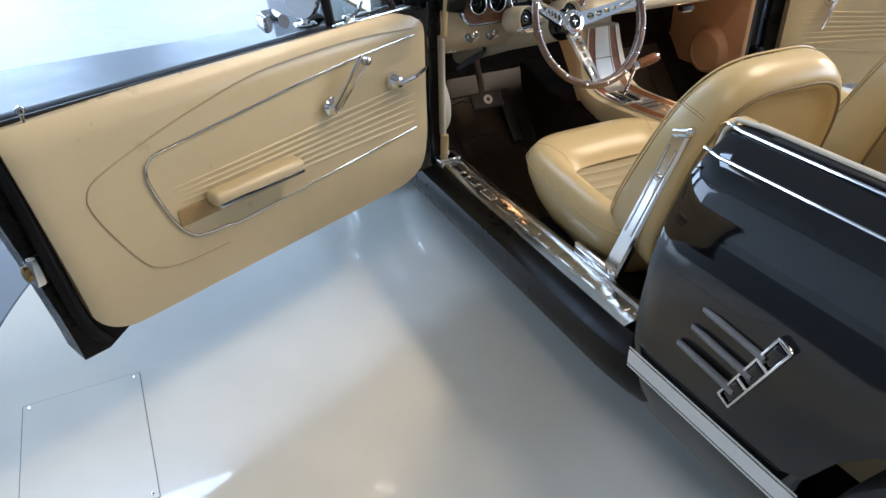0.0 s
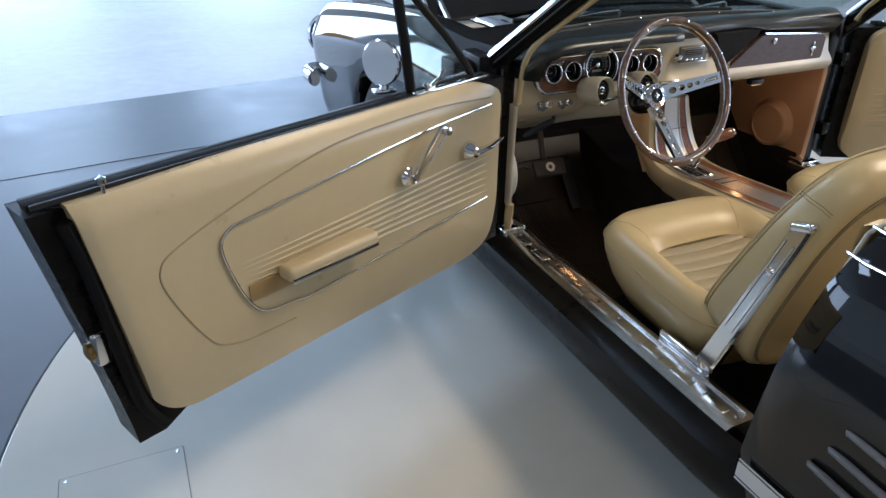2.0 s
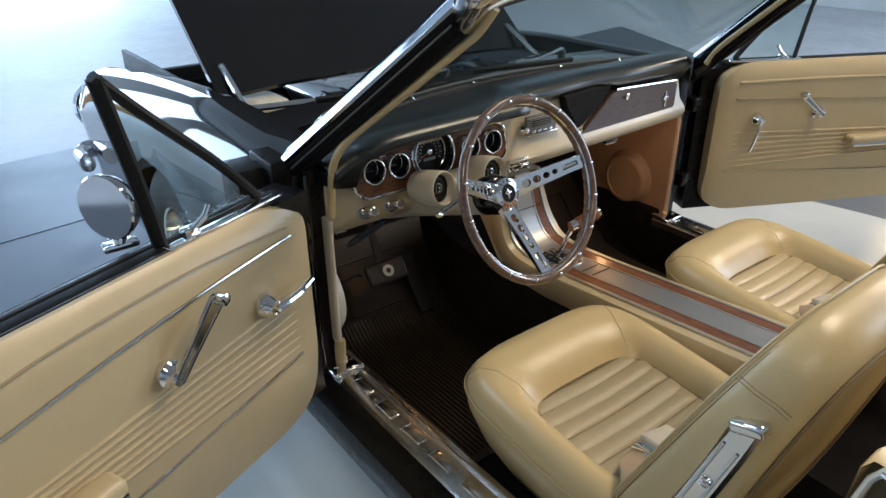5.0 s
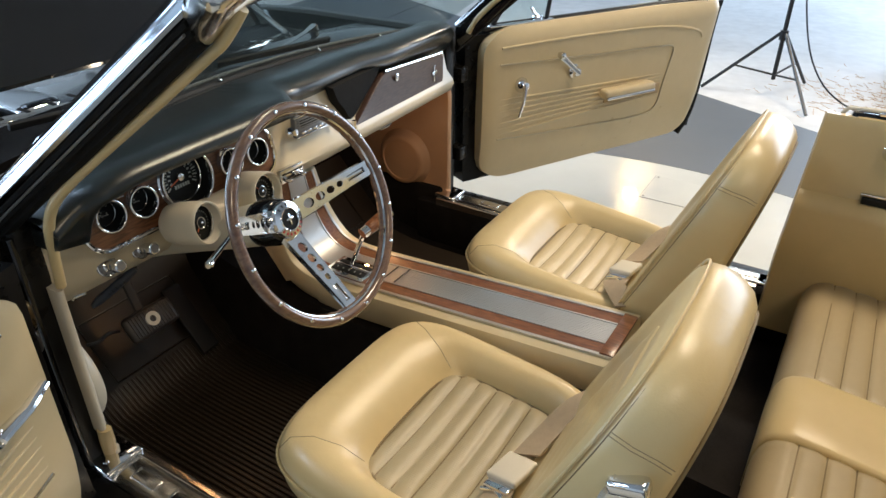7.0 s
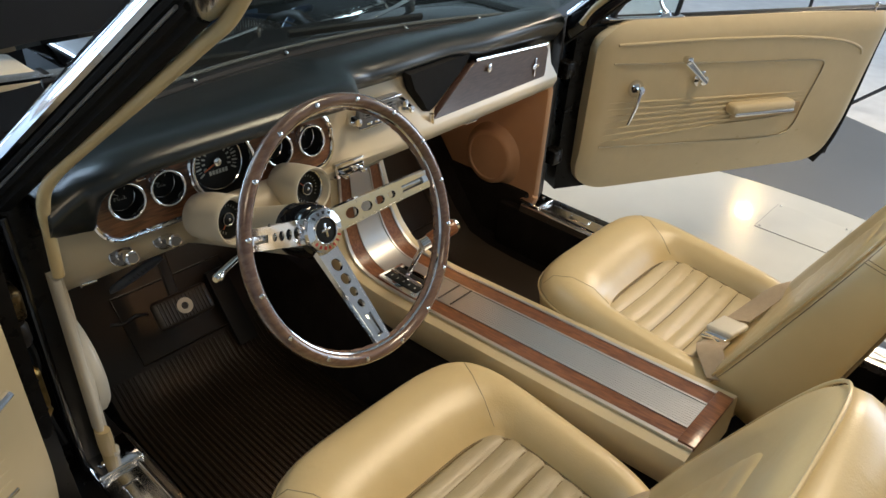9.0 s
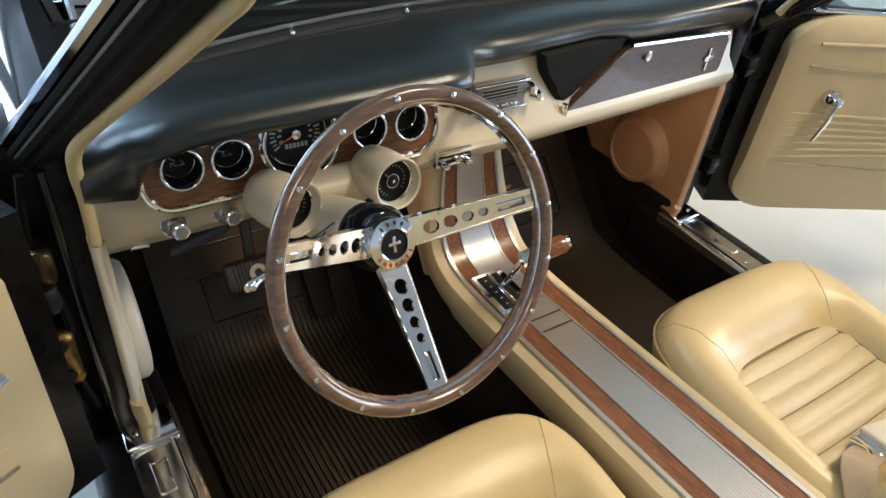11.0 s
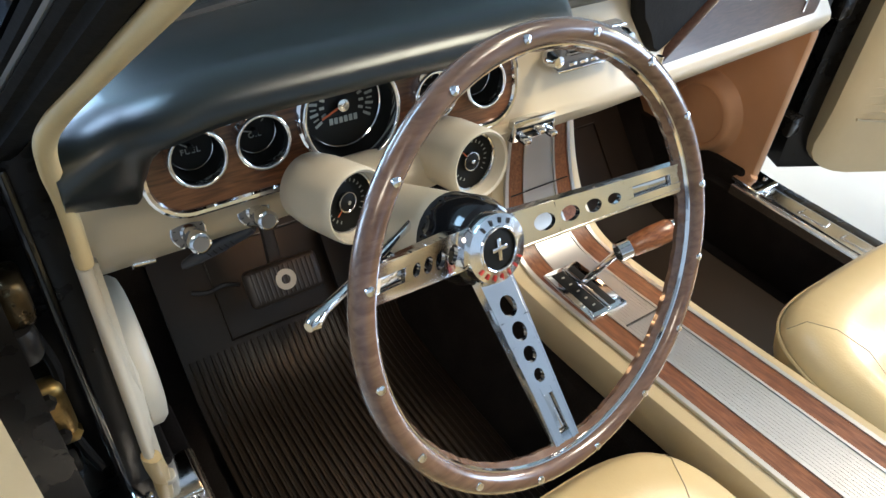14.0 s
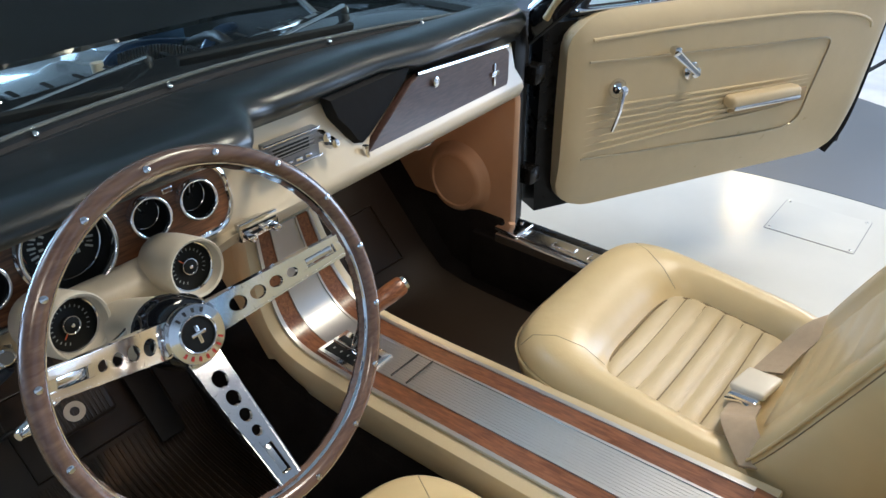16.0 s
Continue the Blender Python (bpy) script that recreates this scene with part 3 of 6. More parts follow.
tn.loft([[(x, y, z + dz) for x, z in ((-0.17, 0.20), (-0.15, 0.33), (-0.115, 0.40), (0.115, 0.40), (0.15, 0.33), (0.17, 0.20))] for y, dz in ((-0.9, -0.08), (0.3, 0), (0.85, 0.04), (1.05, 0.1))], ring_closed=False, cap=False)
part("tunnel_carpet", tn, CARPET, car)
boot = Shape()
boot.sheet([[(x, y, z - 0.03 * abs(x) ** 2) for y, z in ((-1.30, 0.90), (-1.7, 0.90), (-2.25, 0.86), (-2.3, 0.5), (-2.28, 0.35))] for x in (-0.66, -0.3, 0, 0.3, 0.66)], (0, 0, -0.02))
part("boot_lid", boot, BLACK_PAINT, car)
part("front_bumper", Shape().tube(smooth_path([(-0.86, 2.42, 0.44), (-0.83, 2.63, 0.43), (-0.6, 2.69, 0.42), (0, 2.73, 0.42), (0.6, 2.69, 0.42), (0.83, 2.63, 0.43), (0.86, 2.42, 0.44)]), 0.032, 12, flat=1.3), CHROME, car, "slim chrome front bumper")
part("grille", Shape().box((1.25, 0.04, 0.24), (0, 2.57, 0.60), 0.01), BLACK_TRIM, car)
part("front_valance", Shape().box((1.45, 0.06, 0.2), (0, 2.55, 0.34), 0.02), BLACK_PAINT, car)
# inner edge of the bonnet opening and radiator support
part("radiator_support", Shape().box((1.26, 0.05, 0.06), (0, 2.48, 0.74), 0.008), BLACK_TRIM, car)

# bonnet, raised about its rear edge
hood = Shape()
hood.sheet([[(x, v, 0.025 * (1 - (x / 0.64) ** 2) * min(1, v * 3 + 0.3) - 0.02 * (abs(x) > 0.6)) for v in (0, 0.03, 0.3, 0.6, 0.9, 1.27, 1.30)] for x in (-0.64, -0.625, -0.4, -0.2, 0, 0.2, 0.4, 0.625, 0.64)], (0, 0, -0.018))
part("bonnet", hood, BLACK_PAINT, car, "raised black bonnet", pose(0, 1.33, 0.915, 41, 0, 0))
for side in (-1, 1):
    part("bonnet_hinge", Shape().tube([(side * 0.60, 1.16, 0.83), (side * 0.60, 1.24, 0.88), (side * 0.59, 1.42, 0.975)], 0.010, 8), WORN_CHROME, car)

# what shows of the engine between cowl and bonnet
part("engine_block", Shape().box((0.52, 0.62, 0.30), (0, 1.62, 0.62), 0.03), ENGINE_GREY, car)
part("air_cleaner", Shape().turned([(0.17, 0), (0.19, 0.01), (0.19, 0.05), (0.17, 0.065), (0.05, 0.07), (0.02, 0.085), (0.001, 0.087)], 40, pose(-0.01, 1.47, 0.775)), WORN_CHROME, car, "round chrome air cleaner lid")
for x in (-0.22, 0.2):
    part("valve_cover", Shape().box((0.13, 0.5, 0.09), (x, 1.62, 0.80), 0.03, None, 4), CHROME, car)
part("export_brace", Shape().tube([(-0.60, 1.24, 0.88), (-0.2, 1.17, 0.875), (0.2, 1.17, 0.875), (0.60, 1.24, 0.88)], 0.011, 8), WORN_CHROME, car)
part("brake_cylinder", Shape().tube([(-0.40, 1.12, 0.80), (-0.40, 1.28, 0.80)], [0.05, 0.04], 16), WORN_CHROME, car)
part("heater_hose", Shape().tube(smooth_path([(0.27, 1.11, 0.84), (0.30, 1.24, 0.875), (0.34, 1.38, 0.86), (0.30, 1.52, 0.80)]), 0.014, 10), BLACK_TRIM, car)
hose = Shape()
for i in range(24):
    a = i / 23
    p = Vector((0.10 + 0.14 * a, 1.40 - 0.10 * a, 0.845 + 0.015 * math.sin(math.pi * a)))
    q = p + Vector((0.0035, -0.0025, 0))
    hose.tube([p, q], 0.021, 10)
part("ribbed_hose", hose, STEEL_BLACK, car, "black ribbed engine hose")
part("fuel_filter", Shape().tube([(0.02, 1.34, 0.80), (0.02, 1.34, 0.875)], 0.014, 12), CREAM_PLASTIC, car)
part("blue_hose", Shape().tube(smooth_path([(0.05, 1.42, 0.82), (0.12, 1.44, 0.855), (0.22, 1.48, 0.85), (0.40, 1.46, 0.82)]), 0.012, 8), ENGINE_BLUE, car)
part("blue_hose", Shape().tube(smooth_path([(0.28, 1.36, 0.80), (0.36, 1.38, 0.862), (0.46, 1.44, 0.85), (0.52, 1.6, 0.80)]), 0.012, 8), ENGINE_BLUE, car)
part("battery_box", Shape().box((0.17, 0.24, 0.18), (0.48, 2.0, 0.72), 0.008), ENGINE_BLUE, car)
part("washer_tank", Shape().box((0.14, 0.18, 0.16), (-0.50, 1.35, 0.80), 0.03, None, 3), CREAM_PLASTIC, car)

# windscreen: pillars, header, glass, wipers
PB, PT = Vector((-0.761, 0.60, 0.946)), Vector((-0.645, 0.20, 1.274))


def pillar(side):
    """A raked pillar: bright outer moulding, ribbed rubber below it, black body within."""
    def bar(outline, s0=0.0, s1=1.0):
        rings = []
        for k in range(9):
            q = PB.lerp(PT, s0 + (s1 - s0) * k / 8)
            rings.append([(-side * (q.x + a), q.y, q.z + b) for a, b in outline])
        return Shape().loft(rings)

    part("pillar_chrome", bar([(0.0, 0.0), (-0.005, 0.005), (-0.002, 0.014), (0.012, 0.034), (0.030, 0.050), (0.043, 0.054), (0.045, 0.047), (0.022, 0.024), (0.009, 0.002)], -0.12, 1.0), PILLAR_CHROME, car, "bright chrome windscreen pillar moulding", sharp=30)
    part("pillar_seal", bar([(0.003, -0.001), (-0.001, -0.006), (0.001, -0.012), (0.007, -0.014), (0.007, -0.017), (0.005, -0.021), (0.008, -0.026), (0.015, -0.027), (0.017, -0.030), (0.017, -0.035), (0.022, -0.039), (0.030, -0.040), (0.038, -0.036), (0.040, -0.020), (0.030, 0.0), (0.010, 0.001)], -0.12, 0.99), SEAL_RUBBER, car, "black ribbed rubber door seal")
    part("pillar_bead", bar([(0.0045, -0.0140), (0.0020, -0.0165), (0.0035, -0.0190), (0.0075, -0.0180), (0.0075, -0.0150)], -0.05, 0.97), FIN_GREY, car, "thin grey bead between the rubber seals")
    part("pillar_body", bar([(0.045, 0.046), (0.052, 0.030), (0.050, -0.010), (0.041, -0.034), (0.036, -0.034), (0.024, 0.010), (0.024, 0.022)], -0.10, 1.0), BLACK_PAINT, car)


for side in (-1, 1):
    pillar(side)
hd = smooth_path([(-0.625, 0.168, 1.285), (-0.56, 0.180, 1.296), (-0.35, 0.225, 1.306), (0, 0.245, 1.31), (0.35, 0.225, 1.306), (0.56, 0.180, 1.296), (0.625, 0.168, 1.285)])
part("windscreen_header", Shape().tube(hd, 0.024, 12, flat=0.8), WORN_CHROME, car, "chrome windscreen header rail")
part("header_seal", Shape().tube([p + Vector((0, 0.012, -0.018)) for p in hd], 0.010, 8), BLACK_TRIM, car)
for side in (-1, 1):
    part("header_cap", Shape().box((0.084, 0.125, 0.050), (0, 0, 0), 0.018, pose(side * 0.612, 0.180, 1.288, -38, side * 26, side * 6), 4), WORN_CHROME, car)
gl = []
for i in range(13):
    x = -0.66 + i * 0.11
    f = 1 - (x / 0.66) ** 2
    lo, hi = Vector((x * 1.03, 0.69 + 0.12 * f, 0.945 + 0.01 * f)), Vector((x * 0.90, 0.20 + 0.06 * f, 1.278 + 0.022 * f))
    gl.append([lo.lerp(hi, t / 5) for t in range(6)])
scr = part("windscreen", Shape().sheet(gl, (0, 0.004, 0.003)), CLEAR, car, "clear windscreen glass")
scr.visible_shadow = False
part("screen_gasket", Shape().tube([(p[0].x, p[0].y - 0.012, p[0].z + 0.006) for p in gl], 0.013, 8, flat=0.8), BLACK_TRIM, car, "black windscreen gasket")
part("gasket_lip", Shape().tube([(p[0].x, p[0].y - 0.030, p[0].z + 0.004) for p in gl], 0.006, 8, flat=0.8), BLACK_TRIM, car)
part("glass_trim", Shape().tube([(p[0].x, p[0].y + 0.012, p[0].z + 0.012) for p in gl], 0.0055, 8, flat=0.7), FIN_GREY, car, "grey trim along the glass foot")
for i in (3, 5, 8, 10):
    q = gl[i][0]
    part("gasket_screw", Shape().turned([(0.0045, 0), (0.0045, 0.003), (0.002, 0.0045)], 10, pose(q.x, q.y - 0.022, q.z + 0.014, 40, 0, 0)), CHROME, car)
for x in (-0.36, 0.16):
    wp = part("wiper", Shape().tube([(x + 0.34, 1.03, 0.952), (x + 0.20, 0.94, 0.968), (x + 0.02, 0.865, 0.972)], [0.009, 0.007, 0.005], 8, flat=0.6), WORN_CHROME, car, "grey steel wiper arm")
    part("wiper_blade", Shape().box((0.40, 0.012, 0.016), (0, 0, 0), 0.003, pose(x + 0.0, 0.862, 0.968, 20, 2, -4)), BLACK_TRIM, wp)
    part("wiper_pivot", Shape().turned([(0.016, 0), (0.014, 0.012), (0.008, 0.018)], 16, pose(x + 0.34, 1.03, 0.938)), STEEL_BLACK, wp)

# door posts and inner sills
for side in (-1, 1):
    gy = 0.055 if side > 0 else 0.0
    dp = part("door_post", Shape().box((0.10, 0.12, 0.58), (side * 0.755, 0.69 + gy, 0.64), 0.008), JAMB_BLACK if side < 0 else BLACK_TRIM, car, "glossy black hinge post")
    part("post_flange", Shape().box((0.05, 0.05, 0.56), (side * 0.72, 0.625 + gy, 0.64), 0.01), JAMB_BLACK if side < 0 else BLACK_TRIM, dp)
    part("post_cover", Shape().box((0.13, 0.10, 0.54), (side * 0.80, 0.725 + gy, 0.64), 0.008), BLACK_TRIM, dp)
    part("side_carpet", Shape().box((0.04, 0.50, 0.22), (side * 0.695, 0.86 + gy, 0.295), 0.01), CARPET, car)
    for z in (0.50, 0.78):
        part("door_hinge", Shape().box((0.05, 0.07, 0.05), (side * 0.80, 0.625 + gy, z), 0.008), JAMB_BLACK, car)
    if side < 0:
        chk = part("door_check", Shape().box((0.030, 0.050, 0.055), (-0.772, 0.585, 0.775), 0.010, None, 3), GREASE_STEEL, car, "brown greased door check bracket")
        part("check_roller", Shape().turned([(0.013, -0.02), (0.016, -0.014), (0.016, 0.014), (0.013, 0.02)], 18, pose(-0.778, 0.565, 0.730)), STEEL_BLACK, chk)
        part("check_arm", Shape().tube([(-0.775, 0.575, 0.745), (-0.80, 0.545, 0.740), (-0.84, 0.525, 0.740)], 0.008, 10, flat=0.5), GREASE_STEEL, chk)
        part("hinge_leaf", Shape().box((0.045, 0.030, 0.085), (-0.785, 0.588, 0.605), 0.011, None, 3), GOLD_METAL, car, "brassy lower hinge leaf")
        for zz in (0.575, 0.635):
            part("leaf_bolt", Shape().turned([(0.010, 0), (0.010, 0.008), (0.005, 0.011)], 6, pose(-0.782, 0.573, zz, 90, 0, 0)), JAMB_BLACK, car)
        part("wire_loom", Shape().tube(smooth_path([(-0.765, 0.60, 0.90), (-0.778, 0.588, 0.80), (-0.762, 0.592, 0.66), (-0.775, 0.590, 0.58), (-0.76, 0.60, 0.46)], 6), 0.006, 8), SEAL_RUBBER, car)
        part("post_channel", Shape().box((0.012, 0.022, 0.52), (-0.742, 0.606, 0.64), 0.004), BLACK_PAINT, car)
        part("hinge_bolt", Shape().turned([(0.014, 0), (0.014, 0.012), (0.008, 0.016)], 6, pose(side * 0.775, 0.60, 0.55, 90, 0, 0)), GOLD_METAL, car)
    lace = smooth_path([(side * x, y, z) for x, y, z in ((0.592, 0.162, 1.276), (0.597, 0.181, 1.250), (0.602, 0.198, 1.230), (0.609, 0.220, 1.212), (0.637, 0.312, 1.137), (0.668, 0.411, 1.058), (0.692, 0.480, 1.000), (0.705, 0.510, 0.965))] + [(side * 0.707, 0.535, 0.925), (side * 0.704, 0.552, 0.880), (side * 0.704, 0.565, 0.80), (side * 0.707, 0.572, 0.70), (side * 0.71, 0.572, 0.60), (side * 0.712, 0.572, 0.46), (side * 0.712, 0.59, 0.385)])
    lace = lace[:46] if side > 0 else [p for p in lace if p.z > 0.785]
    part("windlace", Shape().tube([p + Vector((0, gy * 1.1, 0)) for p in lace], [0.0080 + 0.0008 * min(1, max(0, (1.05 - p.z) / 0.12)) for p in lace], 10), CREAM, car, "cream vinyl windlace along the door opening")
    sp = Shape()
    sp.loft([[(side * x, y + gy * 0.7, z) for x, z in ((0.648, 0.355), (0.648, 0.376), (0.655, 0.380), (0.722, 0.378), (0.738, 0.372), (0.742, 0.355))] for y in (-0.43, -0.1, 0.3, 0.628)])
    sill = part("sill_plate", sp, SILL_ALU, car, "stamped aluminium door sill plate")
    for i in range(9):
        y = -0.36 + i * 0.105
        part("emboss", Shape().box((0.026, 0.062, 0.0044), (side * 0.702, y, 0.3795), 0.0020, None, 3), SILL_ALU, sill)
        part("emboss_rim", Shape().box((0.030, 0.005, 0.0050), (side * 0.702, y + 0.034, 0.3800), 0.0018), CHROME, sill)
    part("rib", Shape().box((0.008, 1.03, 0.008), (side * 0.668, 0.10, 0.381), 0.003), CHROME, sill)
    for y in (-0.41, 0.0, 0.60):
        part("screw", Shape().turned([(0.006, 0), (0.005, 0.003), (0.002, 0.004)], 10, pose(side * 0.690, y, 0.379)), CHROME, sill)
    cap_ = part("sill_cap", Shape().box((0.085, 0.075, 0.012), (0, 0, 0), 0.005, pose(side * 0.698, 0.585 + gy, 0.386, 4, 0, 0), 3), SATIN_STEEL, car, "chrome cap at the sill plate front")
    part("cap_screw", Shape().turned([(0.006, 0), (0.005, 0.003), (0.002, 0.004)], 10, pose(side * 0.722, 0.575 + gy, 0.392)), CHROME, cap_)
    part("inner_sill", Shape().box((0.05, 1.3, 0.16), (side * 0.672, 0.10, 0.28), 0.01), CARPET, car)
    if side < 0:
        fl_ = part("kick_flange", Shape().loft([[(-0.716 + a, 0.572 + b + dy, z) for a, b in ((0.004, 0), (0.008, -0.005), (0.014, -0.005), (0.018, 0.002), (w * 0.8, 0.030), (0.004, 0.030))] for z, w, dy in ((0.790, 0.022, 0.0), (0.70, 0.026, 0.004), (0.60, 0.036, 0.006), (0.53, 0.044, 0.006), (0.49, 0.038, 0.006), (0.46, 0.022, 0.008))]), CREAM_PLASTIC, car, "pale cream edge of the kick panel", sharp=80)
        part("lower_lace", Shape().tube([(-0.704, 0.578, 0.465), (-0.702, 0.584, 0.43), (-0.700, 0.592, 0.392)], [0.014, 0.015, 0.013], 10, flat=0.7), CREAM, fl_, "cream vinyl end of the windlace")
    # kick panel with round speaker
    # The passenger panel's tan carries the orange lamp light in its colour.
    km = KICK_TAN_LIT if side > 0 else CREAM_PLASTIC
    ky = 0.865 if side > 0 else 0.81
    kick = [(ky - 0.222, 0.40), (ky - 0.205, 0.362), (ky - 0.17, 0.352), (ky + 0.12, 0.356), (ky + 0.165, 0.372), (ky + 0.20, 0.43), (ky + 0.22, 0.56), (ky + 0.22, 0.775), (ky - 0.215, 0.775), (ky - 0.222, 0.74)]
    km_ = Matrix(((0, 0, -side, side * 0.708), (1, 0, 0, 0), (0, 1, 0, 0), (0, 0, 0, 1)))
    kp = part("kick_panel", Shape().prism(kick, 0.018, km_, 0.006), km, car, "tan kick panel tinted orange by light, with round speaker grille" if side > 0 else "cream kick panel with a round speaker grille")
    edge = smooth_path([km_ @ Vector((y, z, 0.016)) for y, z in kick[:7]], 5)
    part("rolled_edge", Shape().tube(edge, 0.010, 10), km, kp, "rolled edge of the kick panel")
    sy, sz = (0.822, 0.484) if side > 0 else (0.70, 0.535)
    sp_m = pose(side * (0.694 if side > 0 else 0.688), sy, sz, 0, -side * 90, 0)
    part("speaker_grille", Shape().turned([(0.108, 0), (0.106, 0.006), (0.094, 0.012), (0.090, 0.028), (0.084, 0.034), (0.074, 0.0345), (0.071, 0.031), (0.02, 0.033), (0.001, 0.033)] if side > 0 else [(0.105, 0), (0.105, 0.014), (0.098, 0.022), (0.088, 0.024), (0.080, 0.018), (0.02, 0.020), (0.001, 0.020)], 48, sp_m), km, kp, sharp=50)

# ---- doors: built along u from the hinge, w to the cabin, z up ----
DOOR_OPEN = 66.5
TURN_R = -3.6


def door_frame(open_deg):
    a = radians(open_deg)
    return Matrix(((-math.sin(a), math.cos(a), 0, -0.80), (-math.cos(a), -math.sin(a), 0, 0.585), (0, 0, 1, 0), (0, 0, 0, 1)))


def door_panel_w(z):
    return 0.105 - 0.038 * max(0.0, (0.56 - z) / 0.22) ** 1.5


def build_door(lever_down=False):
    door = thing("car_door", "open black car door with cream padded vinyl inner panel", "car door", group="doors of the car")
    # steel shell
    rows = [0.345, 0.40, 0.48, 0.58, 0.68, 0.78, 0.85, 0.895]
    shell = Shape()
    front, back = [], []
    grid = []
    for z in rows:
        rear = 1.19 + 0.085 * ((z - 0.345) / 0.55) ** 1.2
        out = -0.022 - 0.012 * math.sin(math.pi * (z - 0.3) / 0.65)
        grid.append([(u, out, max(z, 0.388) if u < 1.06 or lever_down else z) for u in (0.0, 0.30, 0.6, 0.9, 1.05, rear - 0.06, rear)])
    shell.sheet(grid, (0, 0.085, 0))
    part("shell", shell, JAMB_BLACK, door, "glossy black steel door shell")
    skin = Shape()
    skin.sheet([[(u, w - 0.004, z) for u, w, z in r] for r in grid], (0, 0.003, 0))
    part("outer_skin", skin, BLACK_PAINT, door)
    # padded inner panel
    cols = [0.052, 0.060, 0.076, 0.105, 0.145, 0.18] + [0.22 + 0.05 * i for i in range(18)] + [1.085, 1.105, 1.125, 1.14, 1.150, 1.157, 1.16]
    g = []
    for u in cols:
        fr, re = max(0.0, (0.19 - u) / 0.138), max(0.0, (u - 1.05) / 0.11)
        zb = 0.380 + 0.085 * (1 - math.sqrt(max(0, 1 - min(1, fr) ** 2))) + 0.09 * (1 - math.sqrt(max(0, 1 - min(1, re * 0.98) ** 2)))
        zt = 0.914 - 0.075 * (1 - math.sqrt(max(0, 1 - min(1, fr) ** 2))) - 0.01 * max(0, (u - 0.9) / 0.3)
        row = []
        for k in range(19):
            z = zb + (zt - zb) * k / 18
            rear = 0.052 * max(0.0, (u - 0.9) / 0.26) * (z - 0.52) / 0.37
            roll = 0.030 * max(0.0, (z - 0.872) / 0.042) ** 2
            lip = 0.012 * (max(0, fr - 0.6) ** 2 * 6 + max(0, re - 0.7) ** 2 * 8)
            row.append((u + rear, door_panel_w(z) - roll - lip, z))
        g.append(row)
    part("inner_panel", Shape().sheet(g, (0, -0.045, 0)), DOOR_CREAM, door, "cream vinyl door panel")

    def on_panel(points, lift):
        return [(u, door_panel_w(z) + lift, z) for u, z in points]

    # pressed welt round the panel, and the chrome bead inside it
    flat_welt = [(0.118, 0.853), (0.30, 0.855), (0.47, 0.855), (0.645, 0.852), (0.80, 0.847), (0.94, 0.836), (1.05, 0.818), (1.11, 0.797), (1.124, 0.777)]
    welt = smooth_path(on_panel(flat_welt if lever_down else [(0.118, 0.868), (0.30, 0.884), (0.47, 0.886), (0.645, 0.878), (0.80, 0.848), (0.94, 0.810), (1.06, 0.768), (1.092, 0.735), (1.088, 0.69), (1.055, 0.61), (1.02, 0.545), (0.99, 0.513), (0.93, 0.493), (0.80, 0.487)], 0.0), 5)
    # Darker tube on the driver's door puts the groove's shade into colour.
    part("welt", Shape().tube(welt, 0.0046 if lever_down else 0.0022, 8), DOOR_CREAM if lever_down else CREAM_RIB_SHADE, door)
    low_bead = [(0.112, 0.800), (0.30, 0.792), (0.47, 0.786), (0.60, 0.780), (0.75, 0.775), (0.90, 0.770), (0.955, 0.762), (0.962, 0.738), (0.950, 0.69), (0.93, 0.615), (0.915, 0.548), (0.89, 0.517), (0.85, 0.508), (0.742, 0.506), (0.48, 0.520), (0.30, 0.529), (0.112, 0.540)]
    bead = smooth_path(on_panel(low_bead if lever_down else [(0.116, 0.850), (0.30, 0.842), (0.47, 0.829), (0.60, 0.815), (0.715, 0.801), (0.89, 0.781), (0.94, 0.772), (0.962, 0.745), (0.958, 0.70), (0.93, 0.615), (0.90, 0.565), (0.867, 0.546), (0.80, 0.540), (0.742, 0.535), (0.48, 0.553), (0.30, 0.564), (0.118, 0.576)], 0.003), 5)
    # The passenger bead has its tan reflection put into the colour.
    part("chrome_bead", Shape().tube(bead, 0.0028 if lever_down else 0.0029, 8), TAN_REFLECT_BEAD if lever_down else WORN_CHROME, door, "thin chrome bead on the door panel")
    for i in range(7):
        f = i / 6
        dz = 0.040 if lever_down else 0.0
        line = on_panel([(0.118, 0.594 - dz + 0.125 * f), (0.45, 0.600 - dz * 0.75 + 0.10 * f), (0.78, 0.600 - dz * 0.55 + 0.085 * f), (0.93, 0.612 - dz * 0.5 + 0.07 * f)], -0.001)
        part("pressed_rib", Shape().tube(smooth_path(line, 4), [0.0015, 0.0046] + [0.0056] * 5 + [0.0050, 0.0042, 0.0034, 0.0026, 0.0018, 0.001], 8, flat=0.8), DOOR_CREAM, door)
    # armrest over a shallow recess, its orange reflected shading put into the colour
    part("armrest_recess", Shape().box((0.30, 0.006, 0.042), (0.765, 0.106, 0.606), 0.003), RECESS_ORANGE_SHADE, door, "armrest recess coloured with its orange reflected shading")
    arm = part("armrest", Shape().box((0.262, 0.052, 0.036), (0.712, 0.132, 0.634), 0.014, None, 4), DOOR_CREAM, door, "cream padded armrest")
    part("armrest_strip", Shape().box((0.25, 0.006, 0.012), (0.712, 0.156, 0.622), 0.002), WORN_CHROME, arm)
    # window winder
    wd = part("winder", Shape().turned([(0.024, 0), (0.024, 0.010), (0.016, 0.018), (0.014, 0.030), (0.006, 0.034)], 24, pose(0.442, 0.106, 0.738, -90, 0, 0)), CHROME, door, "chrome window winder")
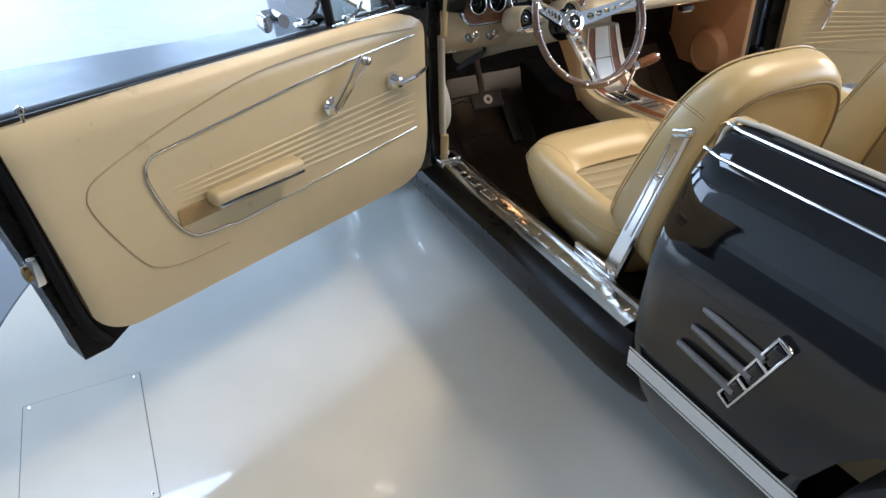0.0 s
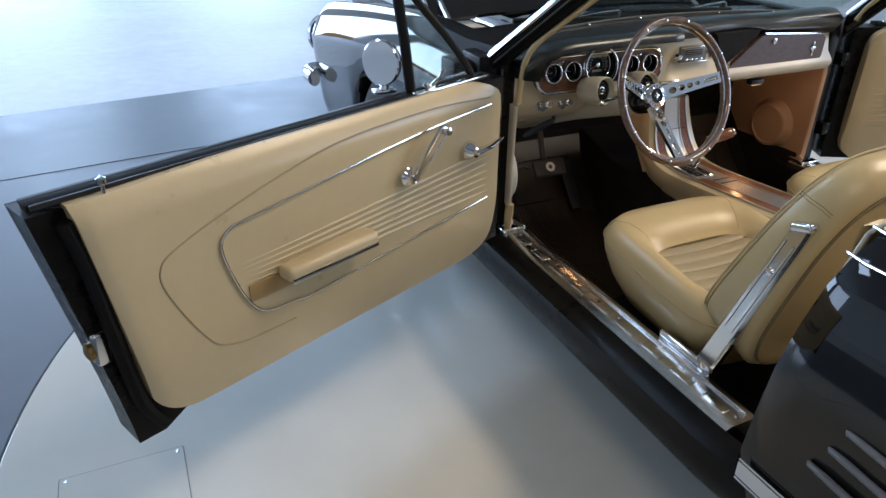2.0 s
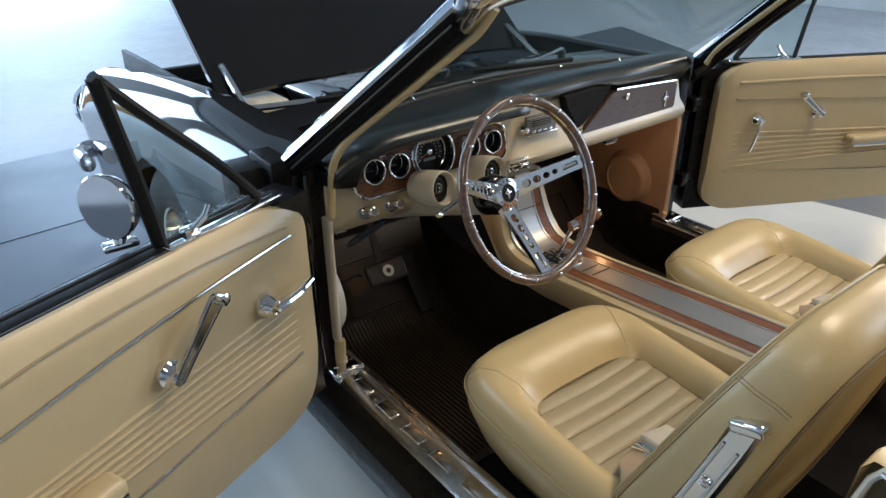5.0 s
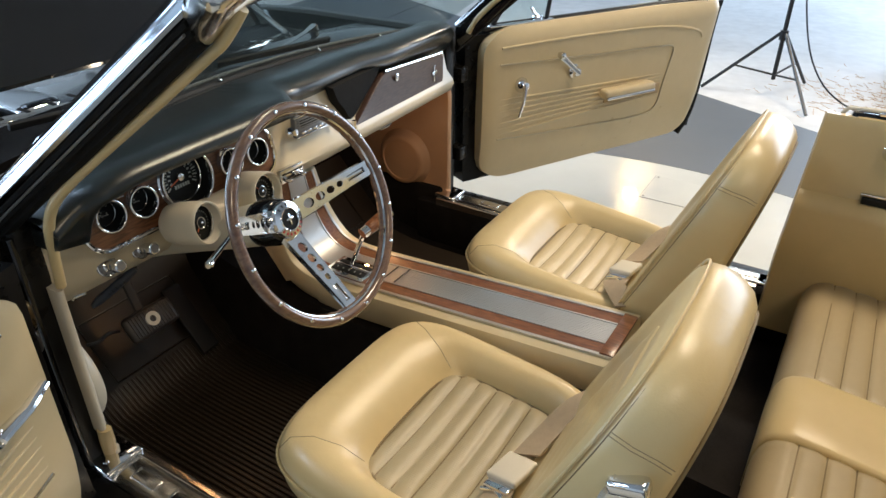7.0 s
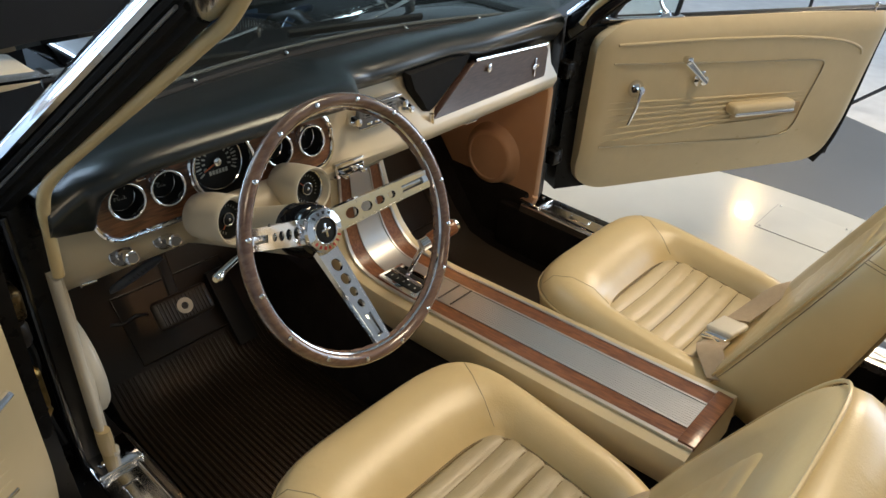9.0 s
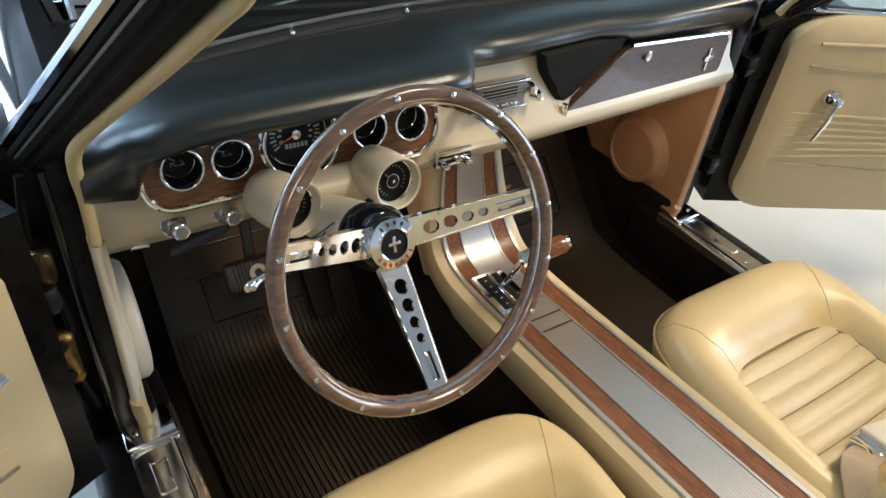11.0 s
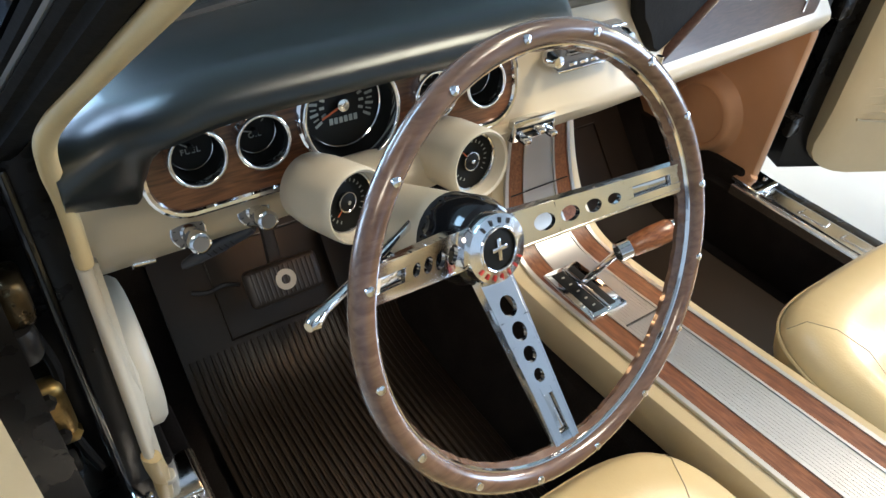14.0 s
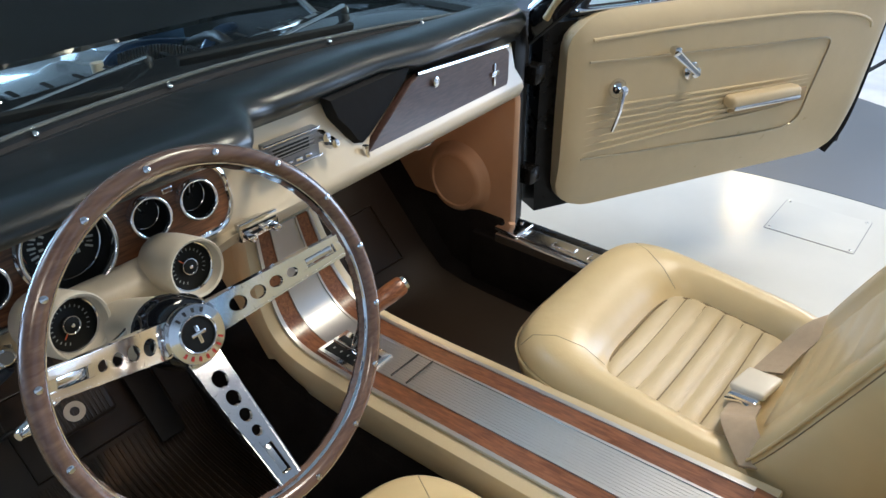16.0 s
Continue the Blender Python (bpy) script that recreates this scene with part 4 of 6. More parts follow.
    arm_d, arm_n = (Vector((-0.80, 0, 0.60)), Vector((0.60, 0, 0.80))) if lever_down else (Vector((-0.682, 0, 0.731)), Vector((0.731, 0, 0.682)))
    reach, slim = (0.124, 0.66) if lever_down else (0.142, 1.0)
    paddle, rails = [], []
    for f, w in ((-0.10, 0.004), (-0.06, 0.0095), (0.0, 0.0115), (0.25, 0.0110), (0.6, 0.0130), (0.9, 0.0155), (0.99, 0.0150), (1.03, 0.010)):
        w *= slim
        q = Vector((0.442, 0.134 + 0.008 * max(0, f), 0.738)) + arm_d * (reach * f)
        paddle.append([q - arm_n * w, q + arm_n * w, q + arm_n * w * 0.9 + Vector((0, 0.006, 0)), q - arm_n * w * 0.9 + Vector((0, 0.006, 0))])
        rails.append((q, w))
    warm = part("winder_arm", Shape().loft(paddle), WORN_CHROME, wd, "flat tapered chrome winder arm")
    for sg in (-1, 1):
        part("arm_rail", Shape().tube([q + arm_n * (sg * w * 0.86) + Vector((0, 0.006, 0)) for q, w in rails[1:7]], 0.0024, 8), CHROME, warm)
    part("winder_knob", Shape().turned([(0.009, 0), (0.012, 0.01), (0.011, 0.024), (0.004, 0.028)], 16, Matrix.Translation(Vector((0.442, 0.140, 0.738)) + arm_d * reach) @ pose(0, 0, 0, -90, 0, 0)), WORN_CHROME, wd)
    # door release
    rz_ = 0.722 if lever_down else 0.742
    hd_ = part("door_handle", Shape().turned([(0.026, 0), (0.026, 0.008), (0.018, 0.02), (0.014, 0.032), (0.004, 0.036)], 24, pose(0.205, 0.106, rz_, -90, 0, 0)), CHROME, door, "chrome inner door release")
    tip = ((0.196, 0.142, 0.675), (0.182, 0.138, 0.620)) if lever_down else ((0.15, 0.142, 0.748), (0.102, 0.138, 0.756))
    part("lever", Shape().tube([(0.205, 0.136, rz_), *tip], [0.014, 0.011, 0.008], 10, flat=0.6), CHROME, hd_)
    # belt strips and lock pin
    part("belt_seal", Shape().box((1.20, 0.030, 0.016), (0.668, 0.044, 0.908), 0.004), SEAL_RUBBER, door)
    # Long chrome strip in black: its dark reflection is put into the colour.
    part("belt_chrome", Shape().box((1.19, 0.006, 0.010), (0.668, 0.0615, 0.911), 0.002), STEEL_BLACK, door)
    part("belt_chrome", Shape().box((0.27, 0.022, 0.006), (0.225, 0.062, 0.917), 0.0025), SATIN_STEEL, door)
    part("glass_channel", Shape().box((1.19, 0.016, 0.012), (0.668, 0.008, 0.905), 0.003), STEEL_BLACK, door)
    part("lock_pin", Shape().turned([(0.004, -0.02), (0.004, 0.018), (0.0085, 0.022), (0.0085, 0.030), (0.003, 0.034)], 14, pose(1.148, 0.078, 0.905)), CHROME, door, "small chrome lock button")
    # rear jamb: seal, latch, striker rod
    part("jamb_seal", Shape().tube(smooth_path([(1.222, 0.075, 0.875), (1.205, 0.078, 0.78), (1.188, 0.078, 0.60), (1.168, 0.070, 0.45), (1.13, 0.055, 0.365)], 5), 0.015, 8), SEAL_RUBBER, door)
    lt = part("latch", Shape().box((0.030, 0.040, 0.075), (1.212, 0.044, 0.60), 0.008, None, 3), WORN_CHROME, door, "worn steel door latch")
    part("latch_rotor", Shape().turned([(0.018, 0), (0.018, 0.012), (0.008, 0.016)], 12, pose(1.223, 0.044, 0.595, 0, 90, 0)), GOLD_METAL, lt)
    part("jamb_rod", Shape().tube([(1.243, 0.028, 0.74), (1.238, 0.036, 0.69), (1.230, 0.044, 0.645)], 0.004, 8), WORN_CHROME, door)
    # quarter light: post, frame, glass, catch
    vf = part("vent_window", Shape().tube([(0.352, 0.040, 0.905), (0.375, 0.040, 1.05), (0.405, 0.040, 1.207)], 0.013, 8, flat=0.6), BLACK_TRIM, door, "black framed swivelling quarter light")
    part("vent_frame", Shape().tube(smooth_path([(0.408, 0.040, 1.210), (0.33, 0.040, 1.132), (0.22, 0.040, 1.03), (0.14, 0.040, 0.945), (0.125, 0.040, 0.918), (0.15, 0.040, 0.912), (0.34, 0.040, 0.912)], 4), 0.010, 8), BLACK_TRIM, vf)
    pane = part("pane", Shape().prism([(0.14, 0.92), (0.35, 0.92), (0.40, 1.215)], 0.004, Matrix(((1, 0, 0, 0), (0, 0, 1, 0.038), (0, 1, 0, 0), (0, 0, 0, 1)))), CLEAR, vf)
    pane.visible_shadow = False
    part("vent_catch", Shape().box((0.035, 0.02, 0.016), (0.30, 0.052, 0.925), 0.005), CHROME, vf)
    part("vent_catch_lever", Shape().tube([(0.30, 0.06, 0.928), (0.275, 0.066, 0.945), (0.262, 0.066, 0.962)], 0.005, 8), CHROME, vf)
    return door


door_l = build_door()
spare = build_door(True)
door_r = mirrored(spare)
for ob in (*spare.children_recursive, spare):
    bpy.data.objects.remove(ob)
door_r.name = "car_door"
tagged(door_r, "open black car door with cream padded vinyl inner panel")
door_l.matrix_basis = door_frame(DOOR_OPEN)
flip = Matrix.Diagonal((-1, 1, 1, 1))
door_r.matrix_basis = Matrix.Translation((0.045, 0.095, 0)) @ flip @ door_frame(DOOR_OPEN) @ flip
# the passenger door stands a little less open
turn = Matrix.Translation((-0.70, 0, 0.90)) @ Matrix.Rotation(radians(TURN_R), 4, "Z") @ Matrix.Diagonal((1, 1, 1.04, 1)) @ Matrix.Translation((0.70, 0, -0.90))
door_r.matrix_basis = door_r.matrix_basis @ turn

mir = thing("wing_mirror", "round chrome wing mirror on the door top", "mirror", (-1.168, 0.462, 0.905))
mm = look((0, 0, 0.078), (0.84, 0.55, 0.018))
part("mirror_shell", Shape().turned([(0.054, 0.003), (0.057, 0.0), (0.056, -0.008), (0.050, -0.022), (0.03, -0.036), (0.004, -0.04)], 36, mm), CHROME, mir)
part("mirror_glass", Shape().turned([(0.052, 0.0), (0.052, 0.002), (0.001, 0.002)], 36, mm), MIRROR_GLASS, mir)
part("stem", Shape().tube([(0.01, 0.01, 0.0), (0.015, 0.012, 0.03), (0.02, 0.016, 0.075)], [0.014, 0.009, 0.008], 12), CHROME, mir)
part("foot", Shape().box((0.06, 0.03, 0.012), (0.01, 0.01, 0.004), 0.005), CHROME, mir)

# ---- front seats ----
SX = -0.388


def ringpts(hw, hh, cy, z, power=4.5, n=56, tilt=0.10, cx=0.0):
    return [(cx + x, cy + y, z + tilt * (cy + y)) for x, y in ring_outline(hw, hh, power, n)]


def build_seat():
    seat = thing("bucket_seat", "cream vinyl front bucket seat with ribbed insert", "car seat", (SX, 0, 0), "front seats of the car")
    c = Shape()
    cy = -0.045
    rings = [ringpts(0.175, 0.165, cy - 0.02, 0.37), ringpts(0.198, 0.192, cy - 0.01, 0.385), ringpts(0.226, 0.226, cy, 0.44), ringpts(0.246, 0.250, cy, 0.50), ringpts(0.250, 0.256, cy, 0.530), ringpts(0.246, 0.252, cy, 0.556), ringpts(0.230, 0.234, cy, 0.580), ringpts(0.208, 0.204, cy - 0.010, 0.588), ringpts(0.186, 0.172, cy - 0.028, 0.578), ringpts(0.170, 0.148, cy - 0.044, 0.552), ringpts(0.160, 0.138, cy - 0.050, 0.520)]
    c.loft(rings)
    cush = part("cushion", c, CREAM, seat, "cream vinyl seat cushion", sharp=60)
    part("piping", Shape().tube([Vector(p) for p in ringpts(0.2508, 0.2568, cy, 0.540, n=72)], 0.0026, 6, closed=True), CREAM, cush)
    g = []
    for j in range(73):
        y = cy - 0.19 + 0.290 * j / 72
        f = max(0.0, (y - (cy + 0.050)) / 0.052)
        hw = 0.172 - 0.06 * (1 - math.sqrt(max(0, 1 - min(1, f) ** 2)))
        rib = abs(math.sin(math.pi * (y - 0.052) / 0.038)) ** 0.4
        row = []
        for i in range(19):
            x = -hw + 2 * hw * i / 18
            e = min(1, (1 - abs(x) / hw) * 6)
            row.append((x, y, 0.527 + 0.0075 * rib * e + 0.10 * y + 0.010 * (x / 0.17) ** 2))
        g.append(row)
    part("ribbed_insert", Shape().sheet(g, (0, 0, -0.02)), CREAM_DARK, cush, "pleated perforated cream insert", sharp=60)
    part("insert_welt", Shape().tube([Vector(p) for p in ringpts(0.1640, 0.1420, cy - 0.048, 0.5365, n=72)], 0.0026, 6, closed=True), STITCH_SHADE, cush, "stitched seam round the insert")
    # Dark tubes in the pleat valleys paint in the crease shade.
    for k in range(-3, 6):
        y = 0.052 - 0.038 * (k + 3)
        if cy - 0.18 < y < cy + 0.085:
            part("crease", Shape().tube([(x, y, 0.5286 + 0.10 * y + 0.010 * (x / 0.17) ** 2) for x in (-0.155, -0.08, 0, 0.08, 0.155)], 0.0016, 6), STITCH_SHADE, cush)
    for side in (-1, 1):
        idx = min(range(56), key=lambda i: (rings[4][i][0] - side * 0.232) ** 2 + (rings[4][i][1] - (cy + 0.236)) ** 2)
        run = [Vector(ring[idx]) for ring in rings[5:10]]
        part("seam", Shape().tube(run, 0.0009, 6), CREAM_RIB_SHADE, cush)
    part("seat_base", Shape().box((0.40, 0.40, 0.14), (0, cy - 0.01, 0.285), 0.02), CARPET, seat)
    # backrest in its own leaning frame: x across, y up the back, z to the front
    lean = 24.0
    bm_ = pose(0, -0.240, 0.474, 90 + lean, 0, 0)

    def back_outline(hw, lo, hi, n=64):
        out = []
        cv, hh = (lo + hi) / 2, (hi - lo) / 2
        for x, y in ring_outline(hw, hh, 3.6, n):
            t = (y + hh) / (2 * hh)
            out.append((x * (1.02 - 0.18 * t * t), cv + y))
        return out

    prof = [(0.10, 0.17, 0.37, -0.020), (0.175, 0.075, 0.455, -0.020), (0.196, 0.045, 0.480, -0.022), (0.204, 0.036, 0.490, -0.031), (0.214, 0.024, 0.502, -0.037), (0.226, 0.010, 0.516, -0.034), (0.236, -0.003, 0.528, -0.022), (0.241, -0.008, 0.535, -0.004), (0.242, -0.008, 0.536, 0.012), (0.241, -0.007, 0.535, 0.028), (0.236, -0.004, 0.529, 0.044), (0.225, 0.005, 0.516, 0.053), (0.204, 0.02, 0.490, 0.056), (0.170, 0.03, 0.457, 0.052), (0.145, 0.04, 0.425, 0.045)]
    b = Shape()
    b.loft([[(x, v, -(zz - (0.085 * (1 - v / 0.53) * min(1, -zz / 0.02) if zz < 0 else 0))) for x, v in back_outline(hw, lo, hi)] for hw, lo, hi, zz in prof])
    back = part("backrest", b, CREAM, seat, "cream vinyl backrest", bm_, sharp=60)
    part("piping", Shape().tube([Vector((x, v, -0.050)) for x, v in back_outline(0.2365, -0.004, 0.529, 80)], 0.0024, 6, closed=True), CREAM, back)
    part("stitching", Shape().tube([Vector((x, v, -0.041)) for x, v in back_outline(0.2372, -0.0045, 0.5285, 80)], 0.0009, 6, closed=True), STITCH_SHADE, back)
    # welt along the rear edge, and the upholstered rear panel set inside it
    rear_z = [0.028 + 0.085 * (1 - v / 0.53) for x, v in back_outline(0.222, 0.014, 0.511, 80)]
    part("rear_welt", Shape().tube([Vector((x, v, z + 0.010)) for (x, v), z in zip(back_outline(0.219, 0.018, 0.507, 80), rear_z)], 0.0036, 6, closed=True), STITCH_SHADE, back, "brown welt round the rear of the backrest")
    bi = []
    for j in range(61):
        v = 0.055 + 0.345 * j / 60
        f = max(0.0, (v - 0.335) / 0.066)
        hw = 0.134 - 0.06 * (1 - math.sqrt(max(0, 1 - min(1, f) ** 2)))
        rib = abs(math.sin(math.pi * v / 0.05))
        edge = min(1.0, (v - 0.055) / 0.012, (0.40 - v) / 0.012)
        bi.append([(-hw + 2 * hw * i / 12, v, -0.0415 - (0.0046 + 0.0016 * rib) * edge * min(1.0, i, 12 - i)) for i in range(13)])
    part("ribbed_insert", Shape().sheet(bi, (0, 0, 0.02)), CREAM, back, "pleated perforated cream insert", sharp=60)
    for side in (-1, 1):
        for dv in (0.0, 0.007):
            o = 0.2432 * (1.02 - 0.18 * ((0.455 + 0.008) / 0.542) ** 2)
            part("stitching", Shape().tube([(side * (o - 0.005), 0.444 + dv, -0.044), (side * (o + 0.0006), 0.452 + dv, -0.015), (side * (o - 0.0006), 0.458 + dv, 0.012), (side * (o - 0.004), 0.458 + dv, 0.034)], 0.0008, 6), STITCH_SHADE, back)
    # L-shaped hinge plate on the outer flank
    lo_, hi_ = Vector((-0.252, -0.292, 0.440)), Vector((-0.216, -0.416, 0.842))
    d = (hi_ - lo_).normalized()
    f_ = Vector((0, d.z, -d.y))
    hp = part("hinge_plate", Shape().loft([[lo_.lerp(hi_, s) + f_ * a + Vector((x, 0, 0)) for x, a in ((-0.004, -w), (-0.009, -w + 0.006), (-0.009, w - 0.006), (-0.004, w), (0.012, w), (0.012, -w))] for s, w in ((-0.03, 0.018), (0.0, 0.026), (0.35, 0.025), (0.9, 0.022), (1.0, 0.020))]), WORN_CHROME, seat, "chrome seat hinge plate")
    part("plate_rib", Shape().tube([lo_.lerp(hi_, s) + f_ * 0.012 + Vector((-0.009, 0, 0)) for s in (0.30, 0.6, 0.9)], 0.0028, 8), WORN_CHROME, hp)
    part("plate_rib", Shape().tube([lo_.lerp(hi_, s) - f_ * 0.010 + Vector((-0.009, 0, 0)) for s in (0.30, 0.6, 0.9)], 0.0028, 8), WORN_CHROME, hp)
    part("latch_button", Shape().turned([(0.009, 0), (0.008, 0.006), (0.003, 0.008)], 14, Matrix.Translation(lo_.lerp(hi_, 0.72) + Vector((-0.008, 0, 0))) @ pose(0, 0, 0, 0, -90, 0)), CHROME, hp)
    part("plate_cap", Shape().box((0.026, 0.050, 0.020), (0, 0, 0), 0.006, Matrix.Translation(hi_ + Vector((-0.002, 0, 0))) @ pose(0, 0, 0, -19, 0, 0), 3), CHROME, hp)
    part("hinge_arm", Shape().box((0.016, 0.175, 0.030), (-0.250, -0.225, 0.424), 0.007, None, 3), SATIN_STEEL, seat, "chrome seat hinge arm")
    part("hinge_pivot", Shape().turned([(0.018, 0), (0.018, 0.010), (0.010, 0.016)], 18, pose(-0.252, -0.300, 0.428, 0, -90, 0)), CHROME, seat)
    return seat


seat_l = build_seat()
seat_r = mirrored(seat_l)
seat_r.name = "bucket_seat"
tagged(seat_r, "glossy cream vinyl front bucket seat, ribbed insert lightened as lit")
# The passenger insert has its stronger light put into the colour.
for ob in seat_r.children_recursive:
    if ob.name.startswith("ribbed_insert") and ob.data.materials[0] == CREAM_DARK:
        ob.data.materials[0] = CREAM_LIT
seat_r.location = (0.355, 0.076, -0.036)
seat_l.location = (SX - 0.012, 0.026, -0.032)

# lap belts laid across the rear of the cushions
for sgn in (-1, 1):
    cx, cyb = (-0.400, -0.172) if sgn < 0 else (0.358, -0.118)
    belt = thing("seat_belt", "tan lap belt with metal buckle laid across the seat", "seat belt", (cx, cyb, 0.514 if sgn < 0 else 0.508), "seat belts on the front seats")
    runs = [[(0.245, -0.085, 0.030), (0.205, -0.060, 0.040), (0.155, -0.030, 0.030), (0.095, -0.004, -0.002), (0.03, 0.010, -0.012)], [(-0.225, -0.075, 0.030), (-0.185, -0.040, 0.040), (-0.145, -0.008, 0.020), (-0.10, 0.010, -0.008), (-0.06, 0.014, -0.013)]]
    if sgn > 0:
        runs[1] = [(-0.232, -0.055, 0.026), (-0.195, -0.015, 0.042), (-0.165, 0.000, 0.040), (-0.12, 0.008, 0.004), (-0.07, 0.012, -0.013)]
    for run in runs:
        pts = smooth_path(run, 5)
        part("strap", Shape().loft([[p + Vector((0.004, -0.024, 0.010)), p + Vector((-0.004, 0.024, -0.004)), p + Vector((-0.004, 0.025, 0.000)), p + Vector((0.004, -0.023, 0.0135))] for p in pts]), BELT, belt)
    bk = part("buckle", Shape().box((0.074, 0.060, 0.014), (0, 0, 0), 0.005, pose(-0.018, 0.014, -0.001, -8, 6, -8), 3), CREAM_PLASTIC, belt, "square cream belt buckle")
    part("buckle_clip", Shape().box((0.024, 0.050, 0.016), (0, 0, 0), 0.004, pose(-0.062, 0.018, -0.006, -8, 6, -8)), CHROME, bk)
    part("tongue", Shape().tube([(-0.085, -0.004, -0.006), (-0.070, 0.02, -0.005), (-0.074, 0.045, -0.010)], 0.004, 8), CHROME, belt)

# ---- rear seat and side trims ----
rear = thing("rear_seat", "cream ribbed vinyl rear bench with plain centre band", "car seat", (0.025, -0.54, 0))
PITCH = 0.049
rc = []
ys = [0.036, 0.036, 0.034, 0.028, 0.018, 0.004, -0.012, -0.026] + [-0.034 - PITCH / 10 * i for i in range(78)]
fz = [0.26, 0.39, 0.422, 0.450, 0.470, 0.482, 0.488, 0.490]


def rear_top(y, x):
    """Height of the cushion at y, with a soft fall to both ends."""
    return 0.492 - 0.10 * max(0, -y - 0.03) + 0.014 * min(1, (0.56 - abs(x)) / 0.10)


for k, y in enumerate(ys):
    row = []
    for i in range(81):
        x = -0.56 + 1.12 * i / 80
        f = ((-0.034 - y) / PITCH) % 1.0
        rib = math.sqrt(max(0.0, 1 - (2 * f - 1) ** 2)) if y < -0.033 else 1.0
        edge = min(1.0, max(0.0, (abs(x) - 0.100) / 0.008)) * min(1.0, (0.56 - abs(x)) / 0.02)
        z = rear_top(y, x) - 0.0065 * (1 - rib) if k >= 8 else fz[k] + 0.014 * min(1, (0.56 - abs(x)) / 0.10)
        row.append((x, y, z - 0.006 * (1 - edge)))
    rc.append(row)
# Shade from the front seats is put into the cushion's colour.
part("cushion", Shape().sheet(rc, (0, 0, -0.03)), CREAM_RIB_SHADE, rear, "ribbed cream rear cushion", sharp=75)
# Dark lines between the ribs put the crease shade into colour.
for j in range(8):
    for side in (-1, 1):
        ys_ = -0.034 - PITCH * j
        part("seam", Shape().tube([(side * x, ys_, rear_top(ys_, x) - 0.0062) for x in (0.103, 0.25, 0.42, 0.545)], 0.0016, 6), STITCH_SHADE, rear)
bandg = []
for k, y in enumerate([0.0375, 0.0375, 0.0355, 0.029, 0.019, 0.005, -0.012, -0.03, -0.10, -0.20, -0.30, -0.42]):
    zz = fz[k] + 0.014 if k < 7 else rear_top(y, 0)
    bandg.append([(x, y + (0.001 if abs(x) < 0.1 else 0), zz + d) for x, d in ((-0.103, -0.004), (-0.099, 0.003), (-0.09, 0.006), (-0.04, 0.008), (0, 0.008), (0.04, 0.008), (0.09, 0.006), (0.099, 0.003), (0.103, -0.004))])
part("centre_band", Shape().sheet(bandg, (0, 0, -0.02)), CREAM, rear, "plain cream vinyl centre band", sharp=75)
rb = []
for j in range(41):
    v = 0.5 * j / 40
    rb.append([(-0.555 + 1.11 * i / 24, -0.40 - 0.30 * v - 0.02 * (1 - abs(math.sin(math.pi * v / 0.05)) ** 0.55), 0.44 + 0.86 * v) for i in range(25)])
part("backrest", Shape().sheet(rb, (0, -0.08, 0)), CREAM_DARK, rear, "ribbed cream rear backrest", sharp=60)

for side in (-1, 1):
    tr = thing("quarter_trim", "cream moulded side trim beside the rear seat", "trim panel", (side * 0.63, -0.5 if side > 0 else -0.60, 0), "side trims by the rear seat")
    s = Shape()
    sec = [(0.035, 0.895), (0.0, 0.90), (-0.008, 0.88), (0.002, 0.74), (-0.012, 0.705), (-0.05, 0.690), (-0.062, 0.670), (-0.058, 0.52), (-0.05, 0.30)]
    rings = []
    for y in (0.055, 0.05, -0.1, -0.3, -0.55, -0.8):
        rings.append([(side * (x + (0.02 if y == 0.055 else 0)), y + 0.03 - 0.06 * max(0, (z - 0.5)) if y > 0 else y, z) for x, z in sec])
    s.loft(rings, ring_closed=False, cap=False)
    s.loft([[(side * 0.06, p[1], p[2]) for p in rings[0]], rings[0]], ring_closed=False, cap=False)
    part("panel", s, CREAM, tr)
    part("ashtray", Shape().box((0.012, 0.075, 0.018), (side * -0.022, -0.105, 0.712), 0.003, pose(0, 0, 0)), BLACK_TRIM, tr, "dark ashtray slot")
    part("ashtray_lid", Shape().box((0.010, 0.085, 0.006), (side * -0.020, -0.105, 0.726), 0.002), WORN_CHROME, tr)
    wn_ = part("winder", Shape().turned([(0.022, 0), (0.022, 0.01), (0.014, 0.02), (0.010, 0.03)], 20, pose(side * -0.006, -0.10, 0.835, 0, -side * 90, 0)), CHROME, tr)
    part("winder_arm", Shape().tube([(side * -0.034, -0.10, 0.835), (side * -0.038, -0.16, 0.825), (side * -0.036, -0.20, 0.815)], [0.010, 0.009, 0.010], 8), CHROME, wn_)
    part("belt_catch", Shape().box((0.03, 0.055, 0.012), (side * 0.05, 0.03, 0.402), 0.004), CHROME, tr)
    part("window_slot", Shape().box((0.02, 0.34, 0.008), (side * 0.045, -0.22, 0.905), 0.003), BLACK_TRIM, tr)
    part("slot_chrome", Shape().box((0.010, 0.34, 0.010), (side * 0.030, -0.22, 0.908), 0.003), CHROME, tr)

# ---- dashboard ----
dash = thing("dashboard", "black padded dashboard with cream metal lower panel", "dashboard", (0, 0.6, 0.7))


def dpart(name, shape, mat, label="", parent=None, sharp=38):
    shape.v = [tuple(Vector(p) - Vector((0, 0.6, 0.7))) for p in shape.v]
    return part(name, shape, mat, parent or dash, label, None, sharp)


def swing(x):
    return 0.09 * max(0.0, x)


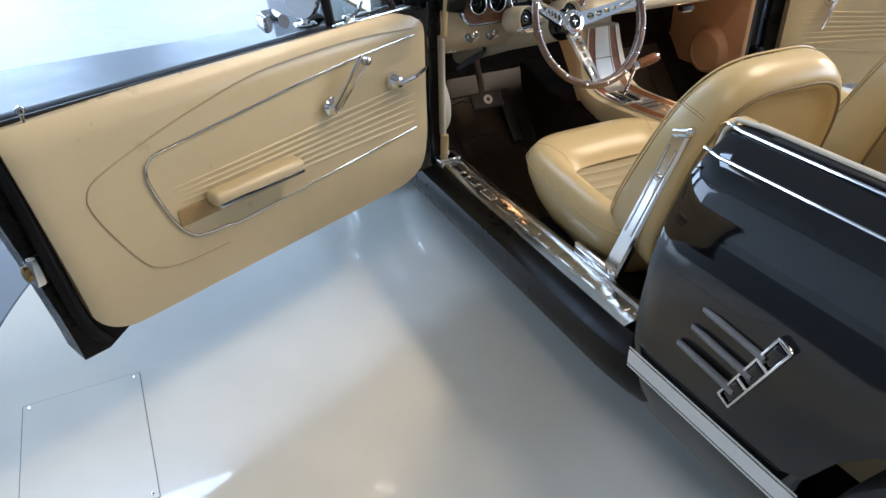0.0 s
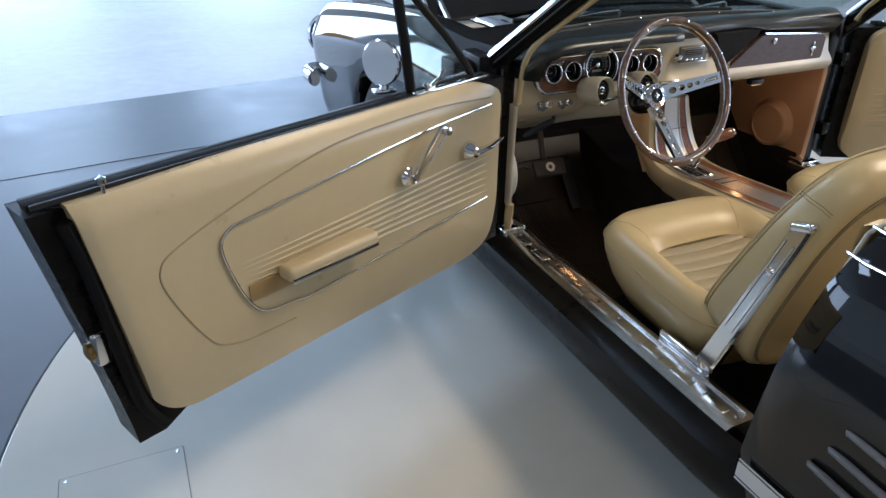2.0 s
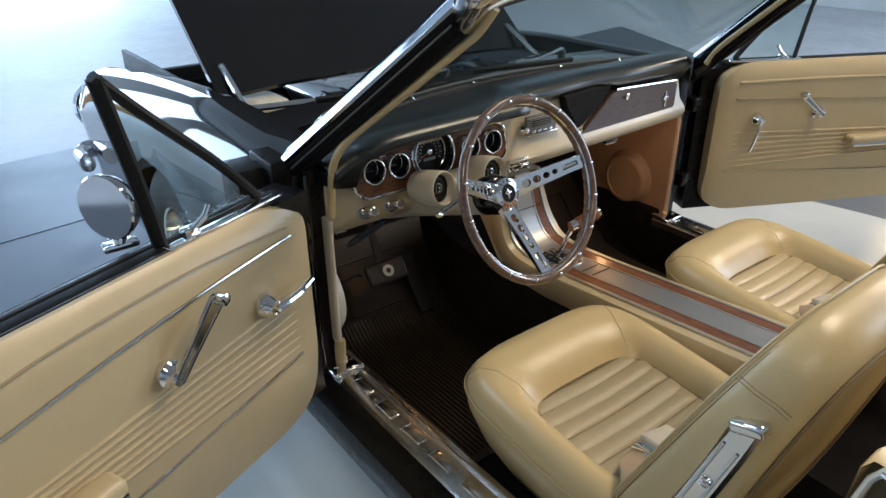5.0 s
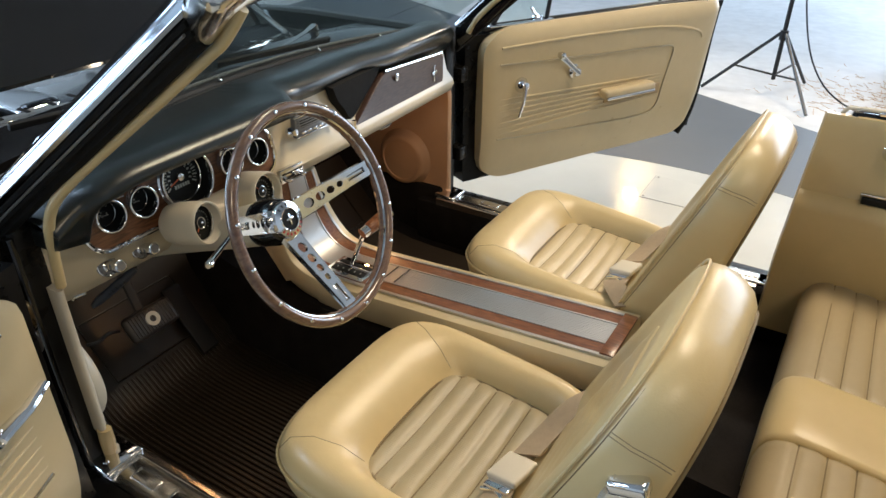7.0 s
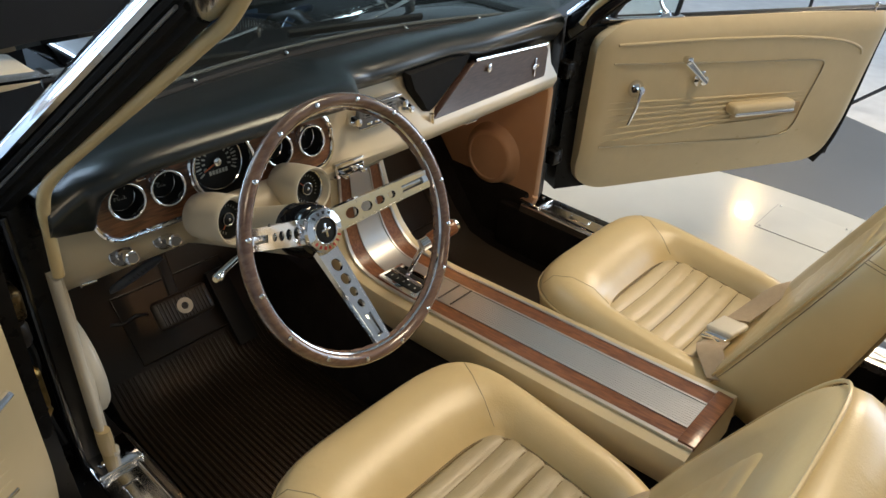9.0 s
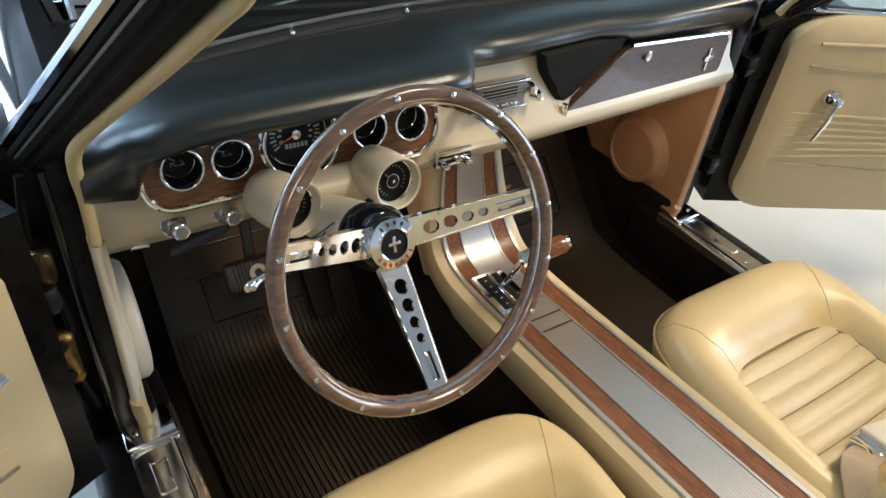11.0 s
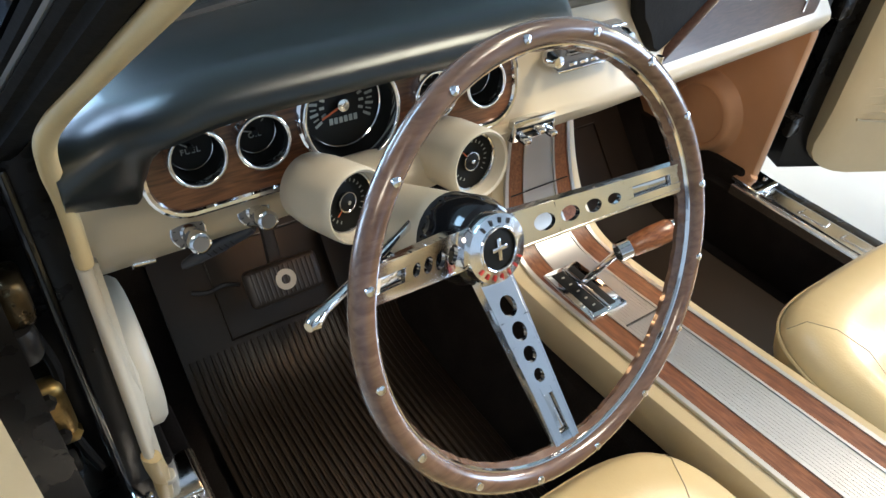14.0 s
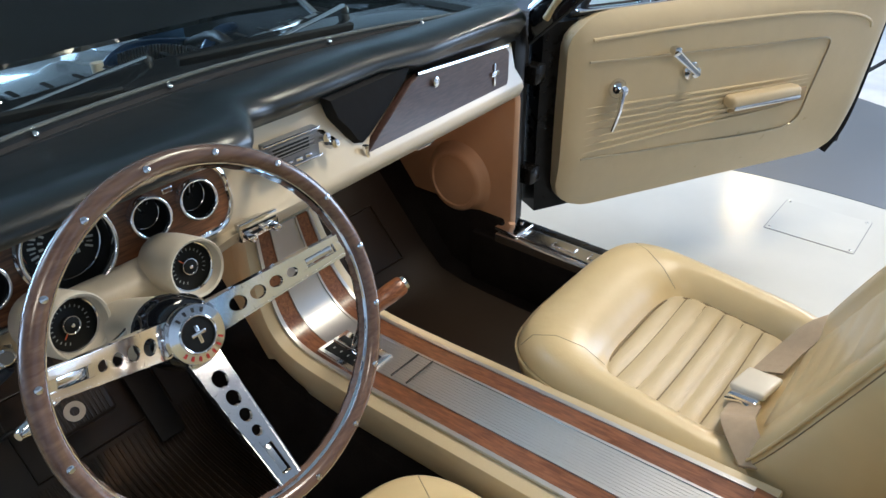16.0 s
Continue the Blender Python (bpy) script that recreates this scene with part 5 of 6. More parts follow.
def pad_low(x):
    """Lower edge of the pad: along the brow, then round the left end of the instruments."""
    pts = [(-0.71, 0.872), (-0.648, 0.862), (-0.643, 0.866), (-0.638, 0.882), (-0.628, 0.900), (-0.612, 0.917), (-0.590, 0.932), (-0.56, 0.941), (-0.50, 0.945), (-0.16, 0.945), (-0.10, 0.925), (0.26, 0.925), (0.30, 0.917), (0.66, 0.890), (0.71, 0.890)]
    for (a, p), (b, q) in zip(pts, pts[1:]):
        if a <= x <= b:
            return p + (q - p) * (x - a) / (b - a)
    return 0.925


pad = []
for x in (-0.706, -0.703, -0.695, -0.682, -0.668, -0.655, -0.648, -0.645, -0.642, -0.638, -0.633, -0.628, -0.62, -0.612, -0.60, -0.585, -0.56, -0.53, -0.50, -0.45, -0.4, -0.3, -0.2, -0.165, -0.145, -0.125, -0.10, -0.05, 0.0, 0.1, 0.2, 0.3, 0.4, 0.5, 0.6, 0.67, 0.69):
    f = 1 - (x / 0.71) ** 2
    yb = 0.70 + 0.115 * f
    k = min(1.0, max(0.0, (-0.10 - x) / 0.06))
    lip = 0.500 * k + 0.585 * (1 - k)
    sw = swing(x)
    lip -= 0.024 * min(1.0, max(0.0, (x - 0.2) / 0.1))
    end = min(1.0, max(0.0, (-0.60 - x) / 0.05))
    lip += 0.022 * end * end
    low = pad_low(x)
    up = 0.006 * f - 0.050 * max(0.0, (-0.545 - x) / 0.161) ** 2 - (0.012 if x == 0.69 else 0)
    under = 0.566 if k > 0.5 and x < -0.55 else (lip + sw + 0.03)
    under = under * (1 - end) + (lip + 0.026) * end
    top = 0.978 + up
    pad.append([(x, yb, 0.935), (x, yb - 0.012, 0.952 + up), (x, lip + sw + 0.10, top - 0.008), (x, lip + sw + 0.060, top - 0.002), (x, lip + sw + 0.038, top - 0.001), (x, lip + sw + 0.020, top - 0.005), (x, lip + sw + 0.008, top - 0.012), (x, lip + sw + 0.001, top - 0.023), (x, lip + sw + 0.003, max(low, top - 0.033)), (x, 0.5 * (lip + sw + 0.003) + 0.5 * under, 0.5 * low + 0.5 * max(low, top - 0.033)), (x, under, low), (x, max(under, 0.60) + sw * 0.5, low - 0.002), (x, 0.68, 0.90)])
dpart("dash_pad", Shape().loft(pad), PAD_BLACK, "black grained padded dash top", sharp=75)
# wedge of padding between radio and glovebox, darkened for the overhang's shade
dpart("pad_wedge", Shape().prism([(0.045, 0.945), (0.285, 0.945), (0.262, 0.916), (0.150, 0.836), (0.128, 0.829), (0.108, 0.838), (0.085, 0.872), (0.060, 0.905)], 0.020, Matrix(((1, 0, 0, 0), (0.09, 0, -1, 0.602), (0, 1, 0, 0), (0, 0, 0, 1))), 0.012), SEAL_RUBBER)
# cream metal panel
low = []
for x in (-0.70, -0.64, -0.5, -0.3, -0.24, -0.21, -0.18, -0.15, -0.12, 0.0, 0.15, 0.3, 0.45, 0.6, 0.69):
    k = min(1.0, max(0.0, (-0.10 - x) / 0.10))
    sw = swing(x)
    drop = -0.03 * max(0.0, x)
    a = [(0.612, 0.935), (0.604, 0.83), (0.602, 0.785), (0.618, 0.748), (0.645, 0.716), (0.67, 0.714), (0.68, 0.90)]
    b = [(0.612, 0.935), (0.590, 0.845), (0.566, 0.818), (0.562, 0.804), (0.574, 0.780), (0.640, 0.758), (0.68, 0.90)]
    under = min(1.0, max(0.0, (-0.17 - x) / 0.06))
    low.append([(x, c * p[0] + (1 - c) * q[0] + sw, c * p[1] + (1 - c) * (q[1] + drop)) for p, q, c in zip(a, b, (k, k, k, under, under, under, k))])
dpart("lower_panel", Shape().loft(low), CREAM_PAINT, "cream painted metal dash panel", sharp=50)
# walnut instrument panel with chrome border
CL = round_rect(-0.632, 0.812, -0.164, 0.916, 0.042, 8)
face = Matrix(((1, 0, 0, 0), (0, 0.18, -1, 0.611 - 0.18 * 0.87), (0, 1, 0, 0), (0, 0, 0, 1)))
SMALL, LARGE = 0.0285, 0.0590
DIALS = ((-0.578, 0.873, SMALL), (-0.509, 0.873, SMALL), (-0.404, 0.878, LARGE), (-0.292, 0.874, SMALL), (-0.218, 0.872, SMALL))


def drilled_plate(outline, holes, depth):
    """A plate with round holes through it."""
    bm = bmesh.new()
    loops = [outline] + [[(x + r * math.cos(2 * math.pi * i / 36), z + r * math.sin(2 * math.pi * i / 36)) for i in range(36)] for x, z, r in holes]
    edges, s = [], Shape()
    for pts in loops:
        vs = [bm.verts.new((x, z, depth)) for x, z in pts]
        edges += [bm.edges.new((a, b)) for a, b in zip(vs, vs[1:] + vs[:1])]
        s.loft([[(x, z, 0) for x, z in pts], [(x, z, depth) for x, z in pts]], cap=False)
    bmesh.ops.triangle_fill(bm, use_beauty=True, use_dissolve=False, edges=edges)
    bm.verts.index_update()
    s.add([v.co for v in bm.verts], [[v.index for v in f.verts] for f in bm.faces])
    bm.free()
    seen = {}
    index = [seen.setdefault(tuple(round(c, 6) for c in p), len(seen)) for p in s.v]
    s.v, s.f = [tuple(face @ Vector(p)) for p in seen], [tuple(index[i] for i in f) for f in s.f]
    return s


clus = dpart("instrument_panel", drilled_plate(CL, [(x, z, r * 0.97) for x, z, r in DIALS], 0.022), WALNUT, "walnut woodgrain instrument panel")
dpart("panel_border", Shape().tube([face @ Vector((x, z, 0.0235)) for x, z in CL], 0.0046, 8, closed=True), CHROME, "chrome border of the instrument panel", clus)


def gauge(i, needle, name, marks, text=""):
    """A deep round instrument: proud chrome lip, dark well, inner ring, face, marks and needle."""
    x, z, r = DIALS[i]
    m = face @ Matrix.Translation((x, z, 0.022))
    big = r > 0.05
    floor_z, fr = -0.015, r * 0.86
    dpart(name, Shape().turned([(r * 1.07, -0.001), (r * 1.07, 0.004), (r * 1.02, 0.007), (r * 1.015, 0.011), (r * 0.985, 0.0135), (r * 0.945, 0.012), (r * 0.93, 0.007), (r * 0.925, 0.001)], 48, m, cap=False), CHROME, "chrome rimmed round gauge", clus)
    lip_r = 0.0030 if big else 0.0024
    dpart("gauge_lip", Shape().tube([m @ Vector((r * 0.985 * math.cos(2 * math.pi * k / 48), r * 0.985 * math.sin(2 * math.pi * k / 48), 0.0125)) for k in range(48)], lip_r, 10, closed=True), SATIN_STEEL, "bright lip of the gauge", clus)
    dpart("gauge_well", Shape().turned([(r * 0.925, 0.004), (r * 0.90, floor_z + 0.004), (r * 0.86, floor_z)], 48, m, cap=False), GAUGE_BLACK, "", clus)
    dpart("gauge_face", Shape().turned([(r * 0.90, floor_z - 0.002), (r * 0.90, floor_z), (0.0005, floor_z)], 40, m), GAUGE_BLACK, "black gauge face", clus)
    ring = [m @ Vector((fr * 0.96 * math.cos(2 * math.pi * k / 48), fr * 0.96 * math.sin(2 * math.pi * k / 48), floor_z + 0.0025)) for k in range(48)]
    dpart("dial_ring", Shape().tube(ring, 0.0017 if big else 0.0010, 6, closed=True), CHROME if big else WORN_CHROME, "", clus)
    mk = Shape()
    for k, a in enumerate(marks):
        long = big and k % 2 == 0
        mk.box((r * (0.05 if long else 0.026), r * (0.17 if long else 0.12), 0.0006), (0, 0, 0), 0, m @ pose(0, 0, floor_z + 0.001, 0, 0, a) @ pose(0, r * (0.60 if big else 0.50), 0))
    dpart("gauge_marks", mk, GAUGE_WHITE, "", clus)
    if text:
        words(text, r * 0.30, GAUGE_WHITE, clus, Matrix.Translation((0, -0.6, -0.7)) @ m @ pose(0, -r * 0.16, floor_z + 0.0012), "gauge_lettering", spacing=1.15)
    if big:
        for k in range(6):
            dpart("odometer_digit", Shape().box((r * 0.075, r * 0.12, 0.0006), (0, 0, 0), 0, m @ pose(r * (0.105 * k - 0.26), -r * 0.30, floor_z + 0.001)), GAUGE_WHITE, "", clus)
        for k, a in enumerate(range(-110, 111, 20)):
            dpart("numeral_bar", Shape().box((r * 0.05, r * 0.10, 0.0006), (0, 0, 0), 0, m @ pose(0, 0, floor_z + 0.001, 0, 0, a) @ pose(0, r * 0.42, 0)), GAUGE_WHITE, "", clus)
    nd = Shape().box((r * 0.035, r * 0.52, 0.001), (0, 0, 0), 0, m @ pose(0, 0, floor_z + 0.004, 0, 0, needle) @ pose(0, r * 0.24, 0))
    dpart("needle_hub", Shape().turned([(r * 0.13, floor_z + 0.001), (r * 0.12, floor_z + 0.006), (r * 0.06, floor_z + 0.007), (0.0005, floor_z + 0.007)], 20, m), WORN_CHROME if big else GAUGE_BLACK, "", clus)
    dpart("needle", nd, NEEDLE if big else GAUGE_WHITE, "orange gauge needle" if big else "", clus)


small = (-50, -25, 0, 25, 50)
gauge(0, 55, "fuel_gauge", small, "FUEL")
gauge(1, 75, "oil_gauge", small, "OIL")
gauge(2, 112, "speedometer", tuple(range(-120, 121, 10)))
gauge(3, 30, "temperature_gauge", small)
gauge(4, -15, "ammeter", small)
for x in (-0.544, -0.254):
    im = face @ Matrix.Translation((x, 0.897, 0.0225))
    dpart("indicator", Shape().box((0.016, 0.008, 0.003), (0, 0, 0), 0.001, im), CHROME, "", clus)
    dpart("indicator_lens", Shape().box((0.012, 0.005, 0.0016), (0, 0, 0.0012), 0.0005, im), WALNUT, "", clus)
# knobs
for x, z, y, r in ((-0.596, 0.770, 0.606, 0.0115), (-0.519, 0.767, 0.612, 0.0115)):
    m = Matrix.Translation((x, y, z)) @ pose(0, 0, 0, 72, 0, 0)
    kb = dpart("knob", Shape().turned([(0.010, -0.006), (0.010, 0.006), (0.007, 0.008), (0.007, 0.016), (r * 0.86, 0.018), (r * 0.86, 0.028), (r, 0.030), (r * 1.04, 0.046), (r, 0.050), (r * 0.8, 0.0515), (0.001, 0.0515)], 28, m), CHROME, "chrome dash knob")
    dpart("knob_plate", Shape().turned([(0.0185, -0.004), (0.0185, 0.0035), (0.012, 0.0065), (0.010, 0.0065)], 28, m, cap=False), FIN_GREY, "grey lettered ring behind the knob", kb)
    dpart("ring_edge", Shape().tube([m @ Vector((0.0185 * math.cos(2 * math.pi * k / 28), 0.0185 * math.sin(2 * math.pi * k / 28), 0.0034)) for k in range(28)], 0.0013, 6, closed=True), CHROME, "", kb)
    dpart("knob_cap", Shape().turned([(r * 0.74, 0.0512), (r * 0.72, 0.0526), (0.001, 0.0526)], 24, m), FIN_GREY, "", kb)
    for k in range(10):
        dpart("knob_mark", Shape().box((0.0012, 0.0045, 0.0012), (0, 0, 0), 0, m @ pose(0, 0, 0.0050, 0, 0, 36 * k) @ pose(0, 0.0148, 0)), LETTER, "", kb)
dpart("vent_knob", Shape().tube([(-0.652, 0.668, 0.742), (-0.643, 0.646, 0.720)], 0.0035, 8).tube([(-0.655, 0.643, 0.719), (-0.630, 0.643, 0.716)], [0.0062, 0.0050], 10), CHROME, "chrome pull knob")
blade = Shape()
b0, b1 = Vector((-0.588, 0.716, 0.632)), Vector((-0.500, 0.676, 0.690))
bside = (b1 - b0).cross(Vector((0.35, 1, 0.25))).normalized()
bout = bside.cross((b1 - b0).normalized())
blade.loft([[b0.lerp(b1, k) + bside * w * math.cos(a) + bout * 0.006 * math.sin(a) for a in [2 * math.pi * i / 14 for i in range(14)]] for k, w in ((0.0, 0.002), (0.05, 0.007), (0.2, 0.0105), (0.55, 0.012), (0.85, 0.010), (1.0, 0.007))])
br_ = dpart("brake_release", blade, RELEASE_GREY, "dark grey leaf-shaped release handle under the dash", sharp=50)
for k in (0.38, 0.46, 0.54, 0.62, 0.70):
    dpart("handle_mark", Shape().tube([b0.lerp(b1, k) + bside * w + bout * sg * 0.0056 for sg in (-1,) for w in (-0.004, 0.004)], 0.0011, 6), BLACK_TRIM, "", br_)
dpart("release_rod", Shape().tube([b1, (-0.49, 0.70, 0.72), (-0.49, 0.74, 0.76)], 0.006, 8), STEEL_BLACK, "", br_)
# glovebox door
gm = Matrix(((1, 0, 0, 0), (0.09, 0, -1, 0.588), (0, 1, 0, 0), (0, 0, 0, 1)))
gd = dpart("glovebox_door", Shape().prism([(0.128, 0.822), (0.150, 0.808), (0.595, 0.786), (0.622, 0.795), (0.632, 0.815), (0.634, 0.880), (0.620, 0.892), (0.285, 0.920), (0.262, 0.912)], 0.016, gm, 0.003), GLOVE_WOOD, "walnut woodgrain glovebox door with chrome edge")
dpart("chrome_edge", Shape().tube(smooth_path([gm @ Vector((x, z, 0.016)) for x, z in ((0.122, 0.838), (0.124, 0.820), (0.150, 0.804), (0.36, 0.793), (0.60, 0.781), (0.630, 0.795))], 4), 0.006, 8), CHROME, "", gd)
dpart("chrome_top", Shape().tube([gm @ Vector((x, z, 0.014)) for x, z in ((0.285, 0.923), (0.45, 0.909), (0.622, 0.895))], 0.004, 8), CHROME, "", gd)
dpart("lock_button", Shape().turned([(0.010, 0), (0.010, 0.008), (0.006, 0.010)], 16, gm @ Matrix.Translation((0.338, 0.894, 0.014))), CHROME, "", gd)
em = Shape().box((0.007, 0.05, 0.004), (0, 0, 0), 0.001, gm @ Matrix.Translation((0.566, 0.845, 0.018))).box((0.030, 0.010, 0.004), (0, 0, 0), 0.001, gm @ Matrix.Translation((0.566, 0.848, 0.019)))
dpart("emblem", em, CHROME, "small chrome emblem", gd)
# radio
rd = dpart("radio", Shape().box((0.11, 0.016, 0.052), (-0.040, 0.586, 0.886), 0.004), FIN_GREY, "grey fronted dash radio with chrome edges")
for i in range(4):
    dpart("radio_slat", Shape().box((0.092, 0.005, 0.0022), (-0.042, 0.5765, 0.884 + 0.006 * i), 0.0008), FIN_GREY, "", rd)
for z in (0.909, 0.861):
    dpart("radio_edge", Shape().box((0.114, 0.006, 0.0035), (-0.040, 0.5775, z), 0.001), CHROME, "", rd)
dpart("radio_dial", Shape().box((0.072, 0.004, 0.022), (-0.044, 0.5772, 0.892), 0.001), GAUGE_BLACK, "", rd)
for i in range(4):
    dpart("radio_button", Shape().box((0.014, 0.010, 0.007), (-0.074 + 0.020 * i, 0.577, 0.870), 0.002), CHROME, "", rd)
for x, z in ((-0.108, 0.880), (0.022, 0.889), (0.040, 0.872)):
    dpart("radio_knob", Shape().turned([(0.011, 0), (0.011, 0.010), (0.008, 0.014), (0.008, 0.022), (0.001, 0.023)], 18, Matrix.Translation((x, 0.588, z)) @ pose(0, 0, 0, 85, 0, 0)), CHROME, "", rd)
# heater controls under the dash
hv = dpart("heater_control", Shape().box((0.074, 0.014, 0.032), (-0.134, 0.572, 0.794), 0.003), WORN_CHROME, "chrome heater control plate")
for i in range(3):
    dpart("heater_lever", Shape().box((0.012, 0.020, 0.008), (-0.157 + 0.023 * i, 0.558, 0.786 + 0.010 * (i % 2)), 0.002), CHROME, "", hv)
for i in range(2):
    dpart("heater_slot", Shape().box((0.064, 0.004, 0.004), (-0.134, 0.5645, 0.788 + 0.011 * i), 0.001), GAUGE_BLACK, "", hv)

# ---- steering wheel and column ----
C = Vector((-0.378, 0.268, 0.876))
nz_ = Vector((0.060, -0.926, 0.371)).normalized()
rx_ = (Vector((1, 0, 0)) - nz_ * nz_.x).normalized()
uy_ = nz_.cross(rx_)
WM = Matrix(((rx_.x, uy_.x, nz_.x, C.x), (rx_.y, uy_.y, nz_.y, C.y), (rx_.z, uy_.z, nz_.z, C.z), (0, 0, 0, 1)))
wheel = thing("steering_wheel", "wood-rimmed three-spoke steering wheel with drilled steel spokes", "steering wheel")
wheel.matrix_basis = WM
rim = [Vector((0.193 * math.cos(2 * math.pi * i / 96), 0.193 * math.sin(2 * math.pi * i / 96), 0)) for i in range(96)]
rim_ob = part("rim", Shape().tube(rim, 0.0103, 16, closed=True), RIM_WOOD, wheel, "brown wood grain wheel rim")
part("rim_inlay", Shape().tube([Vector((0.1845 * math.cos(2 * math.pi * i / 96), 0.1845 * math.sin(2 * math.pi * i / 96), -0.001)) for i in range(96)], 0.0036, 8, closed=True), CHROME, rim_ob)
grip = []
for i in range(288):
    a, wave = 2 * math.pi * i / 288, 0.0005 * math.cos(2 * math.pi * i / 288 * 48)
    grip.append(Vector(((0.1872 + wave) * math.cos(a), (0.1872 + wave) * math.sin(a), -0.0085)))
part("finger_grip", Shape().tube(grip, 0.0085, 8, closed=True), RIM_WOOD, rim_ob, "scalloped wooden finger grip behind the rim")
for i in range(16):
    a = 2 * math.pi * (i + 0.25) / 16
    part("rivet", Shape().turned([(0.0042, -0.002), (0.0036, 0.0012), (0.001, 0.002)], 10, pose(0.193 * math.cos(a), 0.193 * math.sin(a), 0.0100)), CHROME, rim_ob)


def spoke(angle, holes=4):
    """A pressed steel arm with round holes of falling size and a slot, dished to the hub."""
    L0, L1 = 0.030, 0.187
    n = 12
    bm = bmesh.new()
    def width(t):
        return 0.0205 - 0.0065 * t
    # outline with holes cut by stitching strips round each hole
    s = Shape()
    hs = [(0.058, 0.0095), (0.081, 0.0085), (0.102, 0.0073), (0.121, 0.006)]
    cuts = [L0] + [0.5 * (hs[i][0] + hs[i + 1][0]) for i in range(3)] + [0.131]
    for (hx, hr), a0, a1 in zip(hs, cuts[:-1], cuts[1:]):
        inner, outer = [], []
        for i in range(24):
            a = 2 * math.pi * i / 24
            c, sn = math.cos(a), math.sin(a)
            inner.append((hx + hr * c, hr * sn))
            lx = (a1 - hx) if c > 0 else (hx - a0)
            w = width((hx - L0) / (L1 - L0))
            k = min(lx / abs(c) if abs(c) > 1e-6 else 9, w / abs(sn) if abs(sn) > 1e-6 else 9)
            outer.append((hx + k * c, k * sn))
        ring = lambda pts, z: [(x, y, z) for x, y in pts]
        s.loft([ring(outer, -0.0025), ring(outer, 0.0025), ring(inner, 0.0025), ring(inner, -0.0025), ring(outer, -0.0025)], cap=False)
    w1, w2 = width(0.68), width(1.0)
    # slot end
    for y0, y1 in ((w1, 0.006), (-0.006, -w1)):
        s.add([(0.131, y0, 0.0025), (0.131, y1, 0.0025), (L1, y1, 0.0025), (L1, y0 * 0.85, 0.0025), (0.131, y0, -0.0025), (0.131, y1, -0.0025), (L1, y1, -0.0025), (L1, y0 * 0.85, -0.0025)], [(0, 1, 2, 3), (7, 6, 5, 4), (0, 3, 7, 4), (1, 5, 6, 2), (0, 4, 5, 1), (3, 2, 6, 7)])
    for x0, x1 in ((0.131, 0.138), (0.172, L1 + 0.004)):
        s.box((x1 - x0, 0.013, 0.005), ((x0 + x1) / 2, 0, 0))
    # folded side flanges
    for sg in (-1, 1):
        s.add([(L0, sg * 0.0205, 0.003), (L1, sg * w2 * 0.97, 0.003), (L1, sg * w2 * 0.97, -0.009), (L0, sg * 0.0205, -0.012), (L0, sg * 0.0185, 0.003), (L1, sg * (w2 * 0.97 - 0.002), 0.003), (L1, sg * (w2 * 0.97 - 0.002), -0.009), (L0, sg * 0.0185, -0.012)], [(0, 1, 2, 3), (7, 6, 5, 4), (0, 4, 5, 1), (3, 2, 6, 7), (0, 3, 7, 4), (1, 5, 6, 2)])
    bm.free()
    # dish: from the hub plane up to the rim plane
    s.v = [(x, y, z - 0.090 * (1 - min(1, max(0, (x - 0.022) / 0.165))) ** 1.0 - 0.004) for x, y, z in s.v]
    ob = part("spoke", s, SATIN_STEEL, wheel, "chrome spoke with round holes", pose(0, 0, 0, 0, 0, angle))
    inset = Shape().box((0.032, 0.009, 0.004), (0.155, 0, 0), 0.0015)
    inset.v = [(x, y, z - 0.090 * (1 - min(1, max(0, (x - 0.022) / 0.165))) - 0.007) for x, y, z in inset.v]
    part("spoke_slot", inset, WORN_CHROME, ob)
    return ob


for a in (9, 164, 269):
    spoke(a)
part("hub", Shape().turned([(0.044, -0.1470), (0.046, -0.1120), (0.040, -0.0940), (0.033, -0.0900)], 40), BLACK_PAINT, wheel, "black hub shroud")
part("horn_ring", Shape().turned([(0.034, -0.0970), (0.036, -0.0860), (0.034, -0.0780), (0.0225, -0.0760), (0.0205, -0.0790)], 48, cap=False), SATIN_STEEL, wheel, "brushed horn ring with enamel letters")
part("ring_edge", Shape().tube([Vector((0.0215 * math.cos(2 * math.pi * i / 48), 0.0215 * math.sin(2 * math.pi * i / 48), -0.0760)) for i in range(48)], 0.0016, 8, closed=True), CHROME, wheel)
part("hub_badge", Shape().turned([(0.0205, -0.0810), (0.020, -0.0775), (0.010, -0.0765), (0.0005, -0.0765)], 40), GAUGE_BLACK, wheel, "black hub badge with a plain bar emblem")
part("badge_emblem", Shape().box((0.0045, 0.022, 0.002), (0, 0, -0.0757), 0.0006).box((0.018, 0.0045, 0.002), (0, 0.001, -0.0752), 0.0006), CHROME, wheel)
# enamel marks round the ring: plain bars
for i in range(4):
    part("enamel_mark", Shape().box((0.0024, 0.0054, 0.0008), (0, 0, 0), 0, pose(0, 0, -0.0758, 0, 0, 33 - 22 * i) @ pose(0, 0.0282, 0)), LETTER, wheel)
for i in range(7):
    part("enamel_mark", Shape().box((0.0024, 0.0054, 0.0008), (0, 0, 0), 0, pose(0, 0, -0.0758, 0, 0, 123 + 19 * i) @ pose(0, 0.0282, 0)), RED_PAINT, wheel)

col = thing("steering_column", "cream steering column with twin gauge pods", "steering column")
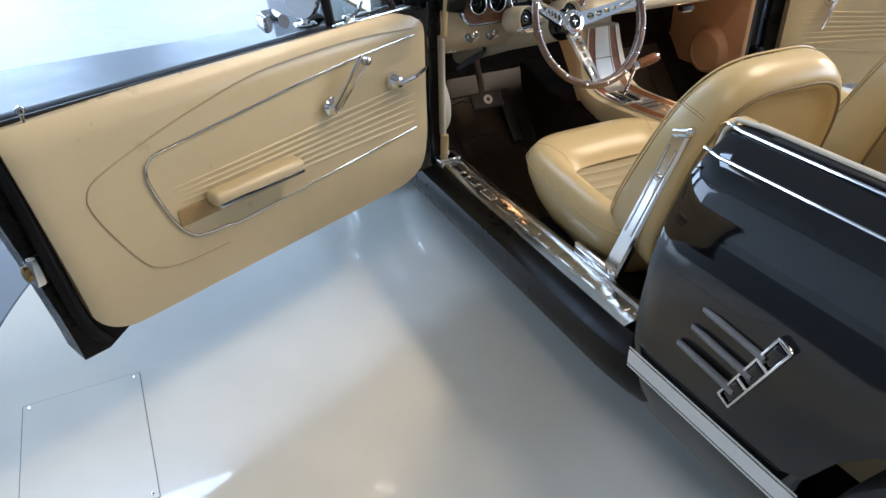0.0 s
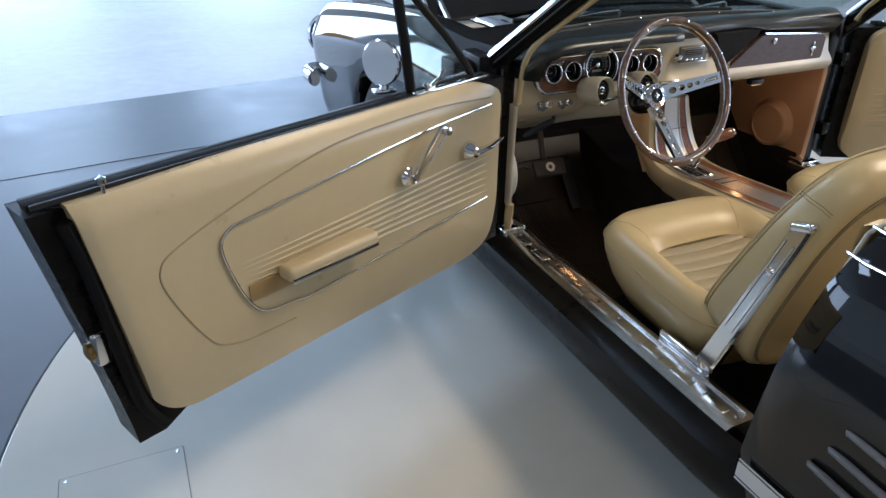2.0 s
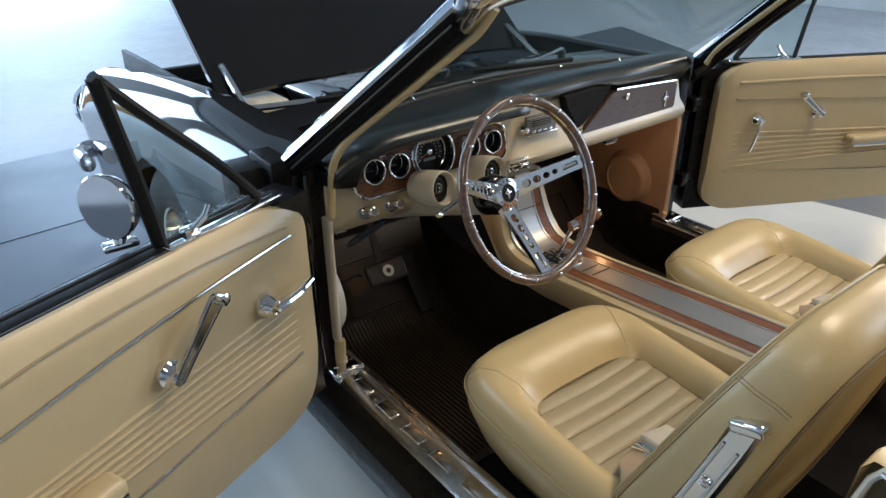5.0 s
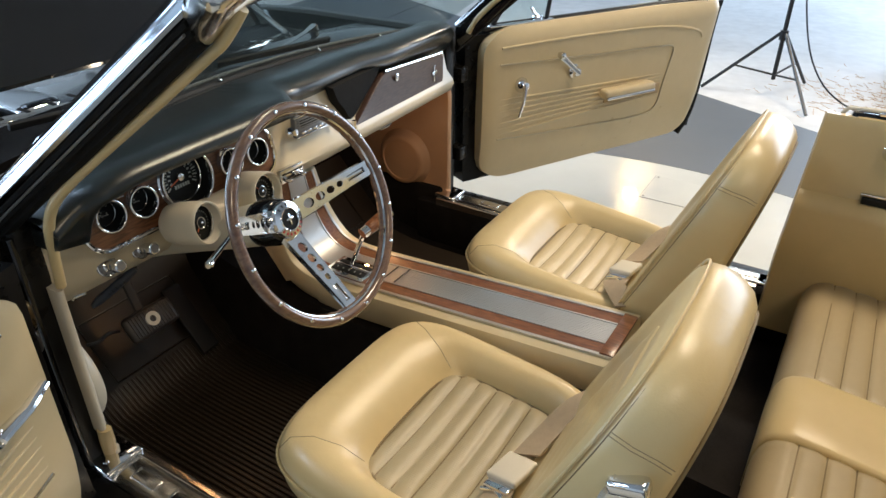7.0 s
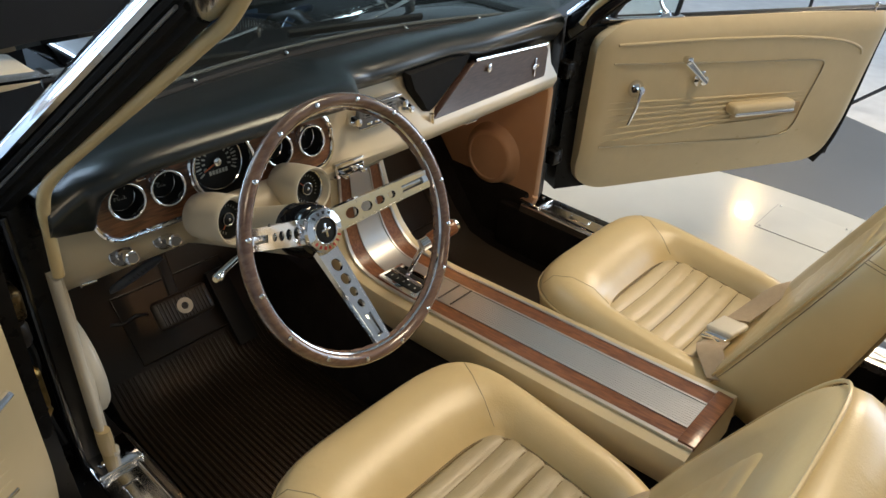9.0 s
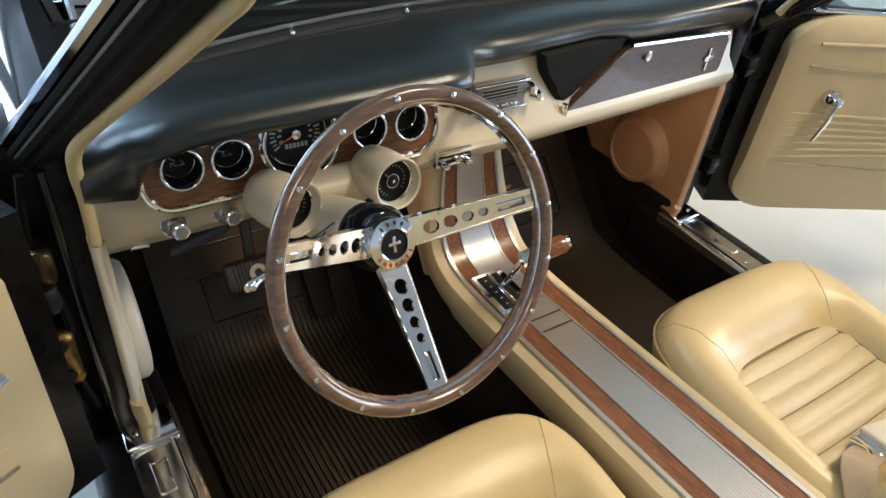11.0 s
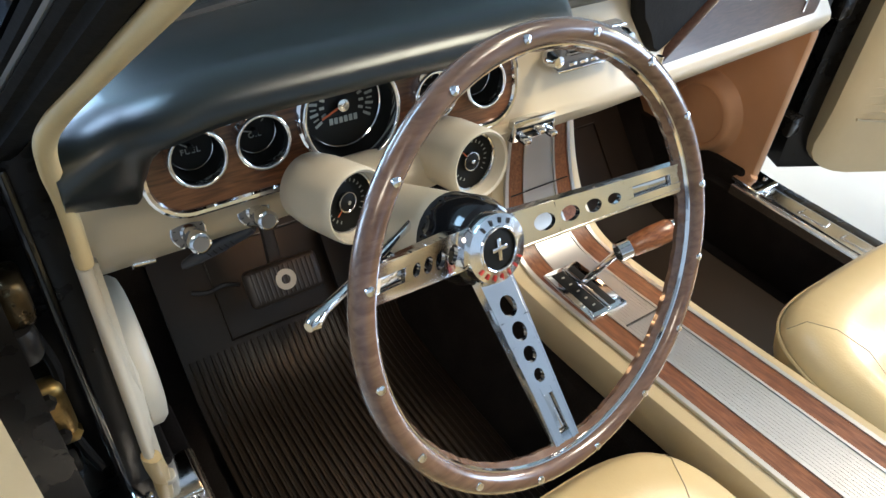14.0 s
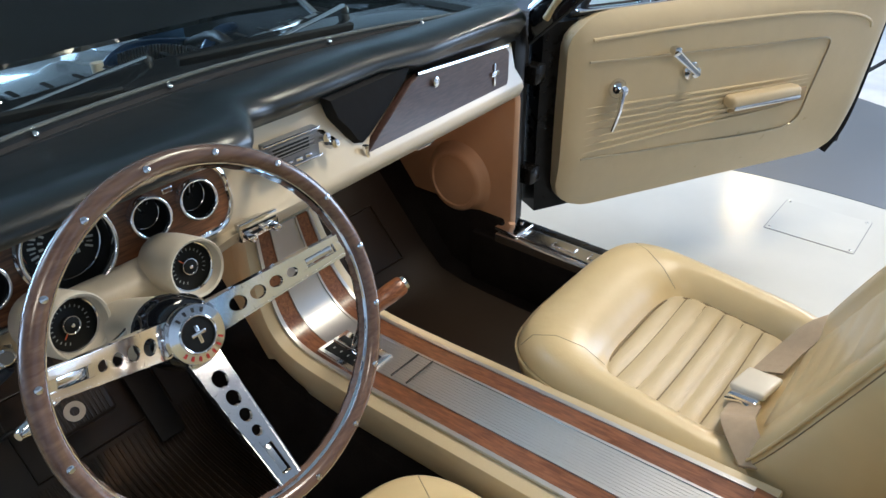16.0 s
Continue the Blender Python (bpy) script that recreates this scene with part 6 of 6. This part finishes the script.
part("column_tube", Shape().tube([WM @ Vector((0, 0, -0.135)), WM @ Vector((0, 0, -0.22)), WM @ Vector((0, 0, -0.45)), WM @ Vector((0, 0, -0.80))], [0.043, 0.040, 0.030, 0.030], 28), CREAM_PLASTIC, col, "cream column shroud")
part("column_collar", Shape().tube([WM @ Vector((0, 0, -0.128)), WM @ Vector((0, 0, -0.148))], 0.0445, 28), BLACK_TRIM, col)
saddle = Shape().box((0.17, 0.06, 0.055), (0, 0, 0), 0.02, pose(-0.380, 0.560, 0.800, 14, 0, 0), 4)
part("pod_saddle", saddle, CREAM_PLASTIC, col, "cream saddle on the column")
for x, z, nd_, aim in ((-0.453, 0.832, 130, 13), (-0.294, 0.832, 40, 4)):
    pm = Matrix.Translation((x, 0.480, z)) @ pose(0, 0, 0, 79, 0, aim) @ Matrix.Scale(0.93, 4)
    pod = part("gauge_pod", Shape().turned([(0.030, -0.100), (0.041, -0.088), (0.0445, -0.06), (0.0450, -0.01), (0.0445, -0.001), (0.0425, 0.002), (0.0395, 0.0), (0.0370, -0.022), (0.035, -0.024)], 40, pm, cap=False).turned([(0.030, -0.100), (0.001, -0.102)], 40, pm), CREAM_PLASTIC, col, "cream round gauge pod")
    part("pod_face", Shape().turned([(0.0365, -0.026), (0.0365, -0.022), (0.0005, -0.022)], 32, pm), GAUGE_BLACK, pod)
    part("pod_bezel", Shape().tube([pm @ Vector((0.0362 * math.cos(2 * math.pi * i / 40), 0.0362 * math.sin(2 * math.pi * i / 40), -0.018)) for i in range(40)], 0.0022, 8, closed=True), CHROME, pod)
    mk = Shape()
    for a in range(0, 300, 15):
        mk.box((0.0009, 0.0036, 0.0008), (0, 0, 0), 0, pm @ pose(0, 0, -0.0215, 0, 0, a - 130) @ pose(0, 0.025, 0))
    part("pod_marks", mk, GAUGE_WHITE, pod)
    nn = Shape().box((0.0012, 0.020, 0.001), (0, 0, 0), 0, pm @ pose(0, 0, -0.019, 0, 0, nd_) @ pose(0, 0.010, 0))
    part("pod_needle", nn, NEEDLE, pod)
    part("pod_ring", Shape().tube([pm @ Vector((0.0115 * math.cos(2 * math.pi * i / 32), 0.0115 * math.sin(2 * math.pi * i / 32), -0.0175)) for i in range(32)], 0.0009, 6, closed=True), WORN_CHROME, pod)
    part("pod_boss", Shape().turned([(0.0115, -0.022), (0.0110, -0.0175), (0.0085, -0.0168), (0.0005, -0.0165)], 24, pm), GAUGE_BLACK, pod)
    part("pod_pin", Shape().turned([(0.0030, -0.018), (0.0026, -0.0145), (0.0005, -0.0138)], 14, pm), CHROME, pod)
part("signal_stalk", Shape().tube([(-0.405, 0.44, 0.83), (-0.50, 0.385, 0.838), (-0.560, 0.350, 0.846), (-0.572, 0.342, 0.8465), (-0.578, 0.339, 0.847)], [0.0045, 0.0045, 0.0055, 0.0078, 0.0045], 12), CHROME, col, "chrome turn signal stalk")

# ---- pedals ----
ped = thing("brake_pedal", "wide black brake pedal with a white ring emblem", "pedal", (-0.418, 0.803, 0.462))
pmx = pose(0, 0, 0, 52, 0, 0)
part("pad", Shape().box((0.13, 0.066, 0.024), (0, 0, 0), 0.011, pmx, 4), PEDAL_RUBBER, ped, "worn brown-black rubber pad")
for i in range(14):
    part("pad_rib", Shape().box((0.0034, 0.052, 0.004), (-0.052 + 0.008 * i, 0, 0.0122), 0.0014, pmx, 2), PEDAL_RUBBER, ped)
part("ring_emblem", Shape().turned([(0.0175, 0.011), (0.0175, 0.0155), (0.0080, 0.0155), (0.0080, 0.011)], 28, pmx, cap=False), CREAM_PLASTIC, ped, "white ring emblem")
part("pedal_arm", Shape().tube([(0.0, 0.03, 0.0), (0.01, 0.10, 0.12), (0.015, 0.13, 0.30)], 0.012, 8, flat=0.5), PEDAL_RUBBER, ped)
part("return_spring", Shape().tube(smooth_path([(-0.065, 0.03, -0.005), (-0.09, 0.03, 0.005), (-0.115, 0.04, -0.008), (-0.14, 0.045, -0.002)], 5), 0.004, 6), STEEL_BLACK, ped)
acc = thing("accelerator_pedal", "narrow black rubber accelerator pedal", "pedal", (-0.26, 0.88, 0.34))
part("pad", Shape().box((0.055, 0.20, 0.014), (0, 0, 0), 0.005, pose(0, 0, 0, 50, 0, 0)), BLACK_TRIM, acc)

# ---- courtesy lamps under the dash ----
for x, w in ((0.40, 0.44), (-0.30, 0.23)):
    cl = thing("courtesy_lamp", "small warm courtesy lamp under the dashboard", "lamp", (x, 0.70, 0.722), "courtesy lamps under the dash")
    part("housing", Shape().box((0.06, 0.03, 0.018), (0, 0, 0), 0.004), STEEL_BLACK, cl)
    part("lens", Shape().box((0.046, 0.022, 0.006), (0, 0, -0.011), 0.002), CREAM_PLASTIC, cl)
    pl = bpy.data.lights.new("courtesy_light", "POINT")
    pl.energy, pl.color, pl.shadow_soft_size = w, (1.0, 0.52, 0.22), 0.015
    new("courtesy_light", pl).location = (x, 0.70, 0.690)

# ---- rubber floor mats ----
for sgn in (-1, 1):
    mat_t = thing("floor_mat", "brown ribbed rubber mat on the black carpet" if sgn < 0 else "plain brown rubber mat with a small brass emblem", "floor mat", (sgn * 0.36, 0.55, 0.21), "rubber mats in the footwells")
    part("mat_base", Shape().sheet([[(x, y, z) for y, z in ((-0.30, 0.004), (0.10, 0.002), (0.19, 0.006), (0.27, 0.022), (0.34, 0.085), (0.44, 0.195), (0.50, 0.262))] for x in (-0.235, -0.12, 0, 0.12, 0.235)], (0, -0.004, 0.006)), MAT_RUBBER, mat_t, "brown rubber mat sheet", sharp=60)
    rb_ = Shape()
    for i in range(36):
        x = -0.222 + i * 0.0127
        rb_.loft([[(x + a, y - (z - 0.011) * 0.06, z + b) for a, b in ((-0.0034, -0.004), (-0.0032, 0.0018), (-0.0018, 0.0038), (0.0018, 0.0038), (0.0032, 0.0018), (0.0034, -0.004))] for y, z in ((-0.28, 0.011), (0.10, 0.0110), (0.19, 0.0145), (0.265, 0.0290), (0.32, 0.072))])
    if sgn < 0:
        part("mat_ribs", rb_, MAT_RUBBER, mat_t)
    fr = Shape().tube([(-0.14, 0.325, 0.083), (-0.14, 0.44, 0.208), (0.14, 0.44, 0.208), (0.14, 0.325, 0.083)], 0.003, 6, closed=True)
    part("mat_border", fr, MAT_RUBBER, mat_t)
    if sgn > 0:
        part("mat_emblem", Shape().prism([(-0.05, 0.0), (-0.02, 0.02), (0.05, 0.026), (0.06, 0.034), (0.03, 0.036), (-0.03, 0.032), (-0.055, 0.016)], 0.003, pose(-0.06, 0.375, 0.145, 48, 0, 0)), GOLD_METAL, mat_t, "small dull brass emblem")

# ---- centre console ----
cons = thing("centre_console", "cream centre console with walnut strips and ribbed metal insert", "console")
line = smooth_path([(0, -0.212, 0.545), (0, 0.0, 0.530), (0, 0.20, 0.516), (0, 0.40, 0.502), (0, 0.52, 0.497), (0, 0.585, 0.503), (0, 0.628, 0.528), (0, 0.652, 0.575), (0, 0.665, 0.64), (0, 0.670, 0.712)], 6)


def along(x0, x1, lift, thick, i0=0, i1=None, curve=None):
    s = Shape()
    rings = []
    pts = line[i0:i1]
    for i, p in enumerate(pts):
        a, b = pts[max(0, i - 1)], pts[min(len(pts) - 1, i + 1)]
        d = (b - a).normalized()
        n = Vector((0, -d.z, d.y))
        t = (p.z - 0.53) / 0.18 if p.z > 0.53 and p.y > 0.5 else 0.0
        k, sh = 1 - 0.25 * t, -0.020 * t
        rings.append([p + Vector((x0 * k + sh, 0, 0)) + n * (lift - thick), p + Vector((x0 * k + sh, 0, 0)) + n * lift, p + Vector((x1 * k + sh, 0, 0)) + n * lift, p + Vector((x1 * k + sh, 0, 0)) + n * (lift - thick)])
    return s.loft(rings)


body = Shape()
rings = []
for i, p in enumerate(line):
    a, b = line[max(0, i - 1)], line[min(len(line) - 1, i + 1)]
    d = (b - a).normalized()
    n = Vector((0, -d.z, d.y))
    t = max(0.0, (p.z - 0.53) / 0.18) if p.y > 0.5 else 0.0
    k, sh = 1 - 0.25 * t, -0.020 * t
    deep = 0.085 if p.y < 0.55 else 0.075
    rings.append([p + Vector((x * k + sh, 0, 0)) + n * w for x, w in ((-0.098, -deep), (-0.112, -0.045), (-0.112, -0.014), (-0.107, -0.004), (-0.092, -0.001), (0.092, -0.001), (0.107, -0.004), (0.112, -0.014), (0.112, -0.045), (0.098, -deep))])
body.loft(rings)
part("console_body", body, DOOR_CREAM, cons, "cream moulded console body", sharp=50)
cheek = [(0.62, 0.47), (0.70, 0.58), (0.715, 0.735), (0.90, 0.748), (0.83, 0.665), (0.73, 0.545), (0.66, 0.45)]
part("console_flank", Shape().loft([[(-0.1055, y, z) for y, z in cheek], [(0.055, y, z) for y, z in cheek]]), DOOR_CREAM, cons, "cream flank of the console under the dash", sharp=30)
part("metal_insert", along(-0.036, 0.036, 0.0035, 0.003), ALU, cons, "ribbed brushed metal insert")
for i in range(11):
    x = -0.030 + 0.006 * i
    part("insert_rib", along(x - 0.0014, x + 0.0014, 0.0040, 0.003, 0, 22), ALU, cons)
for sg in (-1, 1):
    part("walnut_strip", along(min(sg * 0.041, sg * 0.076), max(sg * 0.041, sg * 0.076), 0.0035, 0.003), WALNUT_Y, cons, "walnut woodgrain strip")
    part("chrome_strip", along(min(sg * 0.0362, sg * 0.0408), max(sg * 0.0362, sg * 0.0408), 0.0055, 0.005), ALU, cons)
    part("chrome_strip", along(min(sg * 0.0762, sg * 0.084), max(sg * 0.0762, sg * 0.084), 0.0055, 0.005), ALU, cons)
part("riser_seam", Shape().box((0.126, 0.0016, 0.0016), (-0.008, 0.6535, 0.602)), BLACK_TRIM, cons)
part("end_plate", Shape().box((0.162, 0.030, 0.010), (0, -0.199, 0.5485), 0.002), WALNUT_Y, cons)
for y in (0.36, 0.395):
    part("lid_joint", Shape().box((0.072, 0.0025, 0.002), (0, y, 0.5405 - 0.07 * y + 0.0005 - 0.0048), 0), STEEL_BLACK, cons)
gate = part("shift_gate", Shape().box((0.078, 0.120, 0.010), (-0.032, 0.492, 0.503), 0.004), SATIN_STEEL, cons, "chrome shift gate")
gate.matrix_basis = pose(0, 0, 0)
part("gate_slot", Shape().box((0.016, 0.100, 0.004), (-0.018, 0.492, 0.5075), 0.002), GAUGE_BLACK, gate)
part("gate_dial", Shape().box((0.026, 0.100, 0.004), (-0.048, 0.492, 0.5075), 0.002), GAUGE_BLACK, gate)
part("gate_bar", Shape().box((0.006, 0.112, 0.006), (-0.0305, 0.492, 0.509), 0.002), CHROME, gate)
for i in range(5):
    part("gate_mark", Shape().box((0.005, 0.0022, 0.0012), (-0.048, 0.455 + 0.018 * i, 0.5101), 0), GAUGE_WHITE, gate)
sh_ = thing("gear_lever", "chrome gear lever with a brown wooden T-handle", "gear lever", (-0.020, 0.505, 0.505))
part("lever", Shape().tube([(0, 0, 0), (-0.010, -0.03, 0.06), (-0.020, -0.066, 0.128)], [0.0065, 0.006, 0.0065], 12), CHROME, sh_)
k0, k1 = Vector((-0.030, -0.072, 0.132)), Vector((0.048, -0.092, 0.158))
part("collar", Shape().tube([k0 + (k0 - k1) * 0.08, k0 + (k1 - k0) * 0.14], 0.0150, 18), CHROME, sh_)
part("t_handle", Shape().tube([k0.lerp(k1, 0.14), k0.lerp(k1, 0.2), k0.lerp(k1, 0.6), k0.lerp(k1, 0.9), k0.lerp(k1, 0.97)], [0.013, 0.0155, 0.0175, 0.0170, 0.0135], 20), KNOB_WOOD, sh_, "brown wooden handle grip")
part("end_cap", Shape().tube([k0.lerp(k1, 0.95), k0.lerp(k1, 1.02), k0.lerp(k1, 1.05)], [0.0150, 0.0135, 0.006], 18), CHROME, sh_)

# ---- beside the turntable ----
tp = thing("light_stand", "black tripod light stand with a warm lamp head", "tripod", (3.86, 0.02, 0))
part("column", Shape().tube([(0, 0, 0.10), (0, 0, 2.2)], 0.014, 12), STEEL_BLACK, tp)
part("collar", Shape().tube([(0, 0, 0.36), (0, 0, 0.42)], 0.026, 12), STEEL_BLACK, tp)
for a in (100, 218, 338):
    d = Vector((math.cos(radians(a)), math.sin(radians(a)), 0))
    part("leg", Shape().tube([d * 0.02 + Vector((0, 0, 0.40)), d * 0.44 + Vector((0, 0, 0.0))], 0.011, 8), STEEL_BLACK, tp)
    part("brace", Shape().tube([Vector((0, 0, 0.13)), d * 0.26 + Vector((0, 0, 0.17))], 0.007, 8), STEEL_BLACK, tp)
part("lamp_head", Shape().box((0.10, 0.50, 0.50), (0, 0, 0), 0.02, look((0.06, -0.12, 2.34), (-3.2, 0, 0.2)) @ pose(0, 0, 0.08, 0, 90, 0)), STEEL_BLACK, tp)
part("cable", Shape().tube(smooth_path([(0.02, 0, 1.2), (0.10, -0.05, 0.7), (0.02, -0.2, 0.25), (-0.05, -0.45, 0.02), (-0.3, -0.9, 0.008), (-0.55, -1.5, 0.008)]), 0.006, 6), STEEL_BLACK, tp)

rnd = random.Random(7)
hay = thing("hay_bale", "golden straw bale on the concrete floor", "hay bale", (4.70, -0.98, -0.012))
hb = Shape().box((0.9, 0.45, 0.26), (0, 0, 0.13), 0.05, None, 3)
part("bale_core", hb, HAY, hay)
st_ = Shape()
for i in range(1400):
    f = rnd.randrange(3)
    p = Vector((rnd.uniform(-0.46, 0.46), rnd.uniform(-0.24, 0.24), rnd.uniform(0.02, 0.27)))
    if f == 0:
        p.z = 0.265
    elif f == 1:
        p.x = -0.455 if rnd.random() < 0.7 else 0.455
    else:
        p.y = 0.23 if rnd.random() < 0.7 else -0.23
    d = Vector((rnd.gauss(0, 1), rnd.gauss(0, 1), rnd.gauss(0, 0.6))).normalized() * rnd.uniform(0.03, 0.09)
    st_.tube([p - d, p + d], 0.0018, 3)
part("straw", st_, HAY, hay)
ls = Shape()
for i in range(260):
    p = Vector((4.15 + rnd.gauss(0, 0.28), -0.62 + rnd.gauss(0, 0.28), -0.006))
    a = rnd.uniform(0, math.pi)
    d = Vector((math.cos(a), math.sin(a), rnd.uniform(-0.02, 0.15))) * rnd.uniform(0.03, 0.09)
    ls.tube([p - d * 0.5, p + d * 0.5 + Vector((0, 0, 0.004))], 0.0016, 3)
solid("loose_straw", ls, HAY, "loose straw scattered on the concrete floor", "straw", kind="stuff")

wl = thing("work_lamp", "warm halogen work lamp on a thin black stand", "lamp", (5.7, 1.34, -0.012))
part("pole", Shape().tube([(0, 0, 0), (0, 0, 1.78)], 0.014, 10), STEEL_BLACK, wl)
part("base", Shape().turned([(0.20, 0), (0.20, 0.012), (0.02, 0.03)], 24), STEEL_BLACK, wl)
part("housing", Shape().box((0.09, 0.20, 0.16), (0.06, 0, 1.86), 0.02), STEEL_BLACK, wl)
part("bulb_glass", Shape().box((0.012, 0.13, 0.09), (0.012, 0, 1.86), 0.005), LAMP_GLOW, wl, "glowing warm lamp front")
